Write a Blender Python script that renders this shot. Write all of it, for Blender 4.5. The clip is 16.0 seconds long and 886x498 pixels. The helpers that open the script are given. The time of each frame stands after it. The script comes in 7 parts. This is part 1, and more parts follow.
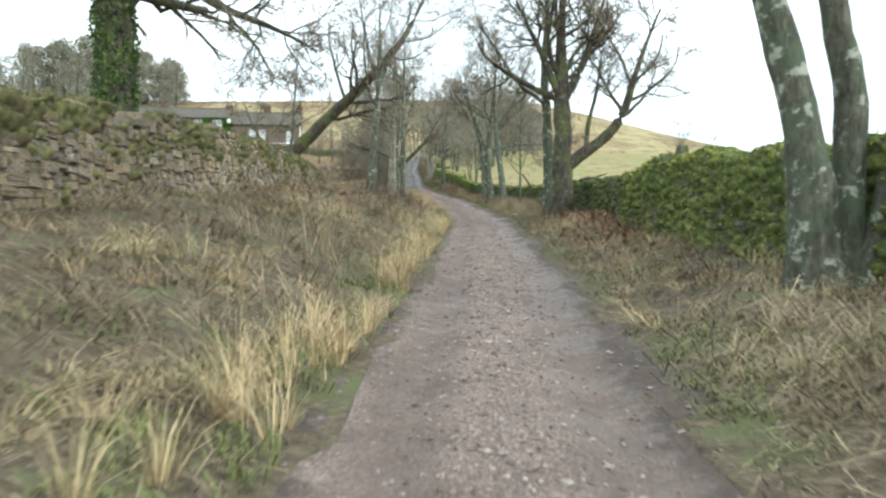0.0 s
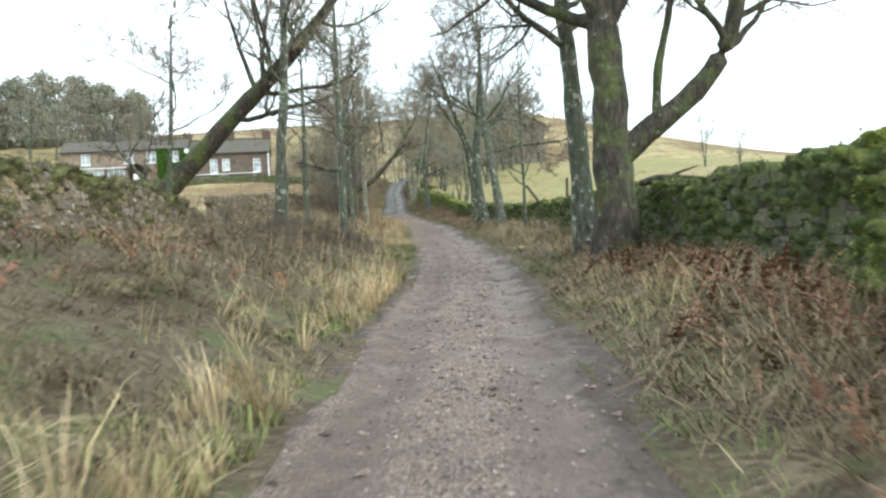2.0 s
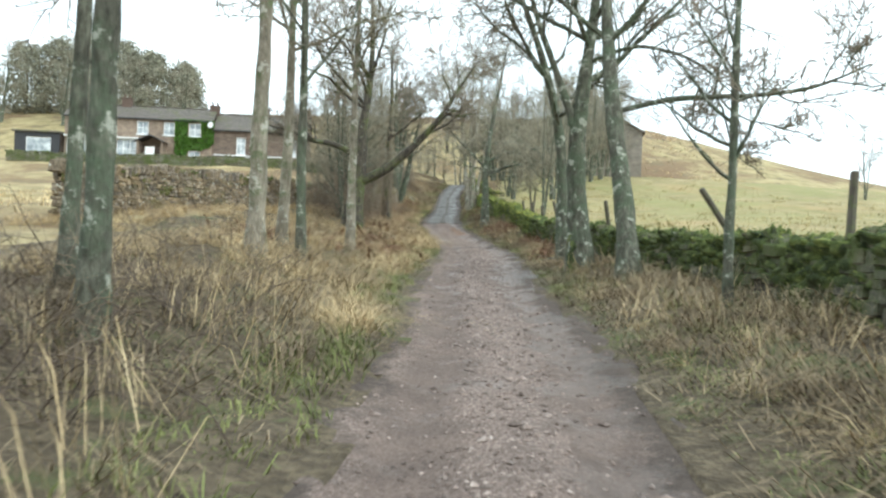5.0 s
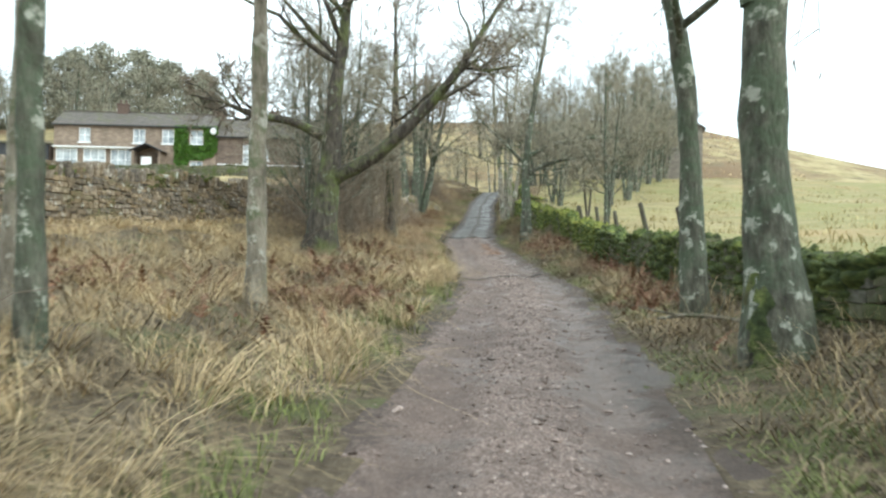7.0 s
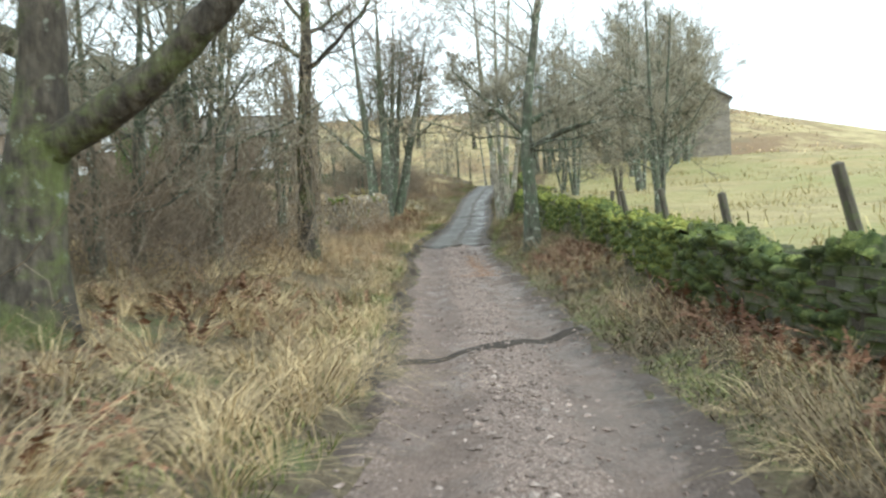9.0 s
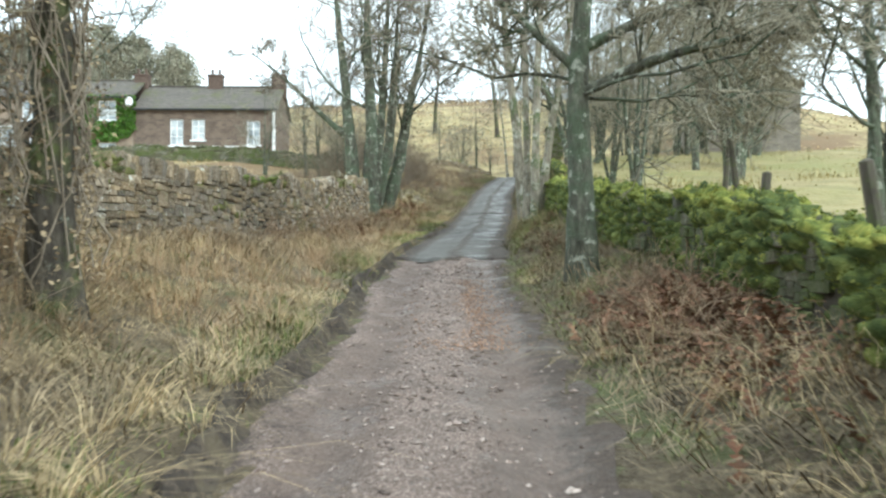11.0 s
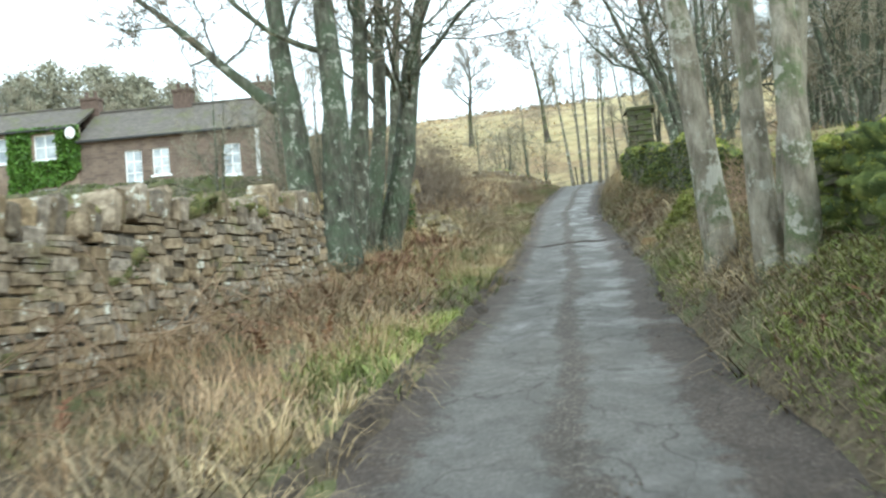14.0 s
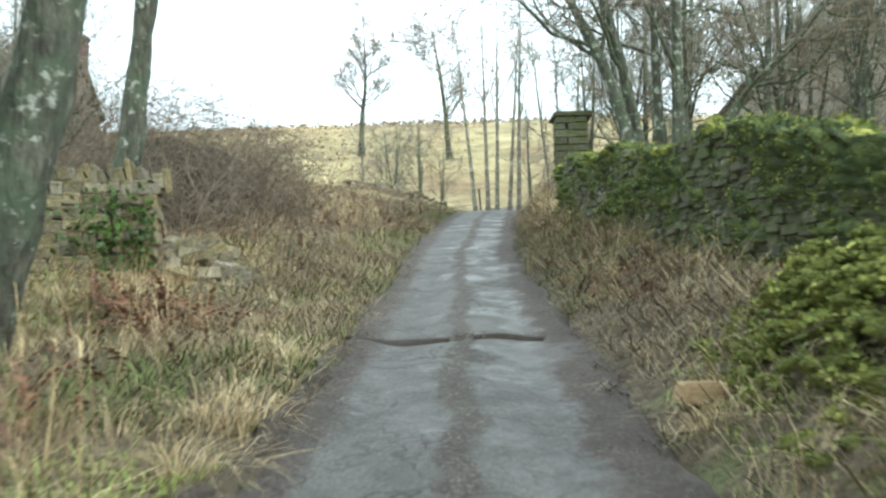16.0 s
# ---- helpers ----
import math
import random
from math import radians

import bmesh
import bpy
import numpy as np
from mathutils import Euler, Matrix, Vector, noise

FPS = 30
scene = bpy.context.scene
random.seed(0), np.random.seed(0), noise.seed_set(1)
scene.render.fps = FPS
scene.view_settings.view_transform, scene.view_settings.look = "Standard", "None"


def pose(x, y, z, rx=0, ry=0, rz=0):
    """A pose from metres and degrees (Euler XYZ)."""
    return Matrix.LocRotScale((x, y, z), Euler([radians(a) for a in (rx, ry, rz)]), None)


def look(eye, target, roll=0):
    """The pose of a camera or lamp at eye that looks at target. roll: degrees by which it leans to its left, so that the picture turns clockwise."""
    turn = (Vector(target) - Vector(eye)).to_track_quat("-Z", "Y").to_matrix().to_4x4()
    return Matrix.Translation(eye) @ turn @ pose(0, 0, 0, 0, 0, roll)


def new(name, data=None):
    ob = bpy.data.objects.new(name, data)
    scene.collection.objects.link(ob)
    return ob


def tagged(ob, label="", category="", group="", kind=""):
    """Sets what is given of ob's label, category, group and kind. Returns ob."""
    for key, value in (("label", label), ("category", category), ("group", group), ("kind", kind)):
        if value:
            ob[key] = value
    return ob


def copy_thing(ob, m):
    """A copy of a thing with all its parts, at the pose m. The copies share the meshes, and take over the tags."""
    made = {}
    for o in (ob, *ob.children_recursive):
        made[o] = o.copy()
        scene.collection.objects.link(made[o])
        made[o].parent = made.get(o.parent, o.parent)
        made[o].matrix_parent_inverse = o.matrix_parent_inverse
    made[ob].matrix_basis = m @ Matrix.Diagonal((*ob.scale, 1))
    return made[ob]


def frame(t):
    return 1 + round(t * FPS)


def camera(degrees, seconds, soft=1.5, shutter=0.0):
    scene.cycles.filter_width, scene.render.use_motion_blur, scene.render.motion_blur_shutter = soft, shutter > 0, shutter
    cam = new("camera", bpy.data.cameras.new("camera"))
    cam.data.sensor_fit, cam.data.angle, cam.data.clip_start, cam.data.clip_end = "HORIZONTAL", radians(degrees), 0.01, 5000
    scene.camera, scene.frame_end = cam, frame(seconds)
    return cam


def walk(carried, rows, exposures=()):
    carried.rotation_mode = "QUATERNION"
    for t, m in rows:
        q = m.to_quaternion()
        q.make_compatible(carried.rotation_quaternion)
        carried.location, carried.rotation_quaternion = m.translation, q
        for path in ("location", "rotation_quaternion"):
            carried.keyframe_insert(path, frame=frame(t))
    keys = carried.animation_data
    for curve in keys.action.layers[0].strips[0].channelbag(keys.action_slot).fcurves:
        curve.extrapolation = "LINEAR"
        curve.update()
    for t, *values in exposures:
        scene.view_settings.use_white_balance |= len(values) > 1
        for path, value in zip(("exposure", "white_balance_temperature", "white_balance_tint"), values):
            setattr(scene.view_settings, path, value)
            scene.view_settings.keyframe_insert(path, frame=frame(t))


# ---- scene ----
cam = camera(59.3, 16.0, soft=2.4, shutter=0.22)
METRES, EYE, TILT, LEAN, TURN = 92.0, 1.55, -2.5, 0.0, 0.0
ROWS = [
    (0.0, 0.0, 0.0, 0.0, -0.0, 0.0, 0.0),
    (0.5, 0.0034, 0.0385, 0.0029, 0.42, 0.21, 1.41),
    (1.0, 0.0063, 0.0792, 0.0059, 0.43, 0.73, 2.78),
    (1.5, 0.0095, 0.1168, 0.0089, 0.32, 1.56, 3.72),
    (2.0, 0.013, 0.1566, 0.012, 0.22, 1.7, 3.6),
    (2.5, 0.0153, 0.1936, 0.015, 0.2, 1.77, 3.28),
    (3.0, 0.0157, 0.2328, 0.018, 0.88, 1.77, 1.7),
    (3.5, 0.0164, 0.2682, 0.0209, 1.71, 1.94, -0.29),
    (4.0, 0.0173, 0.3062, 0.0245, 2.87, 1.94, -0.84),
    (6.5, 0.0126, 0.4527, 0.0374, 6.76, 3.48, -3.48),
    (7.0, 0.0108, 0.4851, 0.0407, 7.63, 3.29, -1.39),
    (7.5, 0.01, 0.5134, 0.0435, 8.46, 3.08, 0.02),
    (8.0, 0.0087, 0.547, 0.0471, 8.6, 3.3, 1.2),
    (8.5, 0.0075, 0.5775, 0.0505, 8.21, 3.29, 1.89),
    (11.0, -0.0009, 0.7179, 0.0647, 9.58, 2.88, -0.57),
    (11.5, -0.0058, 0.7442, 0.0674, 13.57, 1.49, -0.99),
    (12.0, -0.0109, 0.7723, 0.0701, 16.61, 1.36, 0.3),
    (12.5, -0.0157, 0.7952, 0.0729, 18.93, 1.64, 1.69),
    (13.0, -0.021, 0.8231, 0.0765, 18.18, 3.83, 2.84),
    (13.5, -0.025, 0.8498, 0.0793, 16.19, 4.54, 3.62),
    (14.0, -0.0288, 0.8775, 0.0833, 13.42, 4.94, 4.05),
    (14.5, -0.0313, 0.9043, 0.0871, 10.17, 5.16, 2.23),
    (15.0, -0.0336, 0.9332, 0.0917, 7.28, 5.46, 1.53),
    (15.5, -0.0343, 0.9603, 0.0958, 5.72, 6.2, 0.46),
    (16.0, -0.0358, 0.9908, 0.1001, 5.5, 6.09, 0.29),
]
walk(cam, [(t, pose(0, 0, EYE, TILT, LEAN, TURN) @ pose(METRES * x, METRES * y, METRES * z, 90 + pitch, roll, yaw)) for t, x, y, z, yaw, pitch, roll in ROWS], exposures=[(0.0, 0.62, 5950, 1.0), (8.5, 0.72, 5950, 0.0), (12.0, 0.86, 5800, -1.5), (16.0, 0.98, 5780, -3.0)])

# ---- world and light: a bright overcast winter sky ----
world = bpy.data.worlds.new("overcast_sky")
scene.world = world
world.use_nodes = True
wn = world.node_tree.nodes
wl = world.node_tree.links
wn.clear()
SUN_ELEVATION, SUN_TURN = radians(38), radians(125)
sky = wn.new("ShaderNodeTexSky")
sky.sky_type = "NISHITA"
sky.sun_disc = False
sky.sun_elevation = SUN_ELEVATION
sky.sun_rotation = SUN_TURN
sky_scale = wn.new("ShaderNodeVectorMath")
sky_scale.operation = "SCALE"
sky_scale.inputs["Scale"].default_value = 0.12
cloud = wn.new("ShaderNodeTexNoise")
cloud.inputs["Scale"].default_value = 2.2
cloud.inputs["Detail"].default_value = 5
ramp = wn.new("ShaderNodeValToRGB")
ramp.color_ramp.elements[0].position = 0.3
ramp.color_ramp.elements[0].color = (1.0, 1.07, 1.11, 1)
ramp.color_ramp.elements[1].position = 0.75
ramp.color_ramp.elements[1].color = (1.45, 1.47, 1.48, 1)
cover = wn.new("ShaderNodeMixRGB")
cover.inputs["Fac"].default_value = 0.9
back = wn.new("ShaderNodeBackground")
back.inputs["Strength"].default_value = 1.0
wout = wn.new("ShaderNodeOutputWorld")
wl.new(sky.outputs["Color"], sky_scale.inputs[0])
wl.new(cloud.outputs["Fac"], ramp.inputs["Fac"])
wl.new(sky_scale.outputs["Vector"], cover.inputs["Color1"])
wl.new(ramp.outputs["Color"], cover.inputs["Color2"])
wl.new(cover.outputs["Color"], back.inputs["Color"])
wl.new(back.outputs["Background"], wout.inputs["Surface"])
sun = new("sun", bpy.data.lights.new("sun", "SUN"))
sun.data.energy = 1.4
sun.data.angle = radians(25)
sun.data.color = (1.0, 0.97, 0.92)
sun.matrix_world = look((math.sin(SUN_TURN) * 50, math.cos(SUN_TURN) * 50, 50 * math.tan(SUN_ELEVATION)), (0, 0, 0))

# ---- materials ----
def material(name, stops, scale=4.0, detail=6.0, rough=0.85, bump=0.3, bump_scale=40.0, coat=None, cover_scale=1.5,
             cover_at=(0.5, 0.65), vary=0.0, spec=0.3, metal=0.0, stretch=(1, 1, 1), island=False, up=None, relief=0.02, coat2=None, cover2_scale=6.0, cover2_at=(0.6, 0.68), tint=0.0):
    """Noise-coloured surface: stops of (position, colour), an optional second colour in patches (coat), and relief."""
    m = bpy.data.materials.new(name)
    m.use_nodes = True
    n, l = m.node_tree.nodes, m.node_tree.links
    n.clear()
    out, bsdf = n.new("ShaderNodeOutputMaterial"), n.new("ShaderNodeBsdfPrincipled")
    l.new(bsdf.outputs[0], out.inputs[0])
    bsdf.inputs["Roughness"].default_value = rough
    bsdf.inputs["Specular IOR Level"].default_value = spec
    bsdf.inputs["Metallic"].default_value = metal
    co, mp = n.new("ShaderNodeTexCoord"), n.new("ShaderNodeMapping")
    mp.inputs["Scale"].default_value = stretch
    l.new(co.outputs["Object"], mp.inputs["Vector"])
    no = n.new("ShaderNodeTexNoise")
    no.inputs["Scale"].default_value, no.inputs["Detail"].default_value, no.inputs["Roughness"].default_value = scale, detail, 0.65
    l.new(mp.outputs[0], no.inputs["Vector"])
    rp = n.new("ShaderNodeValToRGB")
    while len(rp.color_ramp.elements) < len(stops):
        rp.color_ramp.elements.new(0.5)
    for e, (p, c) in zip(rp.color_ramp.elements, stops):
        e.position, e.color = p, (*c, 1)
    l.new(no.outputs["Fac"], rp.inputs["Fac"])
    colour = rp.outputs["Color"]
    if vary:
        info = n.new("ShaderNodeNewGeometry" if island else "ShaderNodeObjectInfo")
        hs, mr = n.new("ShaderNodeHueSaturation"), n.new("ShaderNodeMapRange")
        mr.inputs["To Min"].default_value, mr.inputs["To Max"].default_value = 1 - vary, 1 + vary
        l.new(info.outputs["Random Per Island" if island else "Random"], mr.inputs["Value"])
        l.new(mr.outputs[0], hs.inputs["Value"])
        if tint:
            wrap, sat = n.new("ShaderNodeMath"), n.new("ShaderNodeMapRange")
            wrap.operation = "PINGPONG"
            wrap.inputs[1].default_value = 0.13
            l.new(info.outputs["Random Per Island" if island else "Random"], wrap.inputs[0])
            sat.inputs["From Max"].default_value = 0.13
            sat.inputs["To Min"].default_value, sat.inputs["To Max"].default_value = 1 - tint, 1 + 0.6 * tint
            l.new(wrap.outputs[0], sat.inputs["Value"])
            l.new(sat.outputs[0], hs.inputs["Saturation"])
        l.new(colour, hs.inputs["Color"])
        colour = hs.outputs[0]
    if coat:
        n2, r2, mx = n.new("ShaderNodeTexNoise"), n.new("ShaderNodeValToRGB"), n.new("ShaderNodeMixRGB")
        n2.inputs["Scale"].default_value, n2.inputs["Detail"].default_value = cover_scale, 8
        n2.inputs["Roughness"].default_value = 0.7
        l.new(co.outputs["Object"], n2.inputs["Vector"])
        r2.color_ramp.elements[0].position, r2.color_ramp.elements[1].position = cover_at
        fac = n2.outputs["Fac"]
        if up:
            ge, sx, ma, ad = n.new("ShaderNodeNewGeometry"), n.new("ShaderNodeSeparateXYZ"), n.new("ShaderNodeMath"), n.new("ShaderNodeMath")
            l.new(ge.outputs["Normal"], sx.inputs[0])
            ma.operation, ma.inputs[1].default_value = "MULTIPLY", up
            l.new(sx.outputs["Z"], ma.inputs[0])
            l.new(ma.outputs[0], ad.inputs[0])
            l.new(fac, ad.inputs[1])
            fac = ad.outputs[0]
        l.new(fac, r2.inputs["Fac"])
        l.new(r2.outputs["Color"], mx.inputs["Fac"])
        l.new(colour, mx.inputs["Color1"])
        mx.inputs["Color2"].default_value = (*coat, 1)
        colour = mx.outputs[0]
    if coat2:
        n4, r4, mx4 = n.new("ShaderNodeTexNoise"), n.new("ShaderNodeValToRGB"), n.new("ShaderNodeMixRGB")
        n4.inputs["Scale"].default_value, n4.inputs["Detail"].default_value, n4.inputs["Roughness"].default_value = cover2_scale, 7, 0.7
        l.new(co.outputs["Object"], n4.inputs["Vector"])
        r4.color_ramp.elements[0].position, r4.color_ramp.elements[1].position = cover2_at
        l.new(n4.outputs["Fac"], r4.inputs["Fac"])
        l.new(r4.outputs["Color"], mx4.inputs["Fac"])
        l.new(colour, mx4.inputs["Color1"])
        mx4.inputs["Color2"].default_value = (*coat2, 1)
        colour = mx4.outputs[0]
    l.new(colour, bsdf.inputs["Base Color"])
    if bump:
        n3, bp = n.new("ShaderNodeTexNoise"), n.new("ShaderNodeBump")
        n3.inputs["Scale"].default_value, n3.inputs["Detail"].default_value = bump_scale, 6
        l.new(mp.outputs[0], n3.inputs["Vector"])
        bp.inputs["Strength"].default_value, bp.inputs["Distance"].default_value = bump, relief
        l.new(n3.outputs["Fac"], bp.inputs["Height"])
        l.new(bp.outputs[0], bsdf.inputs["Normal"])
    return m


M_GROUND = material("verge_soil", [(0.3, (0.05, 0.038, 0.025)), (0.5, (0.11, 0.085, 0.054)), (0.7, (0.20, 0.158, 0.10))], scale=9, detail=10, coat=(0.11, 0.115, 0.05), cover_scale=1.1, cover_at=(0.52, 0.6), bump=1.0, bump_scale=18, relief=0.06)
M_FIELD = material("rough_pasture", [(0.3, (0.20, 0.17, 0.08)), (0.5, (0.34, 0.275, 0.135)), (0.7, (0.47, 0.385, 0.21))], scale=0.5, detail=12, coat=(0.19, 0.125, 0.065), cover_scale=0.06, cover_at=(0.47, 0.58), bump=1.0, bump_scale=3, relief=0.15, coat2=(0.16, 0.125, 0.07), cover2_scale=0.35, cover2_at=(0.54, 0.66))

M_PASTURE = material("green_pasture", [(0.3, (0.18, 0.147, 0.07)), (0.5, (0.29, 0.235, 0.113)), (0.7, (0.40, 0.33, 0.17))], scale=0.6, detail=12, coat=(0.245, 0.228, 0.09), cover_scale=0.12, cover_at=(0.42, 0.6), bump=1.0, bump_scale=4, relief=0.1, coat2=(0.34, 0.25, 0.12), cover2_scale=0.08, cover2_at=(0.55, 0.65))


def lane_material(name, ruts, crown, edge, wet, rut_rough, verge=(0.58, 0.66), strip=(0.16, 0.3, 0.58, 0.70), torn=0.0, cracks=0.0):
    """Lane surface: smooth wheel ruts, a stony crown between them and earthy edges, by the place across the lane."""
    m = bpy.data.materials.new(name)
    m.use_nodes = True
    n, l = m.node_tree.nodes, m.node_tree.links
    bsdf = n["Principled BSDF"]
    co, at = n.new("ShaderNodeTexCoord"), n.new("ShaderNodeAttribute")
    at.attribute_name = "across"

    def noise_node(scale, detail=8.0):
        q = n.new("ShaderNodeTexNoise")
        q.inputs["Scale"].default_value, q.inputs["Detail"].default_value, q.inputs["Roughness"].default_value = scale, detail, 0.65
        l.new(co.outputs["Object"], q.inputs["Vector"])
        return q.outputs["Fac"]

    def maths(op, a, b):
        q = n.new("ShaderNodeMath")
        q.operation = op
        for s, v in zip(q.inputs, (a, b)):
            if isinstance(v, (int, float)):
                s.default_value = v
            else:
                l.new(v, s)
        return q.outputs[0]

    def ramp_of(v, stops):
        q = n.new("ShaderNodeValToRGB")
        while len(q.color_ramp.elements) < len(stops):
            q.color_ramp.elements.new(0.5)
        for e, (p, c) in zip(q.color_ramp.elements, stops):
            e.position, e.color = p, (*c, 1)
        l.new(v, q.inputs["Fac"])
        return q.outputs["Color"]

    def mix(f, a, b):
        q = n.new("ShaderNodeMixRGB")
        for s, v in zip(q.inputs, (f, a, b)):
            l.new(v, s)
        return q.outputs[0]

    wander = maths("MULTIPLY", maths("SUBTRACT", noise_node(0.7, 4), 0.5), 0.9)
    off = maths("ABSOLUTE", maths("ADD", at.outputs["Fac"], maths("MULTIPLY", wander, 1 - 0.6 * torn)), 0)
    if torn:
        off = maths("ADD", off, maths("MULTIPLY", maths("SUBTRACT", noise_node(4.2, 9), 0.5), 0.9 * torn))
    ragged = maths("MULTIPLY", maths("SUBTRACT", noise_node(5.5, 8), 0.5), 0.9)
    rim = maths("ADD", maths("ADD", maths("ABSOLUTE", at.outputs["Fac"], 0), maths("MULTIPLY", at.outputs["Fac"], 0.12)), maths("ADD", ragged, maths("MULTIPLY", wander, 0.5)))
    black, white = (0, 0, 0), (1, 1, 1)
    in_rut = ramp_of(maths("MULTIPLY", off, 0.6), [(strip[0], black), (strip[1], white), (strip[2], white), (strip[3], black)])
    at_edge = ramp_of(maths("MULTIPLY", rim, 0.6), [(verge[0], black), (verge[1], white)])
    grain, blotch = noise_node(34, 10), noise_node(2.3, 6)
    c = mix(in_rut, ramp_of(grain, crown), ramp_of(grain, ruts))
    c = mix(at_edge, c, ramp_of(grain, edge))
    dirt = n.new("ShaderNodeMixRGB")
    dirt.blend_type, dirt.inputs["Fac"].default_value = "OVERLAY", 0.6
    l.new(c, dirt.inputs["Color1"])
    l.new(blotch, dirt.inputs["Color2"])
    colour = dirt.outputs[0]
    if cracks:
        vo, wob, ad = n.new("ShaderNodeTexVoronoi"), n.new("ShaderNodeTexNoise"), n.new("ShaderNodeVectorMath")
        vo.feature, vo.inputs["Scale"].default_value = "DISTANCE_TO_EDGE", 0.9
        wob.inputs["Scale"].default_value, wob.inputs["Detail"].default_value = 2.5, 6
        ad.operation = "MULTIPLY_ADD"
        ad.inputs[1].default_value = (0.7, 0.7, 0.7)
        l.new(co.outputs["Object"], wob.inputs["Vector"])
        l.new(wob.outputs["Color"], ad.inputs[0])
        l.new(co.outputs["Object"], ad.inputs[2])
        l.new(ad.outputs[0], vo.inputs["Vector"])
        line = ramp_of(maths("ADD", vo.outputs["Distance"], maths("MULTIPLY", noise_node(0.8, 3), 0.06)), [(0.028, white), (0.05, black)])
        worn = ramp_of(noise_node(1.7, 7), [(0.53, black), (0.57, white)])
        hole = n.new("ShaderNodeMixRGB")
        hole.inputs["Color2"].default_value = (0.045, 0.037, 0.03, 1)
        l.new(maths("MULTIPLY", maths("MAXIMUM", line, maths("MULTIPLY", worn, 0.3)), cracks), hole.inputs["Fac"])
        l.new(colour, hole.inputs["Color1"])
        colour = hole.outputs[0]
    l.new(colour, bsdf.inputs["Base Color"])
    shine = ramp_of(maths("ADD", maths("ADD", maths("MULTIPLY", in_rut, 0.15), maths("MULTIPLY", at.outputs["Fac"], 0.09)), noise_node(1.1, 5)), [(wet, (0.85,) * 3), (wet + 0.12, (rut_rough,) * 3)])
    l.new(shine, bsdf.inputs["Roughness"])
    bp = n.new("ShaderNodeBump")
    bp.inputs["Strength"].default_value, bp.inputs["Distance"].default_value = 1.0, 0.035
    l.new(noise_node(24, 9), bp.inputs["Height"])
    l.new(bp.outputs[0], bsdf.inputs["Normal"])
    return m


M_TRACK = lane_material("stony_track", [(0.3, (0.092, 0.063, 0.05)), (0.5, (0.16, 0.115, 0.093)), (0.7, (0.25, 0.19, 0.158))], [(0.3, (0.08, 0.055, 0.044)), (0.46, (0.165, 0.118, 0.096)), (0.56, (0.27, 0.203, 0.17)), (0.68, (0.45, 0.365, 0.315))], [(0.3, (0.05, 0.036, 0.028)), (0.7, (0.13, 0.095, 0.075))], 0.60, 0.42, (0.57, 0.70), (0.16, 0.28, 0.55, 0.68), 0.35)
M_TARMAC = lane_material("old_tarmac", [(0.3, (0.092, 0.085, 0.077)), (0.5, (0.135, 0.127, 0.116)), (0.7, (0.19, 0.18, 0.166))], [(0.3, (0.04, 0.034, 0.028)), (0.5, (0.08, 0.067, 0.056)), (0.6, (0.145, 0.122, 0.103)), (0.7, (0.36, 0.31, 0.265))], [(0.3, (0.036, 0.027, 0.022)), (0.5, (0.075, 0.058, 0.047)), (0.7, (0.165, 0.13, 0.108))], 0.66, 0.4, (0.52, 0.60), (0.045, 0.11, 0.52, 0.65), 0.45, 0.8)
M_MOSS = material("moss", [(0.3, (0.03, 0.05, 0.014)), (0.45, (0.082, 0.108, 0.032)), (0.57, (0.17, 0.198, 0.054)), (0.7, (0.30, 0.315, 0.092))], scale=5, detail=10, rough=0.95, bump=1.0, bump_scale=55, relief=0.03, coat=(0.12, 0.10, 0.05), cover_scale=2.2, cover_at=(0.64, 0.74))
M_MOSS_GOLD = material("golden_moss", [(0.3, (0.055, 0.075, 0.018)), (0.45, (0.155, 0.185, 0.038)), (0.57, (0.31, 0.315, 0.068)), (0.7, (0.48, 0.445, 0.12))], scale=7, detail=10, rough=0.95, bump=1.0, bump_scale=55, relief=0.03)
M_MOSS_DARK = material("dark_moss", [(0.3, (0.022, 0.03, 0.013)), (0.45, (0.055, 0.072, 0.027)), (0.57, (0.115, 0.14, 0.043)), (0.7, (0.22, 0.245, 0.075))], scale=6, detail=10, rough=0.95, bump=1.0, bump_scale=55, relief=0.03, coat=(0.10, 0.092, 0.055), cover_scale=2.6, cover_at=(0.55, 0.68))
M_MOSS_DULL = material("dull_moss", [(0.3, (0.04, 0.043, 0.018)), (0.45, (0.095, 0.098, 0.038)), (0.57, (0.17, 0.165, 0.062)), (0.7, (0.29, 0.27, 0.11))], scale=6, detail=10, rough=0.95, bump=1.0, bump_scale=55, relief=0.03, coat=(0.14, 0.115, 0.065), cover_scale=2.0, cover_at=(0.5, 0.64))
M_BARK = material("grey_bark", [(0.3, (0.033, 0.030, 0.023)), (0.5, (0.094, 0.092, 0.068)), (0.7, (0.205, 0.201, 0.152))], scale=9, detail=10, stretch=(1, 1, 0.35), coat=(0.09, 0.112, 0.07), cover_scale=2.2, cover_at=(0.45, 0.58), bump=1.0, bump_scale=14, relief=0.08, coat2=(0.36, 0.365, 0.30), cover2_scale=4.5, cover2_at=(0.56, 0.61))
M_BARK_DARK = material("dark_bark", [(0.3, (0.024, 0.02, 0.015)), (0.5, (0.062, 0.052, 0.04)), (0.7, (0.125, 0.108, 0.08))], scale=9, detail=10, stretch=(1, 1, 0.35), coat=(0.10, 0.115, 0.04), cover_scale=1.5, cover_at=(0.48, 0.6), bump=1.0, bump_scale=12, relief=0.09, coat2=(0.19, 0.20, 0.16), cover2_scale=6, cover2_at=(0.6, 0.65))
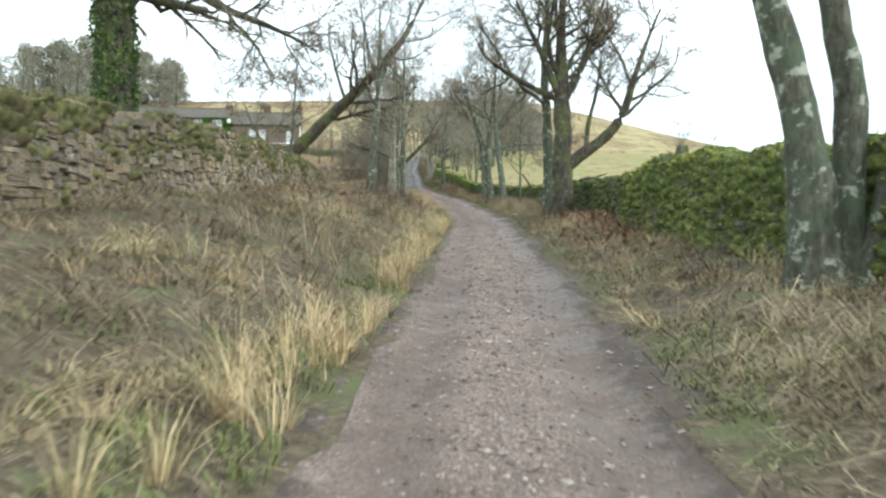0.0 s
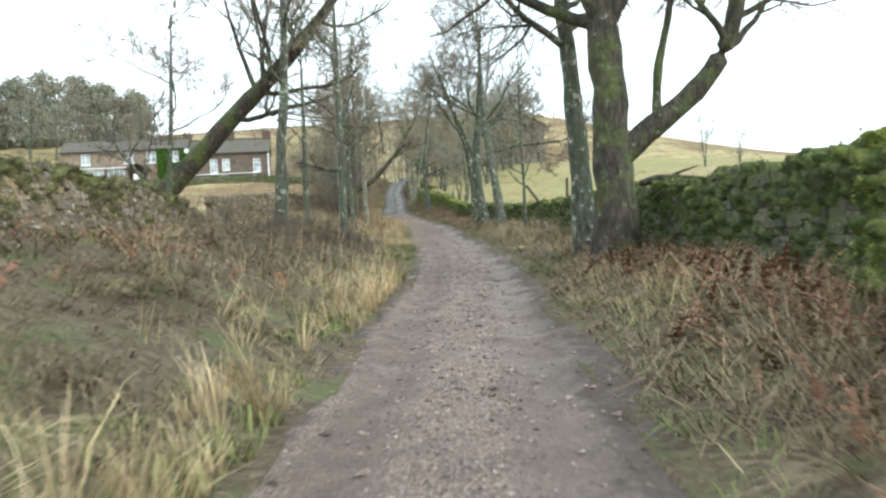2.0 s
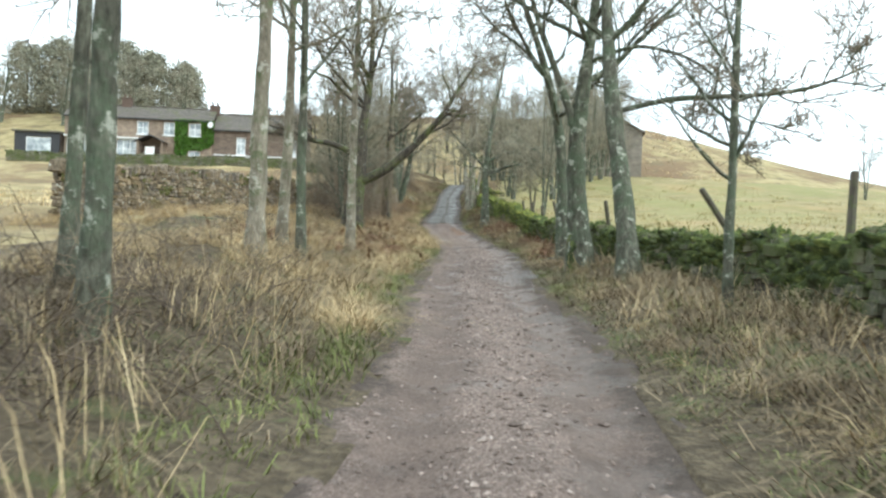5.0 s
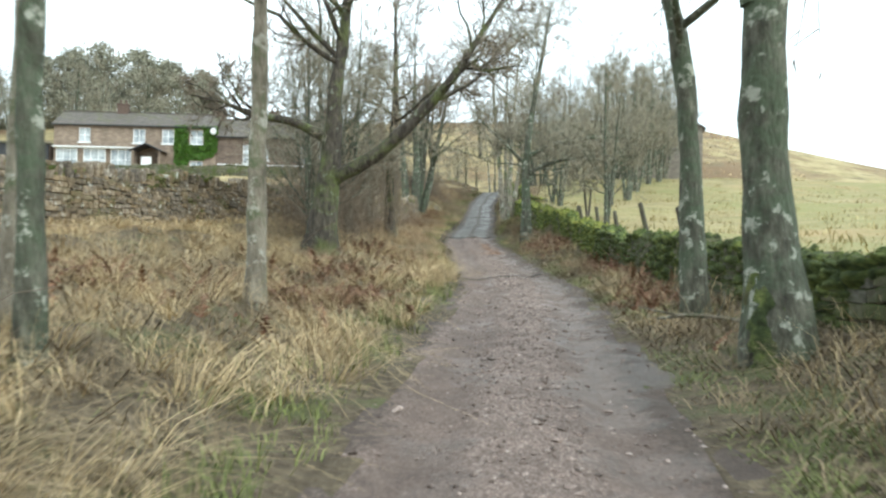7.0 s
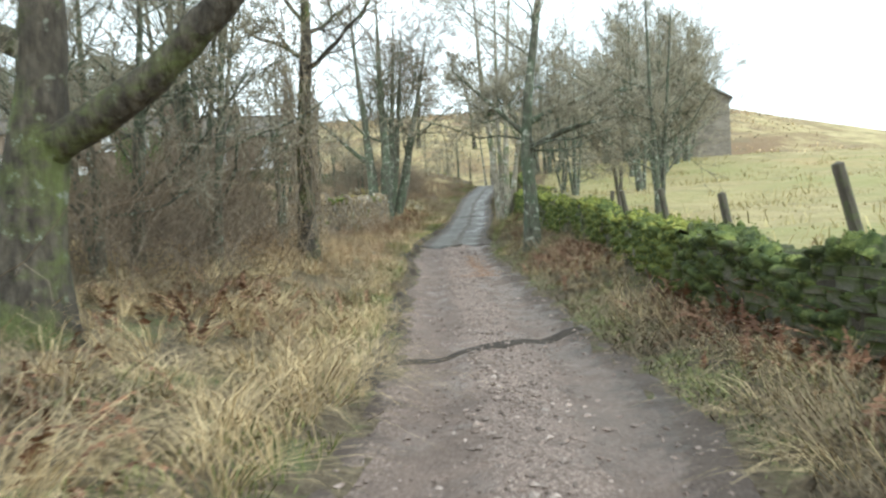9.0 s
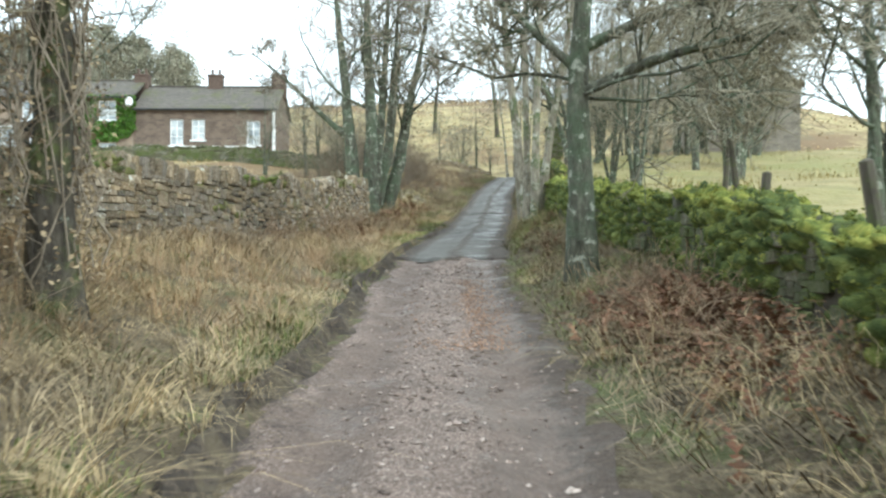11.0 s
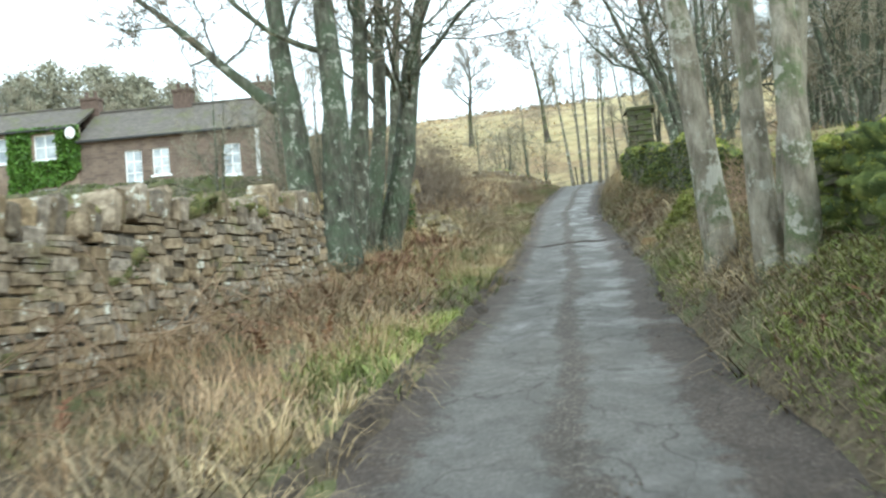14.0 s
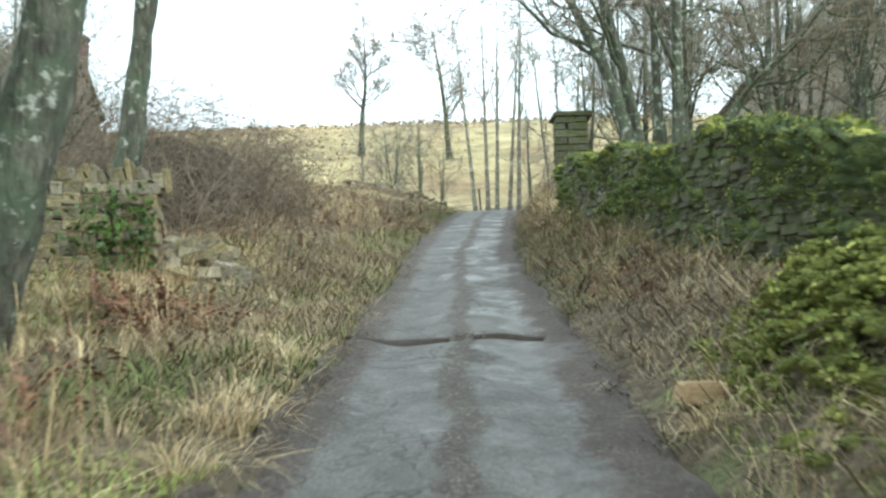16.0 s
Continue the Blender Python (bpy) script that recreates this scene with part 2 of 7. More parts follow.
M_BARK_PALE = material("pale_bark", [(0.3, (0.085, 0.072, 0.05)), (0.5, (0.24, 0.21, 0.16)), (0.7, (0.40, 0.36, 0.285))], scale=7, detail=10, stretch=(1, 1, 0.35), coat=(0.12, 0.14, 0.07), cover_scale=1.8, cover_at=(0.5, 0.6), bump=1.0, bump_scale=12, relief=0.08, coat2=(0.42, 0.40, 0.335), cover2_scale=3.5, cover2_at=(0.55, 0.6))
M_TWIG = material("twigs", [(0.3, (0.15, 0.122, 0.09)), (0.7, (0.29, 0.24, 0.18))], scale=3, bump=0)
M_TWIG_PALE = material("pale_twigs", [(0.3, (0.22, 0.195, 0.142)), (0.7, (0.36, 0.32, 0.235))], scale=3, bump=0)

# ---- the lie of the land ----
def curve_of(table):
    ys, vs = np.array([a for a, b in table], float), np.array([b for a, b in table], float)
    fine = np.arange(ys[0], ys[-1], 0.5)
    raw = np.interp(fine, ys, vs)
    k = np.hanning(13)
    k /= k.sum()
    smooth = np.convolve(np.pad(raw, 6, mode="edge"), k, mode="valid")
    smooth[:6], smooth[-6:] = raw[:6], raw[-6:]
    return lambda y: np.interp(y, fine, smooth)


road_mid = curve_of([(-400, 0.3), (0, 0.35), (6, 0.42), (8, 0.62), (13, 0.96), (18.5, 1.16), (30, 1.63), (34, 1.75), (38, 1.65), (44, 1.45), (51, 0.8), (56, 0.7), (60, 0.5), (63, 0.3), (74, -1.45), (76, -1.68), (80, -2.47), (84, -2.9), (90, -3.4), (94, -3.46), (97, -3.7), (102, -4.05), (107, -4.4), (115, -4.4), (122, -4.2), (135, -3.6), (400, -3)])
road_z = curve_of([(-400, -5.0), (-60, -1.2), (0, 0.0), (14.4, 0.47), (28.2, 1.02), (41.6, 1.6), (50.5, 2.13), (53.2, 2.3), (66, 2.95), (71.3, 3.34), (76, 3.72), (81, 4.13), (86, 4.67), (91.5, 5.22), (97, 6.0), (104, 7.05), (112, 8.6), (120, 10.0), (124, 10.2), (128, 10.1), (134, 11.6), (145, 15.5), (165, 22.8), (185, 28.0), (200, 29.4), (260, 28.5), (1200, 22)])
bank_left = curve_of([(-400, 1.2), (10, 1.2), (20, 1.4), (30, 1.2), (37, 0.95), (42, 0.6), (58, 0.65), (64, 0.65), (70, 0.95), (76, 1.0), (82, 0.68), (88, 0.5), (96, 0.3), (104, 0.6), (112, 0.9), (125, 0.9), (1200, 0.0)])
bank_right = curve_of([(-400, 0.4), (30, 0.4), (60, 0.45), (80, 0.6), (95, 0.7), (115, 0.8), (130, 0.3), (1200, 0)])
wall_right_x = curve_of([(-40, 5.3), (10, 5.4), (38, 5.6), (46, 5.2), (54, 4.1), (60, 3.35), (66, 2.65), (72, 2.1), (79.5, 1.36), (82.3, 0.6), (84.5, -0.05), (88.9, -0.78), (90.5, -0.8), (93, -0.45), (97.4, -0.5), (102, -1.25), (106.4, -2.05), (112, -2.2), (118, -1.2), (1200, -0.9)])
ramp_right = curve_of([(-400, 2.2), (80, 2.2), (86, 1.3), (92, 1.3), (98, 1.6), (105, 1.1), (1200, 1.1)])
cut_left = curve_of([(-400, 0.04), (58, 0.05), (66, 0.14), (84, 0.17), (94, 0.12), (99, 0.05), (1200, 0.0)])
cut_right = curve_of([(-400, 0.06), (12, 0.06), (20, 0.07), (40, 0.07), (52, 0.05), (82, 0.02), (86.5, 0.34), (91.5, 0.36), (95, 0.08), (1200, 0.0)])
HALF = 1.38
half_at = curve_of([(-400, 1.38), (84, 1.38), (90, 1.22), (97, 1.2), (103, 1.1), (1200, 1.1)])


def smooth01(v):
    v = np.clip(v, 0, 1)
    return v * v * (3 - 2 * v)


def land(x, y):
    """Height of the ground; x and y are arrays or numbers."""
    x, y = np.asarray(x, float), np.asarray(y, float)
    mid, zr = road_mid(np.minimum(y, 130)), road_z(y)
    far = smooth01((y - 118) / 12)
    dl, dr = np.maximum(mid - half_at(y) - x, 0), np.maximum(x - mid - half_at(y), 0)
    z = zr + bank_left(y) * smooth01(dl / 4.2) * (1 - far) + bank_right(y) * smooth01(dr / ramp_right(y)) * (1 - far)
    z = z + cut_left(y) * smooth01(dl / 0.16) + cut_right(y) * smooth01(dr / 0.28)
    # the bank climbs on to the foot of the long wall
    z = z + 0.5 * smooth01((-x - 5.2) / 2.6) * smooth01((y - 50) / 7) * (1 - smooth01((y - 64) / 9))
    beyond = np.maximum(x - wall_right_x(y) - 0.2, 0)
    z = z + 0.5 * smooth01(beyond / 0.8) * (1 - far) + np.minimum(beyond, 60) * 0.02
    z = z + 0.9 * smooth01((-x - 12) / 14) * smooth01((y - 60) / 40) * (1 - far)
    z = z - smooth01((x - 10) / 70) * np.maximum(zr - 2, 0) * 0.5
    n1 = np.sin(x * 0.9 + 1.3 * np.sin(y * 0.37)) * np.sin(y * 0.71 + 0.8 * np.sin(x * 0.53))
    n2 = np.sin(x * 2.3 + y * 1.1) * np.sin(y * 2.9 - x * 0.7)
    off = smooth01((dl + dr) / 1.5)
    z = z + off * (0.09 * n1 + 0.035 * n2)
    hummock = np.sin(x * 1.7 + 1.9 * np.sin(y * 0.83)) * np.sin(y * 1.35 + 1.4 * np.sin(x * 1.1 + 0.6))
    z = z + 0.13 * hummock * smooth01((dl - 0.7) / 1.0) * (1 - smooth01((dl - 6) / 2)) * (1 - 0.6 * smooth01((y - 44) / 10)) * (1 - far)
    wide = smooth01((np.abs(x) - 30) / 60)
    return z + wide * 0.8 * np.sin(x * 0.05) * np.sin(y * 0.04)


def mesh_of(name, verts, faces, materials, smooth=True, slots=None):
    """A mesh from arrays: faces is an (n, 3) or (n, 4) array."""
    verts, faces = np.asarray(verts, np.float32), np.asarray(faces, np.int32)
    me = bpy.data.meshes.new(name)
    k = faces.shape[1]
    me.vertices.add(len(verts))
    me.vertices.foreach_set("co", verts.ravel())
    me.loops.add(faces.size)
    me.loops.foreach_set("vertex_index", faces.ravel())
    me.polygons.add(len(faces))
    me.polygons.foreach_set("loop_start", np.arange(len(faces), dtype=np.int32) * k)
    me.polygons.foreach_set("use_smooth", np.full(len(faces), smooth, dtype=bool))
    for m in materials if isinstance(materials, (list, tuple)) else [materials]:
        me.materials.append(m)
    if slots is not None:
        me.polygons.foreach_set("material_index", np.asarray(slots, np.int32))
    me.update()
    return me


def grid(xs, ys, zf):
    X, Y = np.meshgrid(xs, ys)
    Z = zf(X, Y)
    nx, ny = len(xs), len(ys)
    i = np.arange(nx * ny).reshape(ny, nx)
    f = np.stack([i[:-1, :-1], i[:-1, 1:], i[1:, 1:], i[1:, :-1]], -1).reshape(-1, 4)
    return np.stack([X, Y, Z], -1).reshape(-1, 3), f


def part(name, me, parent, label=""):
    ob = new(name, me)
    ob.parent = parent
    return tagged(ob, label) if label else ob


# the ground is one sheet that reaches the horizon; it dips a little under the road
gx = np.concatenate([[-2500, -1200, -600, -350, -220], np.arange(-150, -40, 6), np.arange(-40, -12, 1.5), np.arange(-12, -9, 0.28), np.arange(-9, 7, 0.17), np.arange(7, 9, 0.28), np.arange(9, 40, 1.5), np.arange(40, 150, 6), [160, 220, 350, 600, 1200, 2500]])
gy = np.concatenate([[-600, -300, -150, -80, -40], np.arange(-20, 125, 0.4), np.arange(125, 200, 2.0), [205, 230, 270, 350, 500, 800, 1600, 3500]])


def ground_z(x, y):
    d = np.abs(x - road_mid(np.minimum(y, 130)))
    return land(x, y) - 0.3 * (d < HALF - 0.3) * (y < 130)


v, f = grid(gx, gy, ground_z)
fc = v[f].mean(1)
field = (fc[:, 1] > 122) | (fc[:, 0] < -7.5) | (fc[:, 0] > wall_right_x(fc[:, 1]) + 0.4)
ground = tagged(new("ground", mesh_of("ground", v, f, [M_GROUND, M_FIELD, M_PASTURE], True, field.astype(int) + (field & (fc[:, 0] > 0) & (fc[:, 1] < 118)))), "rough winter verge and tawny upland pasture", "ground", kind="structure")

# the lane: stony track below, broken old tarmac above
TARMAC_FROM = 84.5


def wave(x, y, s):
    a, b = x * s, y * s
    return (np.sin(a * 1.3 + 1.7 * np.sin(b * 0.71 + 0.3)) + np.sin(b * 1.1 + 1.9 * np.sin(a * 0.83 + b * 0.29)) + np.sin((a + b) * 0.77 + 1.3 * np.sin(a * 1.9 - b * 0.53))) / 3


rx = np.linspace(-HALF - 0.3, HALF + 0.3, 46)


def lane_mesh(name, y0, y1, mat, lift, rough):
    ys = np.unique(np.concatenate([np.arange(y0, y1 + 0.01, 0.11), y0 + np.arange(0, 1.2, 0.03), np.arange(98.5, 99.8, 0.025) if y1 > 100 else np.arange(62.5, 68, 0.04)]))
    U, Y = np.meshgrid(rx, ys)
    fray = 0.13 * wave(np.sign(U) * 3, Y, 1.1) + 0.08 * wave(np.sign(U) * 5, Y, 3.1) + 0.05 * wave(np.sign(U) * 7, Y, 8.3)
    X = (U + np.sign(U) * fray * smooth01((np.abs(U) - 0.9) / 0.5)) * half_at(Y) / HALF + road_mid(Y)
    Z = road_z(Y) + lift
    if lift:
        Z = Z - 0.09 * np.exp(-((Y - y0) / 0.04) ** 2)
        near_end = np.exp(-(Y - y0) / 0.5)
        Y = Y + (0.30 * wave(U, Y * 0, 2.6) + 0.16 * wave(U, Y * 0 + 3, 7.3) + 0.07 * wave(U, Y * 0 + 5, 19)) * near_end
    rut = np.exp(-((np.abs(U - 0.0) - 0.72) / 0.26) ** 2)
    Z = Z - 0.07 * rut * (0.25 + 0.75 * rough) + rough * (0.022 * wave(X, Y, 1.1) + 0.012 * wave(X, Y, 3.3) + 0.006 * wave(X, Y, 8.0))
    Z = Z - 0.03 * np.exp(-((Y - 64.2 - (X + 1.42) * 0.84 - 0.08 * wave(X, Y, 2.5)) / 0.17) ** 4) - 0.08 * np.exp(-((Y - 99.3 - 0.15 * np.sin(U * 3)) / 0.13) ** 2) * (U < 0.95)
    for px, py, pr, pd in ((-2.0, 82.2, 0.42, 0.07), (-1.75, 83.4, 0.3, 0.05), (1.9, 21, 0.35, 0.05), (-0.3, 63, 0.4, 0.05), (-4.4, 94, 0.35, 0.04)):
        Z = Z - pd * np.exp(-((X - px) ** 2 + (Y - py) ** 2) / pr ** 2)
    Z = Z + 0.02 * smooth01((np.abs(U) - 1.05) / 0.2) * wave(X, Y, 4.1) - 0.16 * smooth01((np.abs(U) - HALF + 0.02) / 0.3)
    nx, ny = len(rx), len(ys)
    i = np.arange(nx * ny).reshape(ny, nx)
    f = np.stack([i[:-1, :-1], i[:-1, 1:], i[1:, 1:], i[1:, :-1]], -1).reshape(-1, 4)
    me = mesh_of(name, np.stack([X, Y, Z], -1).reshape(-1, 3), f, mat)
    across = me.attributes.new("across", "FLOAT", "POINT")
    across.data.foreach_set("value", U.ravel().astype(np.float32))
    return me


tagged(new("road", lane_mesh("road", -25, TARMAC_FROM + 1.6, M_TRACK, 0.0, 1.0)), "stony brown farm track with muddy ruts", "track", kind="structure")
tagged(new("road_tarmac", lane_mesh("road_tarmac", TARMAC_FROM, 134, M_TARMAC, 0.045, 0.2)), "worn grey tarmac lane, wet and cracked", "road", kind="structure")

# a mud-filled drain that crosses the track aslant
DRAIN_Y = lambda u: 64.2 + (u + 1.72) * 0.84
us = np.linspace(-1.55, 1.45, 60)
dy = np.array([-0.5, -0.35, -0.12, 0.1, 0.32, 0.5])
U, D = np.meshgrid(us, dy, indexing="ij")
wide = 0.26 + 0.05 * wave(U, U * 0, 2.3) + 0.04 * wave(U, U * 0 + 2, 7.1)
Yd = DRAIN_Y(U) + D * 2 * wide + 0.05 * wave(U, U * 0 + 4, 3.0)
Xd = U + road_mid(Yd) - 0.15
Ud = Xd - road_mid(Yd)
Zd = road_z(Yd) - 0.07 * np.exp(-((np.abs(Ud) - 0.72) / 0.26) ** 2) + 0.022 * wave(Xd, Yd, 1.1) + 0.012 * wave(Xd, Yd, 3.3) + 0.006 * wave(Xd, Yd, 8.0) + np.where(np.abs(D) > 0.4, -0.03, 0.008)
i = np.arange(Xd.size).reshape(Xd.shape)
f = np.stack([i[:-1, :-1], i[1:, :-1], i[1:, 1:], i[:-1, 1:]], -1).reshape(-1, 4)
# mud colour; in the tarmac seam it also stands in for shade
M_MUD_SHADE = material("mud_and_shade", [(0.3, (0.022, 0.017, 0.013)), (0.7, (0.066, 0.051, 0.04))], scale=9, rough=0.97, bump=0.8, bump_scale=25)
tagged(new("drain", mesh_of("drain", np.stack([Xd, Yd, Zd], -1).reshape(-1, 3), f, M_MUD_SHADE)), "dark mud-filled drain across the stony track", "drain", kind="structure")

# dark ribbon in the seam across the tarmac: wet grit plus painted edge shade
for u0, u1, wide in ((-1.2, -0.12, 0.17), (0.12, 0.92, 0.08)):
    us = np.linspace(u0, u1, 30)
    U, D = np.meshgrid(us, np.array([-1.0, -0.6, 0.0, 0.6, 1.0]), indexing="ij")
    width = wide * np.sin(np.pi * (U - u0) / (u1 - u0)) ** 0.4 * (1 + 0.3 * wave(U * 3, U * 0, 2.7))
    Yd = 99.3 + 0.15 * np.sin(U * 3) + D * width + 0.03 * wave(U, U * 0 + 4, 6.0)
    Xd = U + road_mid(Yd)
    Zd = road_z(Yd) + 0.045 - 0.028 * np.exp(-((np.abs(U) - 0.72) / 0.26) ** 2) - np.where(np.abs(D) > 0.8, 0.06, 0.004)
    i = np.arange(Xd.size).reshape(Xd.shape)
    f = np.stack([i[:-1, :-1], i[1:, :-1], i[1:, 1:], i[:-1, 1:]], -1).reshape(-1, 4)
    tagged(new("road_seam", mesh_of("road_seam", np.stack([Xd, Yd, Zd], -1).reshape(-1, 3), f, M_MUD_SHADE)), "broken seam across the worn tarmac, wet and shade in its dark colour", "road", kind="structure")

# dark earth where the lane is cut into its verges
def cut_edge(side, y0, y1, rise, label):
    ys = np.arange(y0, y1, 0.09)
    out = np.array([-0.20, -0.12, -0.05, 0.0, 0.05, 0.10, 0.17])
    up = np.array([-0.06, -0.012, 0.012, 0.4, 0.8, 1.0, 0.55])
    O, Y = np.meshgrid(out, ys)
    hgt = rise(Y) + 0.05
    fray = 0.13 * wave(side * 3 + Y * 0, Y, 1.1) + 0.08 * wave(side * 5 + Y * 0, Y, 3.1) + 0.05 * wave(side * 7 + Y * 0, Y, 8.3)
    X = road_mid(Y) + side * (half_at(Y) + O + fray * 0.8 - 0.03)
    Z = road_z(Y) + np.where(O > -0.05, up * hgt, up) + 0.022 * wave(X, Y, 1.1) + 0.02 * wave(X, Y, 5.2) + 0.018 * wave(X, Y, 11) - 0.3 * (1 - smooth01((Y - y0) / 1.5)) - 0.3 * (1 - smooth01((y1 - Y) / 1.5))
    i = np.arange(X.size).reshape(X.shape)
    f = np.stack([i[:-1, :-1], i[:-1, 1:], i[1:, 1:], i[1:, :-1]], -1).reshape(-1, 4)
    tagged(new("verge_edge", mesh_of("verge_edge", np.stack([X, Y, Z], -1).reshape(-1, 3), f if side > 0 else f[:, ::-1], M_CUT)), label, "bank", kind="structure")


M_CUT = material("cut_earth", [(0.3, (0.025, 0.019, 0.015)), (0.5, (0.058, 0.045, 0.035)), (0.72, (0.12, 0.095, 0.072))], scale=11, detail=10, rough=0.85, bump=1.0, bump_scale=22, relief=0.05, coat=(0.115, 0.092, 0.06), cover_scale=2.5, cover_at=(0.5, 0.62))
cut_edge(-1, 62, 100, cut_left, "dark crumbling earth edge where the lane is cut into the bank")

# ---- builders shared by walls, trees and plants ----
def tubes(groups):
    """Tapered tubes along polylines. groups: (points (k, n, 3), radii (k, n), sides). Returns vertices and quads."""
    vs, fs, base = [], [], 0
    for pts, rad, s in groups:
        k, n = rad.shape
        tan = np.gradient(pts, axis=1)
        tan /= np.linalg.norm(tan, axis=2, keepdims=True) + 1e-9
        ref = np.where(np.abs(tan[..., 2:3]) > 0.9, np.array([1.0, 0.2, 0]), np.array([0.1, 0.2, 1.0]))
        u = np.cross(tan, ref)
        u /= np.linalg.norm(u, axis=2, keepdims=True) + 1e-9
        w = np.cross(tan, u)
        a = np.linspace(0, 2 * np.pi, s, endpoint=False)
        ring = pts[:, :, None] + rad[:, :, None, None] * (np.cos(a)[None, None, :, None] * u[:, :, None] + np.sin(a)[None, None, :, None] * w[:, :, None])
        i = base + np.arange(k * n * s).reshape(k, n, s)
        j = np.roll(i, -1, axis=2)
        fs.append(np.stack([i[:, :-1], j[:, :-1], j[:, 1:], i[:, 1:]], -1).reshape(-1, 4))
        vs.append(ring.reshape(-1, 3))
        base += k * n * s
    return np.concatenate(vs), np.concatenate(fs)


def resample(points, n):
    p = np.asarray(points, float)
    d = np.concatenate([[0], np.cumsum(np.linalg.norm(np.diff(p, axis=0), axis=1))])
    t = np.linspace(0, d[-1], n)
    q = np.stack([np.interp(t, d, p[:, i]) for i in range(3)], 1)
    k = np.array([0.25, 0.5, 0.25])
    for _ in range(2):
        q[1:-1] = k[0] * q[:-2] + k[1] * q[1:-1] + k[2] * q[2:]
    return q


def sprout(rng, pts, rad, count, ratio, n, thin, angle, lift, wiggle, span=(0.25, 1.0), least=0.007, longest=9.0):
    """Side branches off every line of a level: arrays of points and radii."""
    k, m, _ = pts.shape
    s = rng.uniform(span[0], span[1], (k, count)) * (m - 1)
    i = np.minimum(s.astype(int), m - 2)
    f = (s - i)[..., None]
    rows = np.arange(k)[:, None]
    start = pts[rows, i] * (1 - f) + pts[rows, i + 1] * f
    r0 = (rad[rows, i] * (1 - f[..., 0]) + rad[rows, i + 1] * f[..., 0])
    tan = pts[rows, i + 1] - pts[rows, i]
    tan /= np.linalg.norm(tan, axis=2, keepdims=True) + 1e-9
    perp = rng.normal(size=tan.shape)
    perp -= (perp * tan).sum(2, keepdims=True) * tan
    perp /= np.linalg.norm(perp, axis=2, keepdims=True) + 1e-9
    a = np.radians(rng.uniform(angle[0], angle[1], (k, count)))[..., None]
    d = tan * np.cos(a) + perp * np.sin(a)
    whole = np.linalg.norm(np.diff(pts, axis=1), axis=2).sum(1)[:, None]
    length = np.minimum(whole * ratio * (1.15 - 0.65 * s / (m - 1)) * rng.uniform(0.6, 1.25, (k, count)), longest)
    start, d = start.reshape(-1, 3), d.reshape(-1, 3)
    length, r0 = length.reshape(-1), r0.reshape(-1)
    out = np.zeros((len(start), n, 3))
    out[:, 0] = start
    step = (length / (n - 1))[:, None]
    for q in range(1, n):
        d = d + rng.normal(size=d.shape) * wiggle + np.array([0, 0, lift])
        d /= np.linalg.norm(d, axis=1, keepdims=True)
        out[:, q] = out[:, q - 1] + d * step
    r1 = np.maximum(r0 * thin, least)
    return out, r1[:, None] * np.linspace(1, 0.35, n)[None] + 0.0


def with_spikes(v, f, pts, rad):
    """Adds the last twigs, three-sided and pointed."""
    a, b = pts[:, 0], pts[:, 1]
    t = b - a
    u = np.cross(t, np.array([0.31, 0.2, 0.93]))
    u /= np.linalg.norm(u, axis=1, keepdims=True) + 1e-9
    w = np.cross(t, u)
    w /= np.linalg.norm(w, axis=1, keepdims=True) + 1e-9
    r = rad[:, :1]
    q = np.stack([a + u * r, a - u * r * 0.5 + w * r * 0.87, a - u * r * 0.5 - w * r * 0.87, b], 1).reshape(-1, 3)
    k = np.array([[0, 1, 3], [1, 2, 3], [2, 0, 3]])
    return np.concatenate([v, q]), np.concatenate([f, (k[None] + (np.arange(len(a)) * 4)[:, None, None]).reshape(-1, 3) + len(v)])


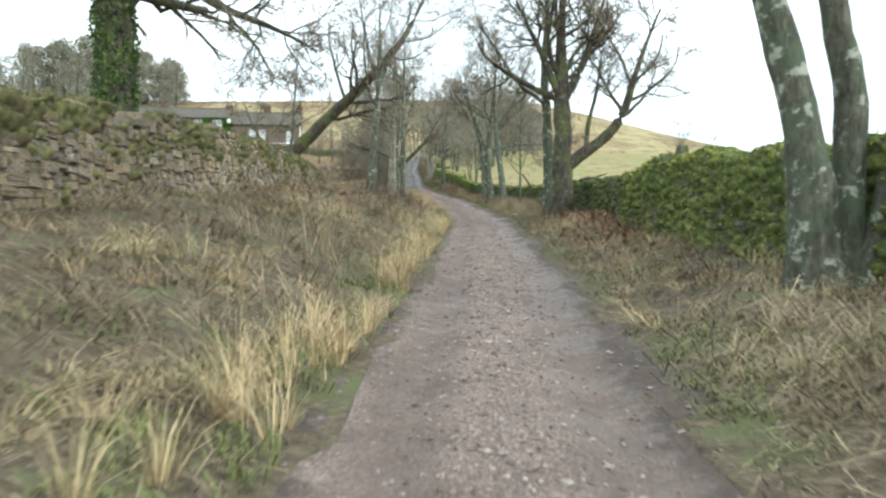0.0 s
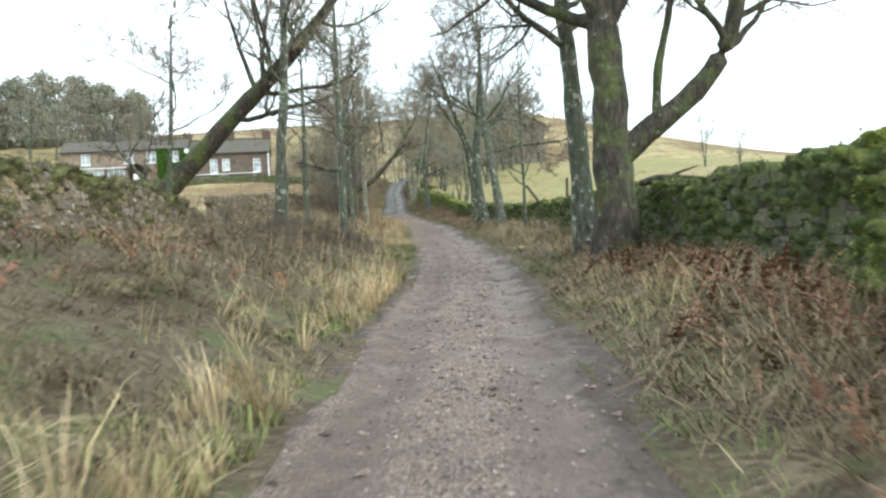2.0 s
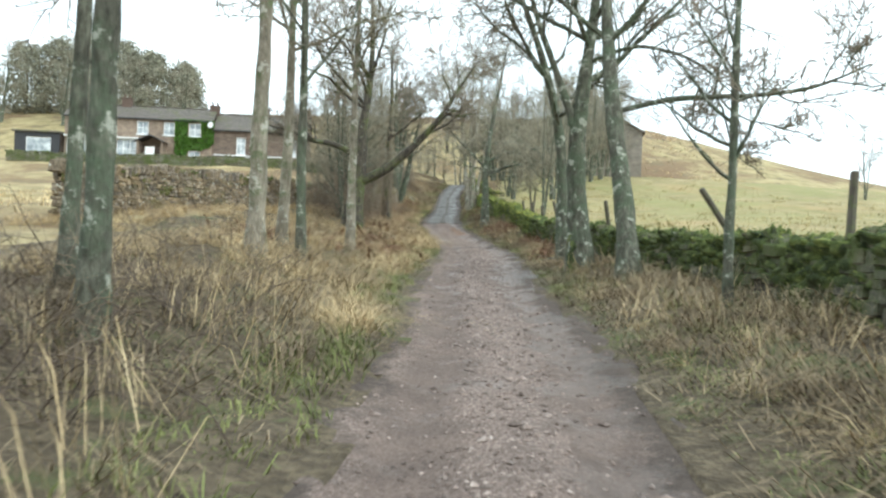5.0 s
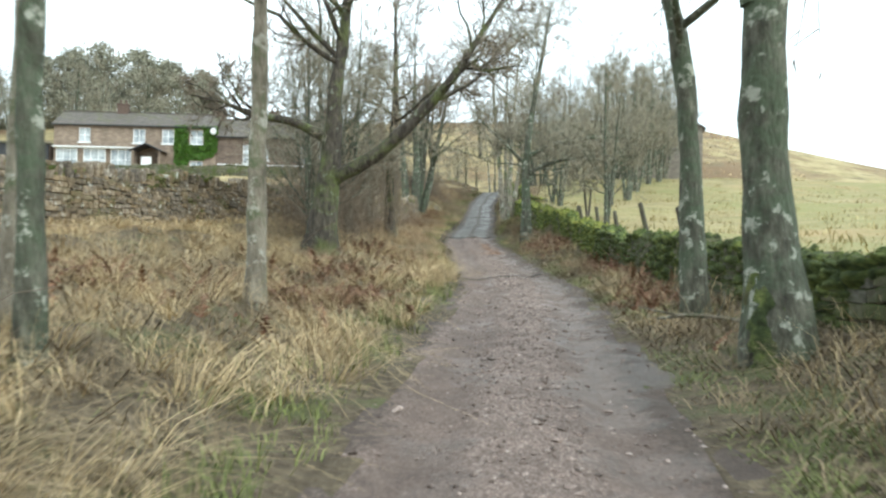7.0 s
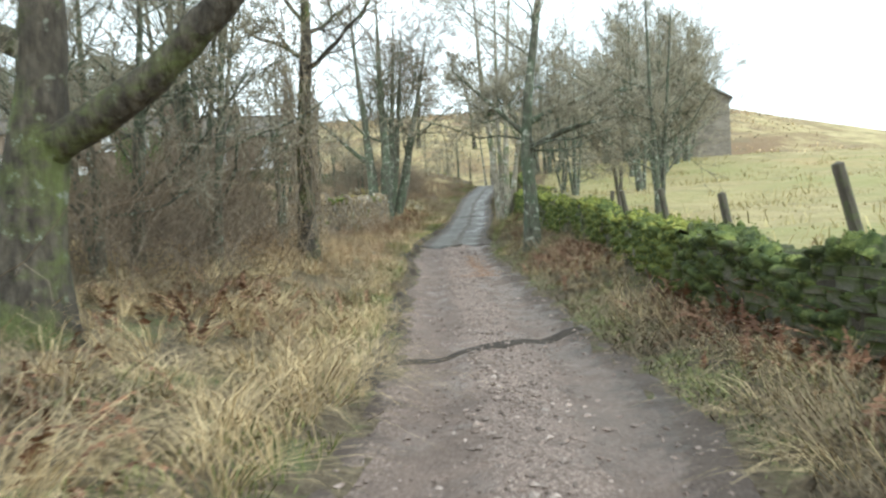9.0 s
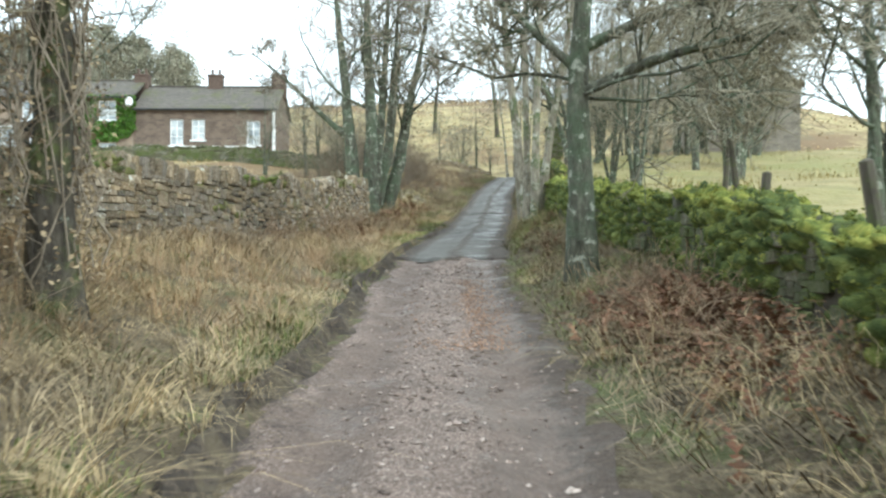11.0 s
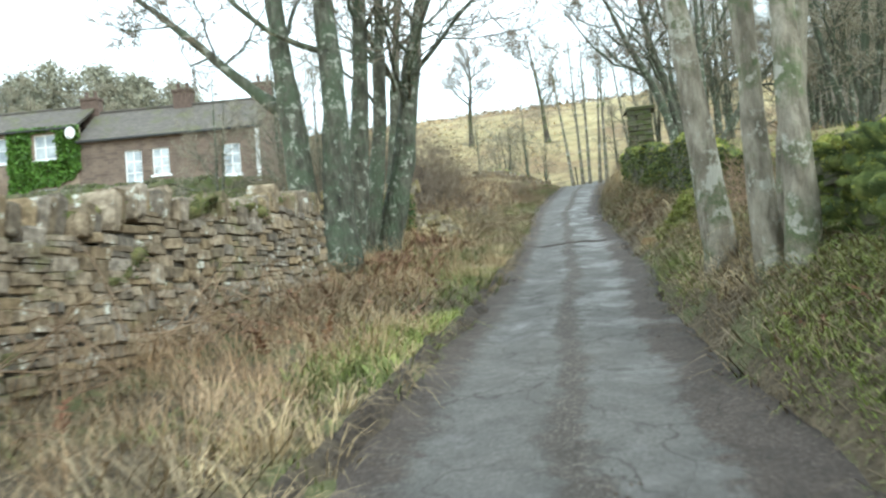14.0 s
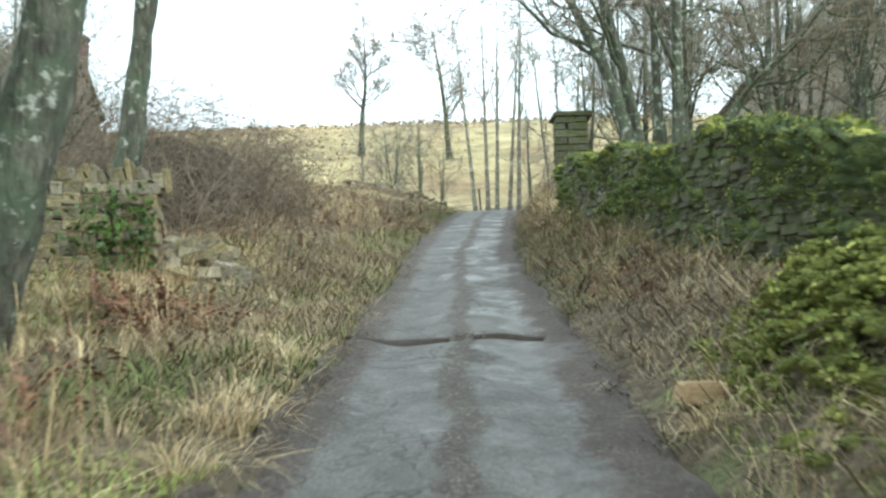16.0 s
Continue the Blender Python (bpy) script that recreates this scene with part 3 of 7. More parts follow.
def tree(name, x, y, stems, label, seed, bark, twig, limbs=9, fine=(7, 6, 4), lift=0.10, ratio=0.55, angle=(35, 75), first=0.35, wiggle=0.24, sink=0.12, rmin=0.0105, sides=11, category="tree", group="", longest=4.5, extra=(), stout=0.5):
    """A bare tree. stems: lists of (dx, dy, dz, radius) from its foot; extra: single limbs drawn the same way."""
    rng = np.random.default_rng(seed)
    foot = Vector((x, y, float(land(x, y)) - sink))
    top = new(name)
    top.location = foot
    wood, level = [], []
    for si, stem in enumerate(list(stems) + list(extra)):
        st = np.array(stem, float)
        p = resample(st[:, :3], 14)
        d = np.linspace(0, 1, 14)
        src = np.concatenate([[0], np.cumsum(np.linalg.norm(np.diff(st[:, :3], axis=0), axis=1))])
        r = np.interp(d, src / src[-1], st[:, 3])
        if st[0, 2] < 0.3:
            r = r * (1 + 0.5 * np.exp(-d * 16))
        p[1:-1] += rng.normal(size=(12, 3)) * 0.12 * r[1:-1, None]
        wood.append((p[None], r[None]))
        level.append((p[None], r[None], si))
    for k, (p, r) in enumerate(wood):
        fine_t, coarse_t = np.linspace(0, 1, 30), np.linspace(0, 1, 14)
        q = np.stack([np.interp(fine_t, coarse_t, p[0, :, i]) for i in range(3)], 1)
        for _ in range(3):
            q[1:-1] = 0.25 * q[:-2] + 0.5 * q[1:-1] + 0.25 * q[2:]
        rq = np.interp(fine_t, coarse_t, r[0])
        v, f = tubes([(q[None], rq[None], sides + 3)])
        axis = np.repeat(q, sides + 3, axis=0)
        swell = 1 + 0.13 * noise_field(v * 2.6 + seed) + 0.09 * noise_field(v * 7.0 + seed)
        v = axis + (v - axis) * swell[:, None]
        part("trunk" if k < len(stems) else "limb", mesh_of("trunk", v, f, bark), top)
    thin = []
    allp = np.concatenate([p for p, r in wood])
    allr = np.concatenate([r for p, r in wood])
    L1 = sprout(rng, allp, allr, limbs, ratio, 8, stout, angle, lift, wiggle * 0.7, (first, 1.0), 0.02, longest)
    off = np.array(foot)

    def clear(lines):
        """Keeps the space over the lane free of low branches."""
        p = lines[0] + off
        hit = (np.abs(p[..., 0] - road_mid(p[..., 1])) < 2.1) & (p[..., 2] < road_z(p[..., 1]) + 3.4)
        return ~hit.any(1)

    keep = clear(L1)
    L1 = (L1[0][keep], L1[1][keep])
    L2 = sprout(rng, *L1, fine[0], 0.6, 5, 0.55, (25, 70), lift * 0.7, wiggle, (0.2, 1.0), 0.012, 3.0)
    owner = np.repeat(np.arange(len(L1[0])), fine[0])
    keep = clear(L2)
    L2, owner = (L2[0][keep], L2[1][keep]), owner[keep]
    L3 = sprout(rng, *L2, fine[1], 0.6, 3, 0.55, (25, 70), lift * 0.4, wiggle, (0.15, 1.0), rmin * 1.2, 1.6)
    keep = clear(L3)
    L3 = (L3[0][keep], L3[1][keep])
    thin.append((*L3, 3))
    if fine[2]:
        L4 = sprout(rng, *L3, fine[2], 0.65, 2, 0.6, (20, 65), lift * 0.3, wiggle, (0.1, 1.0), rmin, 0.9)
        keep = clear(L4)
        spikes = (L4[0][keep], L4[1][keep])
    k1 = len(L1[0])
    for k in range(k1):
        s = owner == k
        v, f = tubes([(L1[0][k:k + 1], L1[1][k:k + 1], 5), (L2[0][s], L2[1][s], 3)])
        part("limb", mesh_of("limb", v, f, bark), top)
    v, f = tubes(thin)
    f = np.concatenate([f[:, [0, 1, 2]], f[:, [0, 2, 3]]])
    if fine[2]:
        v, f = with_spikes(v, f, *spikes)
    part("crown", mesh_of("crown", v, f, twig), top, "bare winter twigs")
    return tagged(top, label, category, group)


def noise_field(v):
    """Cheap smooth noise for arrays of places."""
    x, y, z = v[:, 0], v[:, 1], v[:, 2]
    return (np.sin(x * 1.7 + 2.1 * np.sin(y * 1.1 + z)) + np.sin(y * 1.9 + 1.7 * np.sin(z * 1.3 + x)) + np.sin(z * 2.3 + 1.9 * np.sin(x * 0.9 - y))) / 3


def stone_shape(seed, bevel=0.11, rough=0.045):
    """A roughly squared stone, one unit in size."""
    bm = bmesh.new()
    bmesh.ops.create_cube(bm, size=1)
    bmesh.ops.bevel(bm, geom=bm.edges[:], offset=bevel, segments=1, affect="EDGES", profile=0.6)
    rng = random.Random(seed)
    for q in bm.verts:
        q.co += Vector((rng.uniform(-1, 1), rng.uniform(-1, 1), rng.uniform(-1, 1))) * rough
    bmesh.ops.triangulate(bm, faces=bm.faces[:])
    v = np.array([q.co[:] for q in bm.verts])
    f = np.array([[q.index for q in t.verts] for t in bm.faces])
    bm.free()
    v[:, 1] = np.sign(v[:, 1]) * (0.5 - (0.5 - np.abs(v[:, 1])) * 0.4)
    return v, f


STONES = [stone_shape(i) for i in range(6)]


def lump_shape(seed, bumps=0.25):
    bm = bmesh.new()
    bmesh.ops.create_icosphere(bm, subdivisions=2, radius=0.5)
    v = np.array([q.co[:] for q in bm.verts])
    f = np.array([[q.index for q in t.verts] for t in bm.faces])
    bm.free()
    return v * (1 + bumps * noise_field(v * 5 + seed * 7.7) + 0.5 * bumps * noise_field(v * 13 + seed * 3.1))[:, None], f


def pebble_shape(seed):
    rng = np.random.default_rng(seed)
    v = np.array([(1, 0, 0), (-1, 0, 0), (0, 1, 0), (0, -1, 0), (0, 0, 1), (0, 0, -1)], float) * 0.55 + rng.normal(0, 0.12, (6, 3))
    return v, np.array([(0, 2, 4), (2, 1, 4), (1, 3, 4), (3, 0, 4), (2, 0, 5), (1, 2, 5), (3, 1, 5), (0, 3, 5)])


PEBBLES = [pebble_shape(i) for i in range(8)]
LUMPS = [lump_shape(i) for i in range(5)]


def scatter(shapes, rng, place, size, turn):
    """Copies of the shapes joined into arrays. place (k, 3), size (k, 3), turn (k,) about z plus a slight tip."""
    vs, fs, base = [], [], 0
    pick = rng.integers(0, len(shapes), len(place))
    for n, (sv, sf) in enumerate(shapes):
        m = pick == n
        if not m.any():
            continue
        p, s, a = place[m], size[m], turn[m]
        q = sv[None] * s[:, None]
        c, d = np.cos(a)[:, None], np.sin(a)[:, None]
        q = np.stack([q[..., 0] * c - q[..., 1] * d, q[..., 0] * d + q[..., 1] * c, q[..., 2]], -1) + p[:, None]
        k = len(p)
        vs.append(q.reshape(-1, 3))
        fs.append((sf[None] + base + (np.arange(k) * len(sv))[:, None, None]).reshape(-1, 3))
        base += k * len(sv)
    return np.concatenate(vs), np.concatenate(fs)


def blades(rng, place, height, width, lean, droop=0.5, turn=None):
    """Grass blades: (k, 3) feet; each is a bent strip of three triangles."""
    k = len(place)
    a = rng.uniform(0, 2 * np.pi, k) if turn is None else turn
    out = np.stack([np.cos(a), np.sin(a), np.zeros(k)], 1)
    side = np.stack([-np.sin(a + rng.normal(0, 0.8, k)), np.cos(a), np.zeros(k)], 1) * width[:, None]
    up = np.array([0, 0, 1.0])
    mid = place + up * (height * 0.6)[:, None] + out * (height * lean * 0.5)[:, None]
    tip = place + up * (height * (1 - droop * lean))[:, None] + out * (height * lean * 1.25)[:, None]
    v = np.stack([place - side, place + side, mid - side * 0.8, mid + side * 0.8, tip], 1).reshape(-1, 3)
    t = np.array([[0, 1, 3], [0, 3, 2], [2, 3, 4]])
    return v, (t[None] + (np.arange(k) * 5)[:, None, None]).reshape(-1, 3)

# ---- dry-stone walls ----
def along(path):
    p = np.array(path, float)
    d = np.concatenate([[0], np.cumsum(np.hypot(*np.diff(p, axis=0).T))])
    at = lambda s: np.stack([np.interp(s, d, p[:, 0]), np.interp(s, d, p[:, 1])], -1)
    return d[-1], at


def cushions(a, b, size, seed):
    """Rounded cells, about one stone each: 1 in the middle of a cell, 0 in the clefts between them."""
    u, v = a / size[0] + 0.25 * np.sin(b * 5 + seed), b / size[1] + 0.2 * np.sin(a * 3 + seed)
    iu, iv = np.floor(u), np.floor(v)
    first, second = np.full(u.shape, 9.0), np.full(u.shape, 9.0)
    for du in (-1, 0, 1):
        for dv in (-1, 0, 1):
            cu, cv = iu + du, iv + dv
            h1 = np.sin(cu * 127.1 + cv * 311.7 + seed) * 43758.5
            h2 = np.sin(cu * 269.5 + cv * 183.3 + seed * 2) * 24634.6
            d = np.hypot(u - cu - 0.15 - 0.7 * (h1 - np.floor(h1)), v - cv - 0.15 - 0.7 * (h2 - np.floor(h2)))
            second = np.minimum(second, np.maximum(first, d))
            first = np.minimum(first, d)
    return np.sqrt(smooth01((second - first) / 0.5))


def dry_wall(name, path, height, label, seed, thick=0.5, near=(0, 0), batter=0.10, coping=0.22, lean=0.5, stone=None, moss=0.0, size=(0.11, 0.36), course=(0.065, 0.14), flat=False, band=None, proud=0.011, side=1, drape=0.3, fuzz=1.2, tops=(), lump=(0.30, 0.19), mossy=None):
    """Courses of loose stones round a core darkened for the shade in the gaps. near: stretch of y in which stones are
    parts of their own. flat: coping of flat slabs; band: height of a course of jutting through-stones.
    """
    rng = np.random.default_rng(seed)
    total, at = along(path)
    top = new(name)
    tagged(top, label, "wall", kind="structure")
    place, dim, turn = [], [], []

    def tall(s):
        if tops:
            q = at(s)
            hgt = np.interp(q[..., 1], [a for a, b in tops], [b for a, b in tops]) - land(q[..., 0], q[..., 1]) + 0.08 - coping * 0.9
        else:
            hgt = np.interp(s / total, np.linspace(0, 1, len(height)), height)
        return hgt + 0.05 * np.sin(s * 1.9) + 0.04 * np.sin(s * 4.3 + 1)

    def base(s):
        q = at(s)
        return land(q[..., 0], q[..., 1]) - 0.08

    z = 0.0
    most = float(np.max(tall(np.linspace(0, total, 200))))
    while z < most:
        ch = rng.uniform(*course)
        s = rng.uniform(0, 0.2)
        while s < total:
            ln = rng.uniform(*size) * (1.5 if rng.random() < 0.10 else 1)
            if s + ln > total - 0.12:
                ln = max(total - s, 0.1)
            m = s + ln / 2
            if m < total + 0.05 and z + ch * 0.5 < tall(m):
                q, q2 = at(m), at(min(m + 0.1, total))
                q0 = at(max(m - 0.1, 0))
                ang = math.atan2(q2[1] - q0[1], q2[0] - q0[0])
                wob = rng.normal(0, proud)
                depth = thick - batter * z + wob * 2
                if band and abs(z + ch / 2 - band) < 0.075:
                    depth = depth + 0.03
                at_end = s < 0.25 or s + ln > total - 0.13
                cut = rng.uniform(0.35, 0.65) if at_end else 1.0
                zs = float(base(m)) + z + ch / 2 + rng.normal(0, 0.012) + 0.035 * math.sin(m * 0.8 + z * 3) + 0.02 * math.sin(m * 2.1 + z * 5)
                kind = rng.random()
                tiers = ((-0.25, 0.5), (0.25, 0.5)) if kind < 0.25 and ch > 0.085 and not at_end else ((0.4, 1.8),) if kind > 0.93 and ch < 0.12 else ((0, 1),)
                for lift, tallness in tiers:
                    for share, shift in ((cut, (cut - 1) / 2), (1 - cut, cut / 2))[:2 if at_end else 1]:
                        o = shift * depth
                        place.append((q[0] - math.sin(ang) * o, q[1] + math.cos(ang) * o, zs + lift * ch))
                        dim.append((ln * rng.uniform(0.93, 1.05), (depth + (0.018 if tallness > 1 else rng.normal(0, 0.008))) * share, ch * tallness * rng.uniform(0.95, 1.1)))
                        turn.append(ang + rng.normal(0, 0.02 + 0.08 * at_end))
            s += ln
        z += ch
    n_course = len(place)
    s = 0.0
    while s < total and coping:
        w = rng.uniform(0.25, 0.6) if flat else rng.uniform(0.06, 0.16)
        q, q2 = at(s), at(min(s + 0.1, total))
        q0 = at(max(s - 0.1, 0))
        ang = math.atan2(q2[1] - q0[1], q2[0] - q0[0])
        hgt = coping * rng.uniform(0.7, 1.35)
        place.append((q[0] + rng.normal(0, 0.02), q[1], float(base(s)) + float(tall(s)) + hgt * 0.42))
        dim.append((w, (thick - batter * 1.2) * rng.uniform(0.7, 1.05), hgt))
        turn.append(ang + rng.normal(0, 0.10))
        s += w * rng.uniform(0.95, 1.25)
    place, dim, turn = np.array(place), np.array(dim), np.array(turn)
    tip = rng.normal(0, 0.04, len(place))
    tip[n_course:] = lean * rng.uniform(0.3, 1.0, len(place) - n_course)
    # stones in the near stretch are single parts
    own = np.where((place[:, 1] > near[0]) & (place[:, 1] < near[1]))[0]
    rng.shuffle(own)
    own = own[:300]
    rest = np.setdiff1d(np.arange(len(place)), own)
    shapes = []
    for sv, sf in STONES:
        shapes.append(mesh_of("stone", sv, sf, stone, False))
    PIECES.append((top, shapes, place[own], dim[own], turn[own], tip[own], seed))
    vs, fs, b = [], [], 0
    pick = rng.integers(0, len(STONES), len(rest))
    for k, (sv, sf) in enumerate(STONES):
        m = rest[pick == k]
        if not len(m):
            continue
        q = sv[None] * dim[m][:, None]
        ct, st = np.cos(tip[m])[:, None], np.sin(tip[m])[:, None]
        q = np.stack([q[..., 0] * ct + q[..., 2] * st, q[..., 1], q[..., 2] * ct - q[..., 0] * st], -1)
        c, d = np.cos(turn[m])[:, None], np.sin(turn[m])[:, None]
        q = np.stack([q[..., 0] * c - q[..., 1] * d, q[..., 0] * d + q[..., 1] * c, q[..., 2]], -1) + place[m][:, None]
        vs.append(q.reshape(-1, 3))
        fs.append((sf[None] + b + (np.arange(len(m)) * len(sv))[:, None, None]).reshape(-1, 3))
        b += len(m) * len(sv)
    part("stonework", mesh_of("stonework", np.concatenate(vs), np.concatenate(fs), STUFF_STONE[stone.name], False), top)["kind"] = "stuff"
    # rubble core between the faces, its colour darkened for shade in the gaps
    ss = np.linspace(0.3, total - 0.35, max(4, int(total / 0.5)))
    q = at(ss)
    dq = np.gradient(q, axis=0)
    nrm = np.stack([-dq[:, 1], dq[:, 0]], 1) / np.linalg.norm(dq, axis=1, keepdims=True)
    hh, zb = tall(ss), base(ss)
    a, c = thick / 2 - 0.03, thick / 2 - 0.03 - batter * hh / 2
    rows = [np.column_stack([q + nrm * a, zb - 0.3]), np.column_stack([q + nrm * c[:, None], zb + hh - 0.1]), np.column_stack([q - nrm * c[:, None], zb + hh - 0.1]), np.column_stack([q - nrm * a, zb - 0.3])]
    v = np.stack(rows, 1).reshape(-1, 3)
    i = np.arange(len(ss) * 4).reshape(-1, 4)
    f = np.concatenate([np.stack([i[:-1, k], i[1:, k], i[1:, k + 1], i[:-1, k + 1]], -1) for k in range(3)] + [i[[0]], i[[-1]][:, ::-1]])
    part("core", mesh_of("core", v, f, M_CORE_SHADE, False), top)
    # a ragged carpet of moss draped over the lane face and the coping; it sinks behind the stones where it thins out
    if moss:
        step = 0.05
        ss = np.arange(0.05, total - 0.02, step)
        uu = np.linspace(0, 1, int((most + thick + 0.3) / step))
        S, U = np.meshgrid(ss, uu, indexing="ij")
        q, dq = at(ss), np.gradient(at(ss), axis=0)
        nrm = np.stack([-dq[:, 1], dq[:, 0]], 1) / np.linalg.norm(dq, axis=1, keepdims=True) * side
        hh, zb = tall(ss)[:, None] + coping * 0.75, base(ss)[:, None]
        face = 0.66
        up = np.clip(U / face, 0, 1) * hh
        over = np.clip((U - face) / (1 - face), 0, 1)
        half = thick / 2 - batter * hh / 2
        out = np.where(U < face, thick / 2 - batter * up / 2, half * (1 - 1.75 * over))
        n3 = lambda k, w: noise_field(np.stack([S * k + seed, U * hh * 1.6 * w + 1.7 * seed, S * 0 + U * 2], -1).reshape(-1, 3)).reshape(S.shape)
        mask = moss - 0.5 + 0.42 * n3(1.1, 1.6) + 0.30 * n3(3.3, 4.5) + 0.16 * n3(7.7, 9) + drape * np.clip(U / face, 0, 1.2) ** 2
        puff = 0.03 * n3(4.3, 8.5) + 0.03 * n3(9.5, 16) + 0.015 * n3(23, 37)
        bulge = cushions(S, U * (hh + thick), lump, seed)
        mask = mask + 0.3 * (bulge - 0.6)
        thickn = np.clip(mask, -0.3, 0.45) * 0.15 - 0.05 + np.clip(mask + 0.2, 0, 0.6) * (2 * puff + 0.20 * bulge)
        ny, nz = np.where(U < face, 1.0, 1 - over), np.where(U < face, 0.25 * np.clip(U / face, 0, 1), 0.35 + 0.65 * np.minimum(over * 3, 1))
        ny = ny * np.where(U < face, 1, np.clip(1 - over * 3, 0, 1))
        O = out + thickn * ny
        Z = zb + up + thickn * nz - np.where(U > face, 0.02, 0) + 0.03 * np.where(U > face, n3(6, 3), 0)
        v = np.stack([q[:, None, 0] + nrm[:, None, 0] * O, q[:, None, 1] + nrm[:, None, 1] * O, Z], -1).reshape(-1, 3)
        i = np.arange(v.shape[0]).reshape(S.shape)
        f = np.stack([i[:-1, :-1], i[1:, :-1], i[1:, 1:], i[:-1, 1:]], -1).reshape(-1, 4)
        if side < 0:
            f = f[:, ::-1]
        seen = (mask.reshape(-1)[f] > -0.22).any(1)
        f = f[seen]
        used, f = np.unique(f, return_inverse=True)
        f, v, mk = f.reshape(-1, 4), v[used], mask.reshape(-1)[used]
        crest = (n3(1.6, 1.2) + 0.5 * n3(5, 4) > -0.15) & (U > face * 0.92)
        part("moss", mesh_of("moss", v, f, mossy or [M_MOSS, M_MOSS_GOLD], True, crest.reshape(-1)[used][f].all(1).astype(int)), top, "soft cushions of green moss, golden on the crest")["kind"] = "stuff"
        thick_moss = v[mk > 0.0]
        if len(thick_moss) > 50:
            FUZZ.append((top, mossy[1] if mossy else M_MOSS_STUFF, thick_moss, int(min(len(thick_moss) * fuzz, 16000)), 0.02, seed))
    return top


PIECES, FUZZ = [], []
# dark tone puts the shade of the gaps between stones into the core
M_CORE_SHADE = material("wall_core_shade", [(0.3, (0.035, 0.029, 0.021)), (0.7, (0.09, 0.075, 0.054))], bump=0.9, bump_scale=20)


def stone_pair(name, stops, **look_of):
    """The same stone twice: for single stones and for joined stonework."""
    a = material(name, stops, scale=6, detail=10, bump=0.9, bump_scale=30, vary=0.38, tint=0.32, **look_of)
    STUFF_STONE[name] = material(name + "_joined", stops, scale=11, detail=10, bump=0.9, bump_scale=30, vary=0.38, tint=0.32, island=True, **look_of)
    return a


STUFF_STONE = {}
M_STONE = stone_pair("gritstone", [(0.28, (0.07, 0.053, 0.035)), (0.5, (0.205, 0.158, 0.104)), (0.72, (0.41, 0.335, 0.235))], coat=(0.135, 0.125, 0.052), cover_scale=1.4, cover_at=(0.56, 0.68), up=0.10, coat2=(0.56, 0.55, 0.47), cover2_scale=5, cover2_at=(0.60, 0.64))
M_STONE_DARK = stone_pair("mossy_gritstone", [(0.25, (0.05, 0.047, 0.035)), (0.5, (0.135, 0.122, 0.088)), (0.75, (0.26, 0.235, 0.175))], coat=(0.075, 0.095, 0.025), cover_scale=1.3, cover_at=(0.4, 0.62), up=0.15, coat2=(0.36, 0.36, 0.29), cover2_scale=4, cover2_at=(0.64, 0.68))
M_STONE_GOLD = stone_pair("lichened_gritstone", [(0.28, (0.12, 0.095, 0.055)), (0.5, (0.26, 0.215, 0.135)), (0.72, (0.42, 0.36, 0.24))], coat=(0.40, 0.33, 0.10), cover_scale=2.4, cover_at=(0.56, 0.66), coat2=(0.10, 0.11, 0.045), cover2_scale=1.5, cover2_at=(0.55, 0.68))
M_MOSS_STUFF = material("moss_shoots", [(0.3, (0.085, 0.11, 0.03)), (0.5, (0.22, 0.24, 0.058)), (0.7, (0.42, 0.405, 0.11))], scale=3, rough=0.95, bump=0, vary=0.5, island=True)

dry_wall("wall_bank", [(-5.35, -6), (-5.25, 10), (-5.25, 22), (-5.75, 36.5)], [1.3, 1.3, 1.3, 1.3, 1.25, 1.2, 0.95], "old dry-stone wall of brown gritstone with mossy coping, along a grassy bank", 11, near=(8, 15), tops=[(-10, 2.6), (5, 2.75), (9, 3.0), (12, 3.16), (15, 3.36), (20, 3.52), (25, 3.63), (29, 3.62), (33, 3.62), (34.8, 3.35), (36.5, 3.05)], mossy=[M_MOSS_DULL, M_MOSS_DULL], stone=M_STONE, moss=0.14, side=-1, lean=0.06, flat=True, coping=0.13, band=0.72, size=(0.12, 0.42), course=(0.06, 0.15), proud=0.016, drape=0.42)
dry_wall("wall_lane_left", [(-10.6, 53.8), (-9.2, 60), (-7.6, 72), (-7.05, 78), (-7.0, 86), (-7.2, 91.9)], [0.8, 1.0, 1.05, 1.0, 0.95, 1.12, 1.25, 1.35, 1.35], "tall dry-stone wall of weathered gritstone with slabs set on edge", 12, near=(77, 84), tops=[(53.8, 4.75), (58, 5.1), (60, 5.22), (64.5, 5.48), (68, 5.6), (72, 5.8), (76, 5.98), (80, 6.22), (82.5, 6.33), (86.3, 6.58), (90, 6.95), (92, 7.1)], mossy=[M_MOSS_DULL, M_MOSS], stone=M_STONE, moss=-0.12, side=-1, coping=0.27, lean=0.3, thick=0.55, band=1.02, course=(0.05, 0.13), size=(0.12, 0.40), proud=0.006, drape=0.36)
dry_wall("wall_ruined", [(-8.0, 101.5), (-9.55, 101.0), (-11.2, 100.6)], [1.1, 1.2, 1.15], "broken end of a dry-stone wall with yellow lichen and ivy", 13, near=(100.9, 104.5), mossy=[M_MOSS_DULL, M_MOSS_DULL], stone=M_STONE_GOLD, moss=0.0, side=1, coping=0.26, course=(0.09, 0.2), size=(0.14, 0.36), drape=0.45)
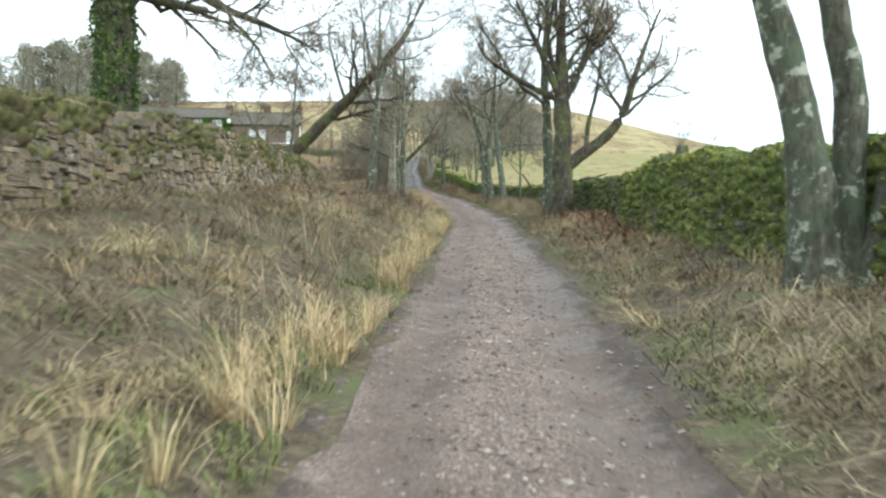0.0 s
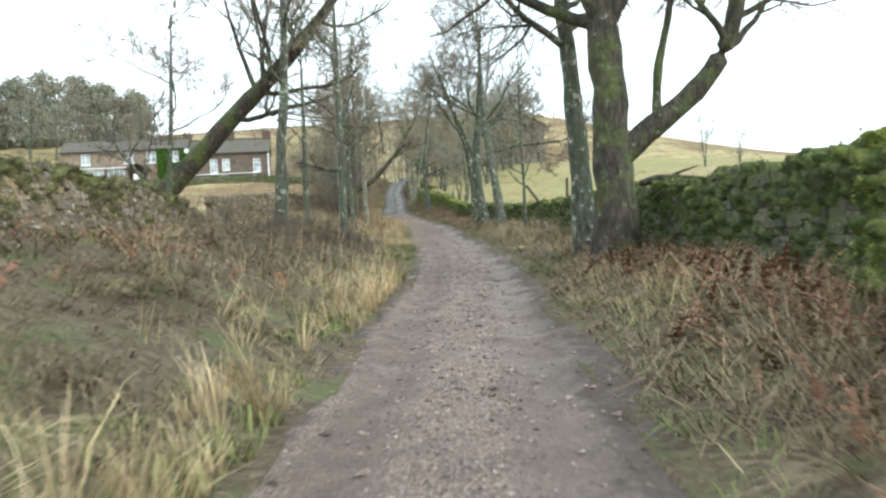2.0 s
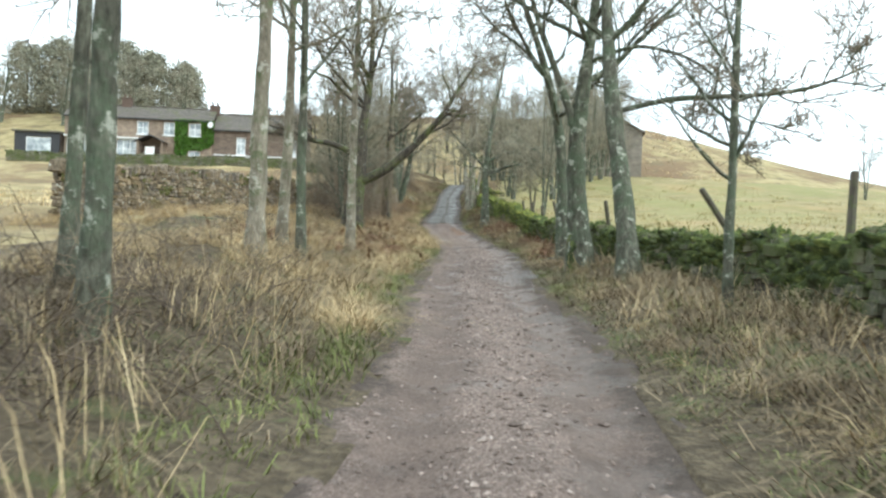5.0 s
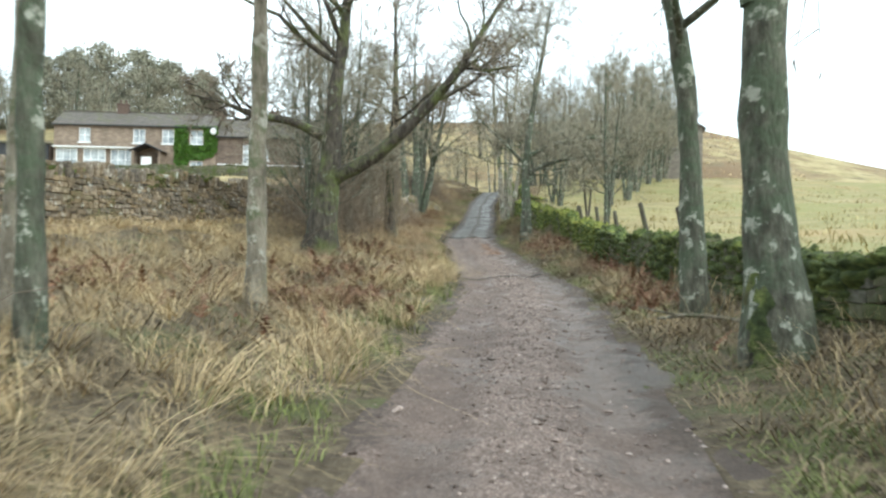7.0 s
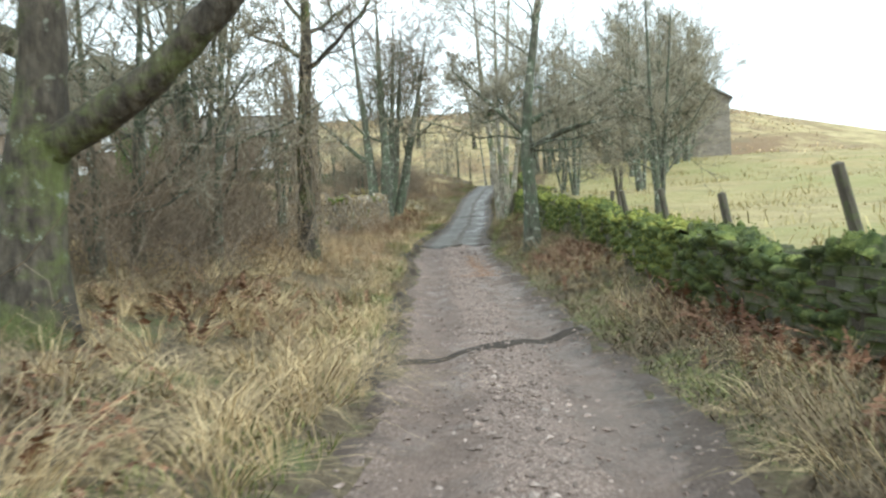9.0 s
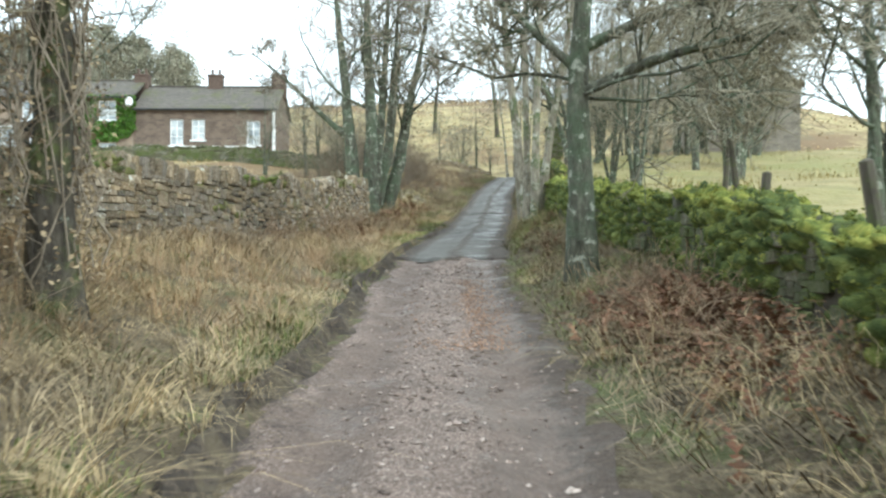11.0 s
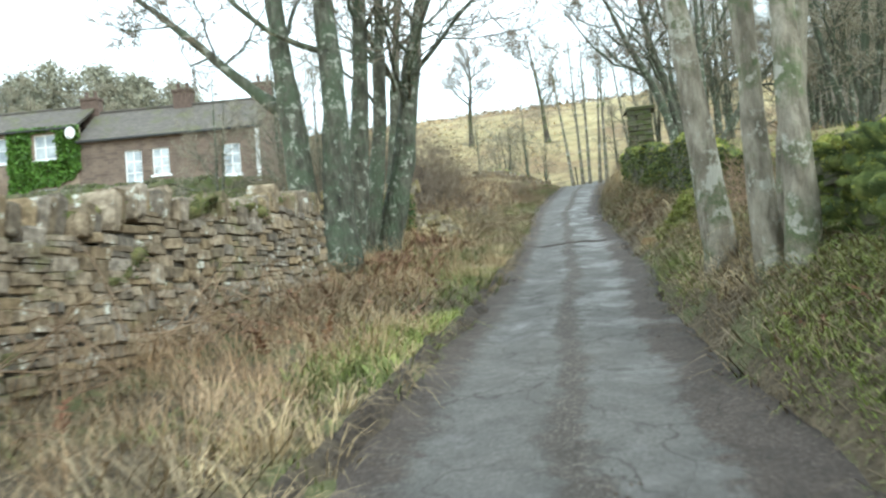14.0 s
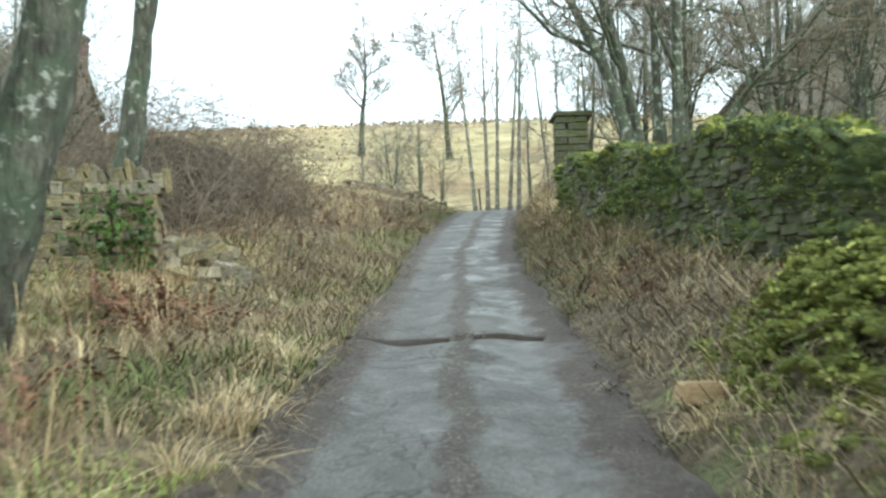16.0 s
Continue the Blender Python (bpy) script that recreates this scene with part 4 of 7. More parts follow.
dry_wall("wall_mossy", [(float(wall_right_x(y)) - 0.1, y) for y in (8, 14, 18, 21.6)], [1.6, 1.7, 1.75, 1.6], "moss-covered dry-stone wall bulging over the verge", 14, near=(12, 21), tops=[(8, 2.35), (13, 2.55), (16, 2.78), (19, 2.87), (21.6, 2.66)], lump=(0.34, 0.22), stone=M_STONE_DARK, moss=0.58, thick=0.9, batter=0.25, coping=0.2, proud=0.03, fuzz=1.6)
dry_wall("wall_lane_right", [(float(wall_right_x(y)) + 0.1, float(y)) for y in range(22, 67, 4)] + [(float(wall_right_x(67)) + 0.1, 67.0)], [1.35, 1.15, 1.0, 0.95, 0.9, 0.88], "low mossy dry-stone wall between the lane and a pasture", 15, near=(56, 66), tops=[(22, 2.62), (25, 2.75), (28, 2.72), (32, 2.85), (37, 3.02), (42, 3.08), (48, 3.2), (53, 3.4), (58, 3.75), (61, 3.92), (64, 4.0), (68.5, 4.45)], mossy=[M_MOSS_DARK, M_MOSS], stone=M_STONE_DARK, moss=0.36, coping=0.18, size=(0.18, 0.5), course=(0.1, 0.2), proud=0.03, fuzz=0.7)
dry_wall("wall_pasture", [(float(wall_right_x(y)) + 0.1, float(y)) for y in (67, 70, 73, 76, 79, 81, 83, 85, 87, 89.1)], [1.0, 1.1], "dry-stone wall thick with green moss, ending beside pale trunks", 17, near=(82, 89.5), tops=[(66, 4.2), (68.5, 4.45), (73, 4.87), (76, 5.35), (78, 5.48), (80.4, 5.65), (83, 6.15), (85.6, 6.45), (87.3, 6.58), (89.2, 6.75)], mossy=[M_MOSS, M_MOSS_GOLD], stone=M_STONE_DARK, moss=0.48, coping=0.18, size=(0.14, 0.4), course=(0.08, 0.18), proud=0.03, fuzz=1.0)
UPPER_TOPS = [(96.9, 7.45), (97.6, 7.72), (98, 8.08), (98.4, 8.27), (99.2, 8.42), (100.2, 8.62), (102.1, 8.74), (106.4, 9.42), (107.8, 9.45)]
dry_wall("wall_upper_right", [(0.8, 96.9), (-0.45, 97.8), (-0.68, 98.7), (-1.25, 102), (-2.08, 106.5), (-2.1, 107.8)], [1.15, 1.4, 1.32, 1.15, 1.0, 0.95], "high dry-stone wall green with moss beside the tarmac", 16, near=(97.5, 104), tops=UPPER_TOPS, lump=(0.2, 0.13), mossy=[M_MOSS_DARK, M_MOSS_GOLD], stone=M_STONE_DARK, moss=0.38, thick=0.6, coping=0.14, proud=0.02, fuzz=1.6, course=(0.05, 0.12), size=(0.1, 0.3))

# ---- trees by the lane ----
def moss_foot(x, y, radius, hgt, seed):
    """A sleeve of moss round the foot of a trunk."""
    a, t = np.linspace(0, 2 * np.pi, 40, endpoint=False), np.linspace(0, 1, 18)
    A, T = np.meshgrid(a, t)
    flat = np.stack([np.cos(A) * 1.2, np.sin(A) * 1.2, T * 2.2], -1).reshape(-1, 3)
    rag = 1 + 0.10 * noise_field(flat * 2.2 + seed) + 0.06 * noise_field(flat * 6 + seed)
    R_ = radius * (1.28 - 0.42 * T ** 0.6) * rag.reshape(A.shape) * np.where(T > 0.8, 1 - (T - 0.8) * 1.1 * (1 + 0.8 * np.sin(A * 3 + seed)), 1)
    z = float(land(x, y)) - 0.15
    i = np.arange(A.size).reshape(A.shape)
    k = np.roll(i, -1, axis=1)
    f = np.stack([i[:-1], k[:-1], k[1:], i[1:]], -1).reshape(-1, 4)
    v = np.stack([x - 0.10 * T * hgt + np.cos(A) * R_, y + np.sin(A) * R_, z + T * hgt * (1 + 0.12 * np.sin(A * 2 + seed))], -1).reshape(-1, 3)
    return tagged(new("trunk_moss", mesh_of("trunk_moss", v, f, M_MOSS_DARK)), "thick green moss round the foot of an ash", "moss", kind="stuff")


ASH = dict(bark=M_BARK, twig=M_TWIG)
OAK = dict(bark=M_BARK_DARK, twig=M_TWIG)
PALE = dict(bark=M_BARK_PALE, twig=M_TWIG_PALE)

tree("tree", 4.41, 29.0, [[(0, 0, 0, .38), (0, 0, 2, .33), (.05, 0, 4.2, .29), (-.1, .1, 7, .16), (.2, .2, 10.5, .04)]],
     "mossy old oak with a long low limb, beside the wall", 21, limbs=11, first=0.4, longest=4.0, **OAK,
     extra=[[(-.05, 0, 4.5, .17), (-.7, 0, 6.0, .12), (-1.7, .3, 8.2, .04)], [(.1, 0, 4.5, .17), (.7, -.2, 5.6, .13), (1.5, -.4, 8.2, .04)], [(.9, 0, 2.75, .09), (.95, 0, 3.6, .08), (1.25, 0, 4.6, .06), (1.5, .1, 6.4, .02)],
            [(.1, 0, 1.95, .25), (.5, 0, 2.42, .23), (1.2, 0, 2.72, .2), (1.75, -.1, 3.1, .18), (2.15, -.1, 3.65, .165), (2.5, -.2, 4.8, .13), (2.75, -.2, 5.8, .09), (3.6, 0, 7.8, .03)]])
tree("tree", 4.35, 31.5, [[(0, 0, 0, .25), (-.12, 0, 3, .21), (-.3, 0, 6, .15), (-.1, 0, 10, .04)]], "straight grey trunk with patches of green lichen", 22, limbs=9, first=0.45, **ASH)
tree("tree", 3.83, 49.2, [[(0, 0, 0, .2), (-.12, .5, 2, .18), (-.35, 1.3, 4, .16), (-.45, 1.8, 6, .11), (-.4, 2.3, 10.5, .03)]], "lichen-grey ash with a level side limb", 24, limbs=9, first=0.35, **ASH,
     extra=[[(-.25, 1.1, 3.5, .06), (.9, .9, 3.8, .055), (2.2, .2, 3.7, .045), (3.3, .1, 3.8, .035), (4.3, 0, 4.3, .015)]])
tree("tree", 4.41, 44.6, [[(0, 0, 0, .065), (0, 0, 3, .055), (.05, 0, 6.5, .015)]], "slender young tree with short twigs", 25, limbs=14, ratio=0.22, fine=(4, 3, 2), first=0.25, **ASH)
tree("tree", 3.0, 55.7, [[(0, 0, 0, .17), (-.1, 0, 2, .15), (-.23, 0, 4.1, .13), (-.75, 0, 5.8, .1), (-1.35, .1, 7.2, .07), (-2.0, .2, 9.5, .02)]], "slim mossy ash close to the mossy wall", 26, limbs=12, first=0.35, **ASH)
tree("tree", 3.2, 52.5, [[(0, 0, 0, .27), (-.12, 0, 1.2, .22), (-.22, 0, 2.2, .21), (-.16, 0, 3.6, .19), (.02, .1, 5, .14), (.15, .2, 6.6, .1), (.4, .3, 10, .03)]], "stout ash with a moss-green foot", 27, limbs=9, first=0.42, **ASH,
     extra=[[(-.3, 0, 3.5, .11), (-.6, 0, 4.4, .09), (-1.2, .1, 5.9, .06), (-1.8, .2, 8, .02)], [(.05, .1, 5.0, .06), (1.0, -.5, 5.3, .045), (2.2, -.9, 4.9, .03), (3.0, -1.1, 4.1, .012)]])
moss_foot(3.2, 52.5, .31, .85, 327)
tree("tree", 4.35, 8.9, [[(-.05, 0, 0, .27), (-.1, 0, 1.7, .22), (-.42, 0, 2.65, .2), (-.85, 0, 3.7, .17), (-1.3, 0, 6, .1), (-1.5, .2, 9, .03)], [(.25, .1, 0, .22), (.4, .1, 1.7, .18), (.3, .1, 2.8, .17), (0, .1, 3.8, .14), (-.4, .3, 8, .03)], [(.45, -.1, 0, .18), (.85, -.1, 1.8, .15), (.9, -.1, 3.5, .12), (.7, 0, 8, .03)]],
     "three smooth grey stems leaning over the verge", 28, limbs=6, first=0.5, **ASH)
tree("tree", -11.2, 43.4, [[(0, 0, 0, .46), (.8, 0, .75, .42), (2.0, 0, 1.9, .39), (4, -.1, 3.8, .35), (6, -.2, 5.7, .3), (8, -.3, 7.7, .22), (9.5, -.3, 9.4, .13), (10.4, -.3, 11.8, .03)]],
     "dark oak leaning far over towards the lane", 29, limbs=14, fine=(7, 6, 4), first=0.4, lift=0.14, longest=4.2, stout=0.35, **OAK)
tree("tree", -7.9, 41.0, [[(0, 0, 0, .1), (-.2, 0, 2, .09), (.1, 0, 4.5, .07), (.3, 0, 8, .02)], [(-.1, 0, 0, .09), (-.9, 0, 2.4, .07), (-2.0, 0, 3.8, .05), (-2.6, 0, 5.5, .02)]], "thin forked tree behind the wall end", 30, limbs=8, first=0.3, **ASH)
IVY_TREE = tree("tree", -9.1, 21.8, [[(0, 0, 0, .6), (0, 0, 2.5, .5), (.1, 0, 4.8, .5), (0, 0, 6.5, .36), (.3, 0, 10, .06)]], "great ivy-clad oak behind the wall", 31, limbs=10, first=0.5, lift=0.02, wiggle=0.35, **OAK,
     extra=[[(.3, 0, 5.3, .24), (1.1, 0, 6.1, .2), (1.9, 0, 6.1, .17), (2.5, 0, 5.4, .14), (3.4, 0, 5.0, .1), (4.6, 0, 4.6, .06), (5.6, 0, 4.0, .03)], [(.2, 0, 6, .16), (1.8, .2, 7.2, .12), (3.6, .3, 6.4, .08), (5.4, .2, 7.2, .03)]])
tree("tree", -3.43, 36.6, [[(0, 0, 0, .19), (.05, 0, 1.3, .17), (.2, 0, 3, .14), (.45, 0, 4.6, .12), (.5, 0, 9, .03)]], "grey-green ash on the grassy bank", 32, limbs=8, first=0.4, **ASH)
tree("tree", -3.8, 43.0, [[(0, 0, 0, .11), (.1, 0, 3, .09), (.2, 0, 8, .02)]], "slim ash on the grassy bank", 33, limbs=9, ratio=0.4, first=0.3, **ASH)
tree("tree", -2.13, 40.6, [[(0, 0, 0, .12), (.05, 0, 3, .105), (.15, 0, 9, .02)]], "slim straight ash near the track", 34, limbs=8, ratio=0.4, first=0.4, **ASH)
tree("tree", -3.0, 47.6, [[(0, 0, 0, .16), (0, 0, 3, .14), (.1, .1, 10, .03)]], "pale lichened ash with peeling bark", 35, limbs=7, ratio=0.4, first=0.45, **PALE)
tree("tree", -3.5, 50.8, [[(0, 0, 0, .12), (.1, 0, 3, .11), (.05, 0, 9, .02)]], "slim pale ash in long grass", 36, limbs=7, ratio=0.4, first=0.4, **PALE)
tree("tree", -2.9, 50.2, [[(0, 0, 0, .1), (-.05, 0, 3, .09), (-.1, 0, 9, .02)]], "slim green ash in long grass", 37, limbs=7, ratio=0.4, first=0.4, **ASH)
tree("tree", -2.68, 54.2, [[(0, 0, 0, .12), (0, 0, 3, .1), (.05, 0, 9, .02)]], "slim ash with pale blotched bark", 38, limbs=8, ratio=0.4, first=0.4, **PALE)
tree("tree", -4.43, 62.8, [[(0, 0, 0, .37), (.15, 0, 1.2, .29), (.22, 0, 2.2, .265), (.3, 0, 3.4, .2), (.32, 0, 4.3, .16), (.6, .2, 6.2, .12), (.4, .3, 9.5, .03)]],
     "gnarled dark oak with crooked limbs, standing in dead grass", 39, limbs=9, first=0.45, wiggle=0.3, longest=3.2, **OAK,
     extra=[[(.3, 0, 1.9, .2), (.9, 0, 2.15, .18), (1.75, 0, 2.8, .16), (2.5, 0, 3.5, .13), (3.1, 0, 4.2, .1), (4.4, .3, 6.4, .03)], [(.1, 0, 2.9, .15), (-.4, 0, 3.15, .12), (-.95, 0, 3.4, .1), (-1.7, 0, 3.35, .085), (-2.2, 0, 3.7, .06), (-3.3, 0, 3.95, .02)]])
CREEPER_TREE = tree("tree", -4.7, 72.6, [[(0, 0, 0, .2), (-.1, 0, 2.5, .16), (.1, 0, 5, .12), (0, 0, 9, .03)]], "ivy-draped ash beside the long wall", 40, limbs=7, ratio=0.3, first=0.4, **OAK)
tree("tree", -7.6, 94.9, [[(-.38, -.9, 0, .26), (-.55, -.9, 1.5, .24), (-.7, -.8, 3.0, .22), (-.9, -.8, 4.9, .17), (-1.3, -.7, 8, .1), (-1.6, -.6, 12, .02)], [(0, -.7, 0, .27), (.12, -.7, 1.9, .25), (.08, -.7, 3.7, .22), (-.1, -.6, 6, .16), (-.2, -.5, 12, .02)], [(-0.58, 1.3, 0.0, 0.24), (-0.41, 1.3, 0.69, 0.22), (-0.27, 1.3, 1.27, 0.21), (-0.17, 1.3, 2.33, 0.19), (-0.09, 1.3, 3.17, 0.18), (0.11, 1.4, 6.5, 0.11), (0.31, 1.4, 11, 0.02)], [(-0.6, 2.1, 0.0, 0.2), (-0.36, 2.1, 0.64, 0.19), (-0.17, 2.1, 1.41, 0.18), (0.01, 2.1, 2.57, 0.16), (0.06, 2.1, 3.23, 0.15), (0.26, 2.2, 6, 0.1), (0.56, 2.2, 10.5, 0.02)], [(-0.29, 2.5, 0.0, 0.28), (0.05, 2.5, 0.79, 0.26), (0.29, 2.5, 1.58, 0.25), (0.36, 2.5, 2.12, 0.24), (0.54, 2.5, 3.13, 0.22), (0.71, 2.5, 4.15, 0.19), (1.31, 2.6, 7, 0.09), (1.91, 2.6, 10.5, 0.02)]],
     "clump of tall mossy grey stems from one stool", 41, limbs=12, fine=(6, 6, 4), first=0.3, ratio=0.42, angle=(35, 75), longest=4.2, stout=0.3, **ASH,
     extra=[[(-.72, -.8, 2.9, .14), (-1.6, -.8, 3.6, .11), (-3.1, -.9, 5.1, .06), (-4.5, -1, 6.2, .02)]])
tree("tree", 0.04, 79.0, [[(0, 0, 0, .22), (-.05, 0, 2, .19), (-.1, 0, 4, .16), (.35, .2, 7, .10), (.9, .3, 10.5, .03)]], "ash with pale blotches and wide level branches", 42, rmin=0.011, limbs=15, fine=(8, 7, 4), stout=0.22, first=0.2, ratio=0.45, angle=(45, 85), lift=0.06, longest=4.2, bark=M_BARK, twig=M_TWIG_PALE,
     extra=[[(-.08, 0, 3.1, .10), (1.2, -.3, 3.6, .075), (2.6, -.6, 3.8, .05), (4.3, -1.0, 3.7, .02)], [(-.1, 0, 3.8, .10), (1.3, .3, 4.5, .07), (3.0, .5, 4.8, .045), (4.8, .6, 4.7, .02)], [(-.1, 0, 3.5, .08), (-1.1, .2, 4.5, .055), (-2.2, .5, 5.6, .02)]])
tree("tree", -1.5, 88.6, [[(-.1, 1.4, 0, .155), (-.18, 1.4, 1.5, .145), (-.36, 1.4, 3.2, .13), (-.7, 1.5, 6, .1), (-1.0, 1.6, 11, .02)], [(.12, -.2, 0, .11), (.08, -.2, 2, .1), (.0, -.2, 4, .1), (.1, 0, 11, .02)], [(.32, -.55, 0, .125), (.36, -.55, 2.0, .115), (.4, -.5, 5, .09), (.8, -.3, 11, .02)], [(.35, .5, 0, .13), (.75, .6, 3, .1), (1.3, .7, 6, .07), (1.8, .9, 10, .02)]],
     "group of pale flaking trunks on the mossy bank", 43, limbs=7, first=0.3, ratio=0.45, **PALE)
tree("tree", -0.2, 110.5, [[(-.2, 0, 0, .17), (-.6, 0, 2.2, .14), (-1.5, 0, 4, .11), (-2.6, .2, 7, .03)], [(0, .2, 0, .16), (-.3, .2, 2.4, .13), (-.9, .2, 4.6, .1), (-1.3, .3, 8, .02)], [(.8, 0, 0, .16), (.85, 0, 3, .12), (.9, 0, 8, .02)], [(1.2, 0, 0, .15), (2.2, -.1, 1.8, .12), (3.6, -.2, 3.2, .09), (5.2, -.3, 5.4, .03)], [(.5, .4, 0, .12), (.4, .4, 3, .1), (.3, .4, 8, .02)]],
     "spreading mossy stems rising behind the high wall", 44, limbs=10, first=0.3, **ASH)
tree("tree", -8.95, 101.9, [[(0, 0, 0, .22), (.2, 0, 1.6, .18), (.45, 0, 3.6, .15), (.8, 0, 8, .03)]], "ivy-footed tree growing out of the broken wall", 45, limbs=7, first=0.4, **ASH)
tree("tree", -15.6, 152.4, [[(0, 0, 0, .24), (0, 0, 3, .19), (.4, 0, 6, .13), (.2, 0, 10.5, .03)]], "lone bare tree on the hillside", 46, limbs=22, ratio=0.45, first=0.3, rmin=0.016, longest=4, stout=0.35, **OAK)
tree("tree", -8.3, 150, [[(0, 0, 0, .22), (-.2, 0, 3, .17), (-.6, 0, 6, .12), (-1.2, 0, 10, .03)]], "gaunt bare tree on the hillside", 47, limbs=20, ratio=0.5, first=0.3, rmin=0.016, longest=4.5, stout=0.35, **OAK)
for k, (bx, by, lean, hgt) in enumerate([(-5.0, 124.5, -.8, 8), (-4.5, 124.8, -.2, 9), (-4.1, 124.2, .1, 9.5), (-3.6, 125, .5, 8.5), (-3.2, 124.4, .2, 10), (-1.6, 128, -.9, 9), (-1.1, 128.5, -.3, 9), (-.6, 128, .4, 9)]):
    tree("tree", bx, by, [[(0, 0, 0, .10), (lean * .3, 0, hgt * .35, .075), (lean * .7, 0, hgt * .7, .045), (lean, 0, hgt, .015)]], "thin pale stem in the group at the bend", 50 + k, limbs=8, ratio=0.28, fine=(4, 4, 3), angle=(20, 45), first=0.35, rmin=0.01, group="stems at the bend", **PALE)

# bare woodland and field trees farther off: five grown forms, repeated
FORMS = []
for k in range(5):
    rr = random.Random(70 + k)
    w = rr.uniform(-.4, .4)
    FORMS.append(tree("tree", 5 + 1.7 * k, 118 + 3 * (k % 3), [[(0, 0, 0, .15), (w * .3, 0, 2.5, .12), (w, .2, 5.5, .08), (w * 1.2, .3, 10 + k % 3, .02)], [(.1, 0, 0, .09), (.6 * w + .5, .2, 3, .1), (w + 1.1, .3, 9, .02)]], "bare woodland tree with a haze of fine twigs", 70 + k, bark=M_BARK, twig=M_TWIG_PALE, limbs=9, fine=(6, 6, 3), stout=0.4, first=0.12, ratio=0.5, rmin=0.011, group="trees of the far wood"))


def more_trees(spots, group, seed, forms=FORMS):
    rr = random.Random(seed)
    for x, y, s in spots:
        src = forms[rr.randrange(len(forms))]
        c = copy_thing(src, pose(x, y, float(land(x, y)) - 0.1, 0, 0, rr.uniform(0, 360)))
        c.scale = (s, s, s * rr.uniform(0.9, 1.15))
        c["group"] = group


more_trees([(3.2, 75.5, .55)], "small trees behind the low wall", 15)
more_trees([(1.5, 114, .8), (6.5, 114, .8), (9.5, 118, .9), (1.6, 126, .9), (4, 129, 1.0)], "trees of the far wood", 18)
more_trees([(5.5, 104, .9), (9, 110, 1.0), (2.5, 118, .9), (8, 117, 1.0), (11.5, 134, 1.0), (6, 136, 1.0), (13.5, 139, .9)], "trees of the far wood", 5)
more_trees([(-0.4, 122, .7), (1.6, 121, .8), (-6.8, 71.2, .7), (-5.4, 69.3, .6)], "trees along the lane", 9)
more_trees([(-5.6, 67, .62), (-6.3, 70.5, .7), (-5.6, 66, .5), (-5.2, 64.5, .5)], "trees of the left thicket", 6)
more_trees([(-10.9, 102.6, .42), (-12.4, 105.6, .5), (-13.5, 106, .5), (-15.5, 109.5, .6), (-17, 107, .5)], "saplings behind the broken wall", 16)
more_trees([(-10, 132, .42), (-8.4, 133, .5), (-7, 131, .4), (-12, 135, .45), (-2.5, 134, .5)], "scrub at the foot of the moor", 17)
more_trees([(31, 102, .55), (34.5, 101, .5)], "bushes on the right-hand field", 7)
# fuller trees with dense, pale brown twigs
FULL = []
for k, (x, y) in enumerate([(6.2, 98), (7.6, 106), (10.4, 114)]):
    rr = random.Random(270 + k)
    w = rr.uniform(-.5, .5)
    FULL.append(tree("tree", x, y, [[(0, 0, 0, .17), (w * .3, 0, 2.2, .13), (w, .2, 5, .08), (w * 1.2, .3, 9.6, .02)], [(.1, 0, 0, .1), (.8 - w, .2, 3, .09), (1.4 - w, .3, 8.4, .02)], [(-.1, .1, 0, .1), (-.9 + w, -.3, 3.2, .085), (-1.6 + w, -.5, 8, .02)]], "bare many-stemmed tree with a dense pale crown", 270 + k, bark=M_BARK, twig=M_TWIG_PALE, limbs=8, fine=(6, 6, 4), stout=0.4, first=0.1, ratio=0.48, rmin=0.0105, group="dense bare trees"))
more_trees([(1.6, 88.5, .6), (1.2, 94.5, .6)], "trees along the lane", 9, FULL)
more_trees([(-6.2, 70.5, .62), (-5.9, 74.2, .5), (4.4, 90, .8), (10.6, 125, .95), (14.2, 142.5, 1.45), (0.6, 119, .7), (-8.5, 124, .45), (7.5, 122, .9)], "dense bare trees", 31, FULL)
more_trees([(-66, 166, 1.3), (-76, 162, 1.35), (-88, 163, 1.5), (-97, 158, 1.5), (-108, 156, 1.5), (-120, 152, 1.4), (-58, 170, 1.0)], "trees behind the houses", 32, FULL)
more_trees([(-62, 150, 1.0), (-56, 158, 1.1), (-70, 160, 1.2), (-84, 150, 1.1)], "trees behind the houses", 8)

# ---- grass, bracken and brambles ----
M_STRAW = material("dry_grass", [(0.3, (0.33, 0.235, 0.125)), (0.5, (0.52, 0.395, 0.22)), (0.7, (0.68, 0.545, 0.33))], scale=1.2, bump=0, vary=0.45, island=True, rough=0.8)
M_DEAD = material("withered_grass", [(0.3, (0.16, 0.118, 0.07)), (0.5, (0.28, 0.215, 0.132)), (0.7, (0.42, 0.335, 0.21))], scale=0.8, bump=0, vary=0.45, island=True, rough=0.85)
M_GREEN = material("green_grass", [(0.3, (0.085, 0.11, 0.032)), (0.5, (0.165, 0.19, 0.06)), (0.7, (0.27, 0.275, 0.11))], scale=0.9, bump=0, vary=0.4, island=True, rough=0.75)
M_THATCH = material("dead_thatch", [(0.3, (0.105, 0.079, 0.05)), (0.5, (0.205, 0.157, 0.1)), (0.7, (0.34, 0.27, 0.175))], scale=0.8, bump=0, vary=0.5, island=True, rough=0.9)
M_MEADOW = material("meadow_grass", [(0.3, (0.24, 0.20, 0.09)), (0.5, (0.36, 0.30, 0.14)), (0.7, (0.48, 0.40, 0.21))], scale=0.5, bump=0, vary=0.35, island=True, rough=0.8)
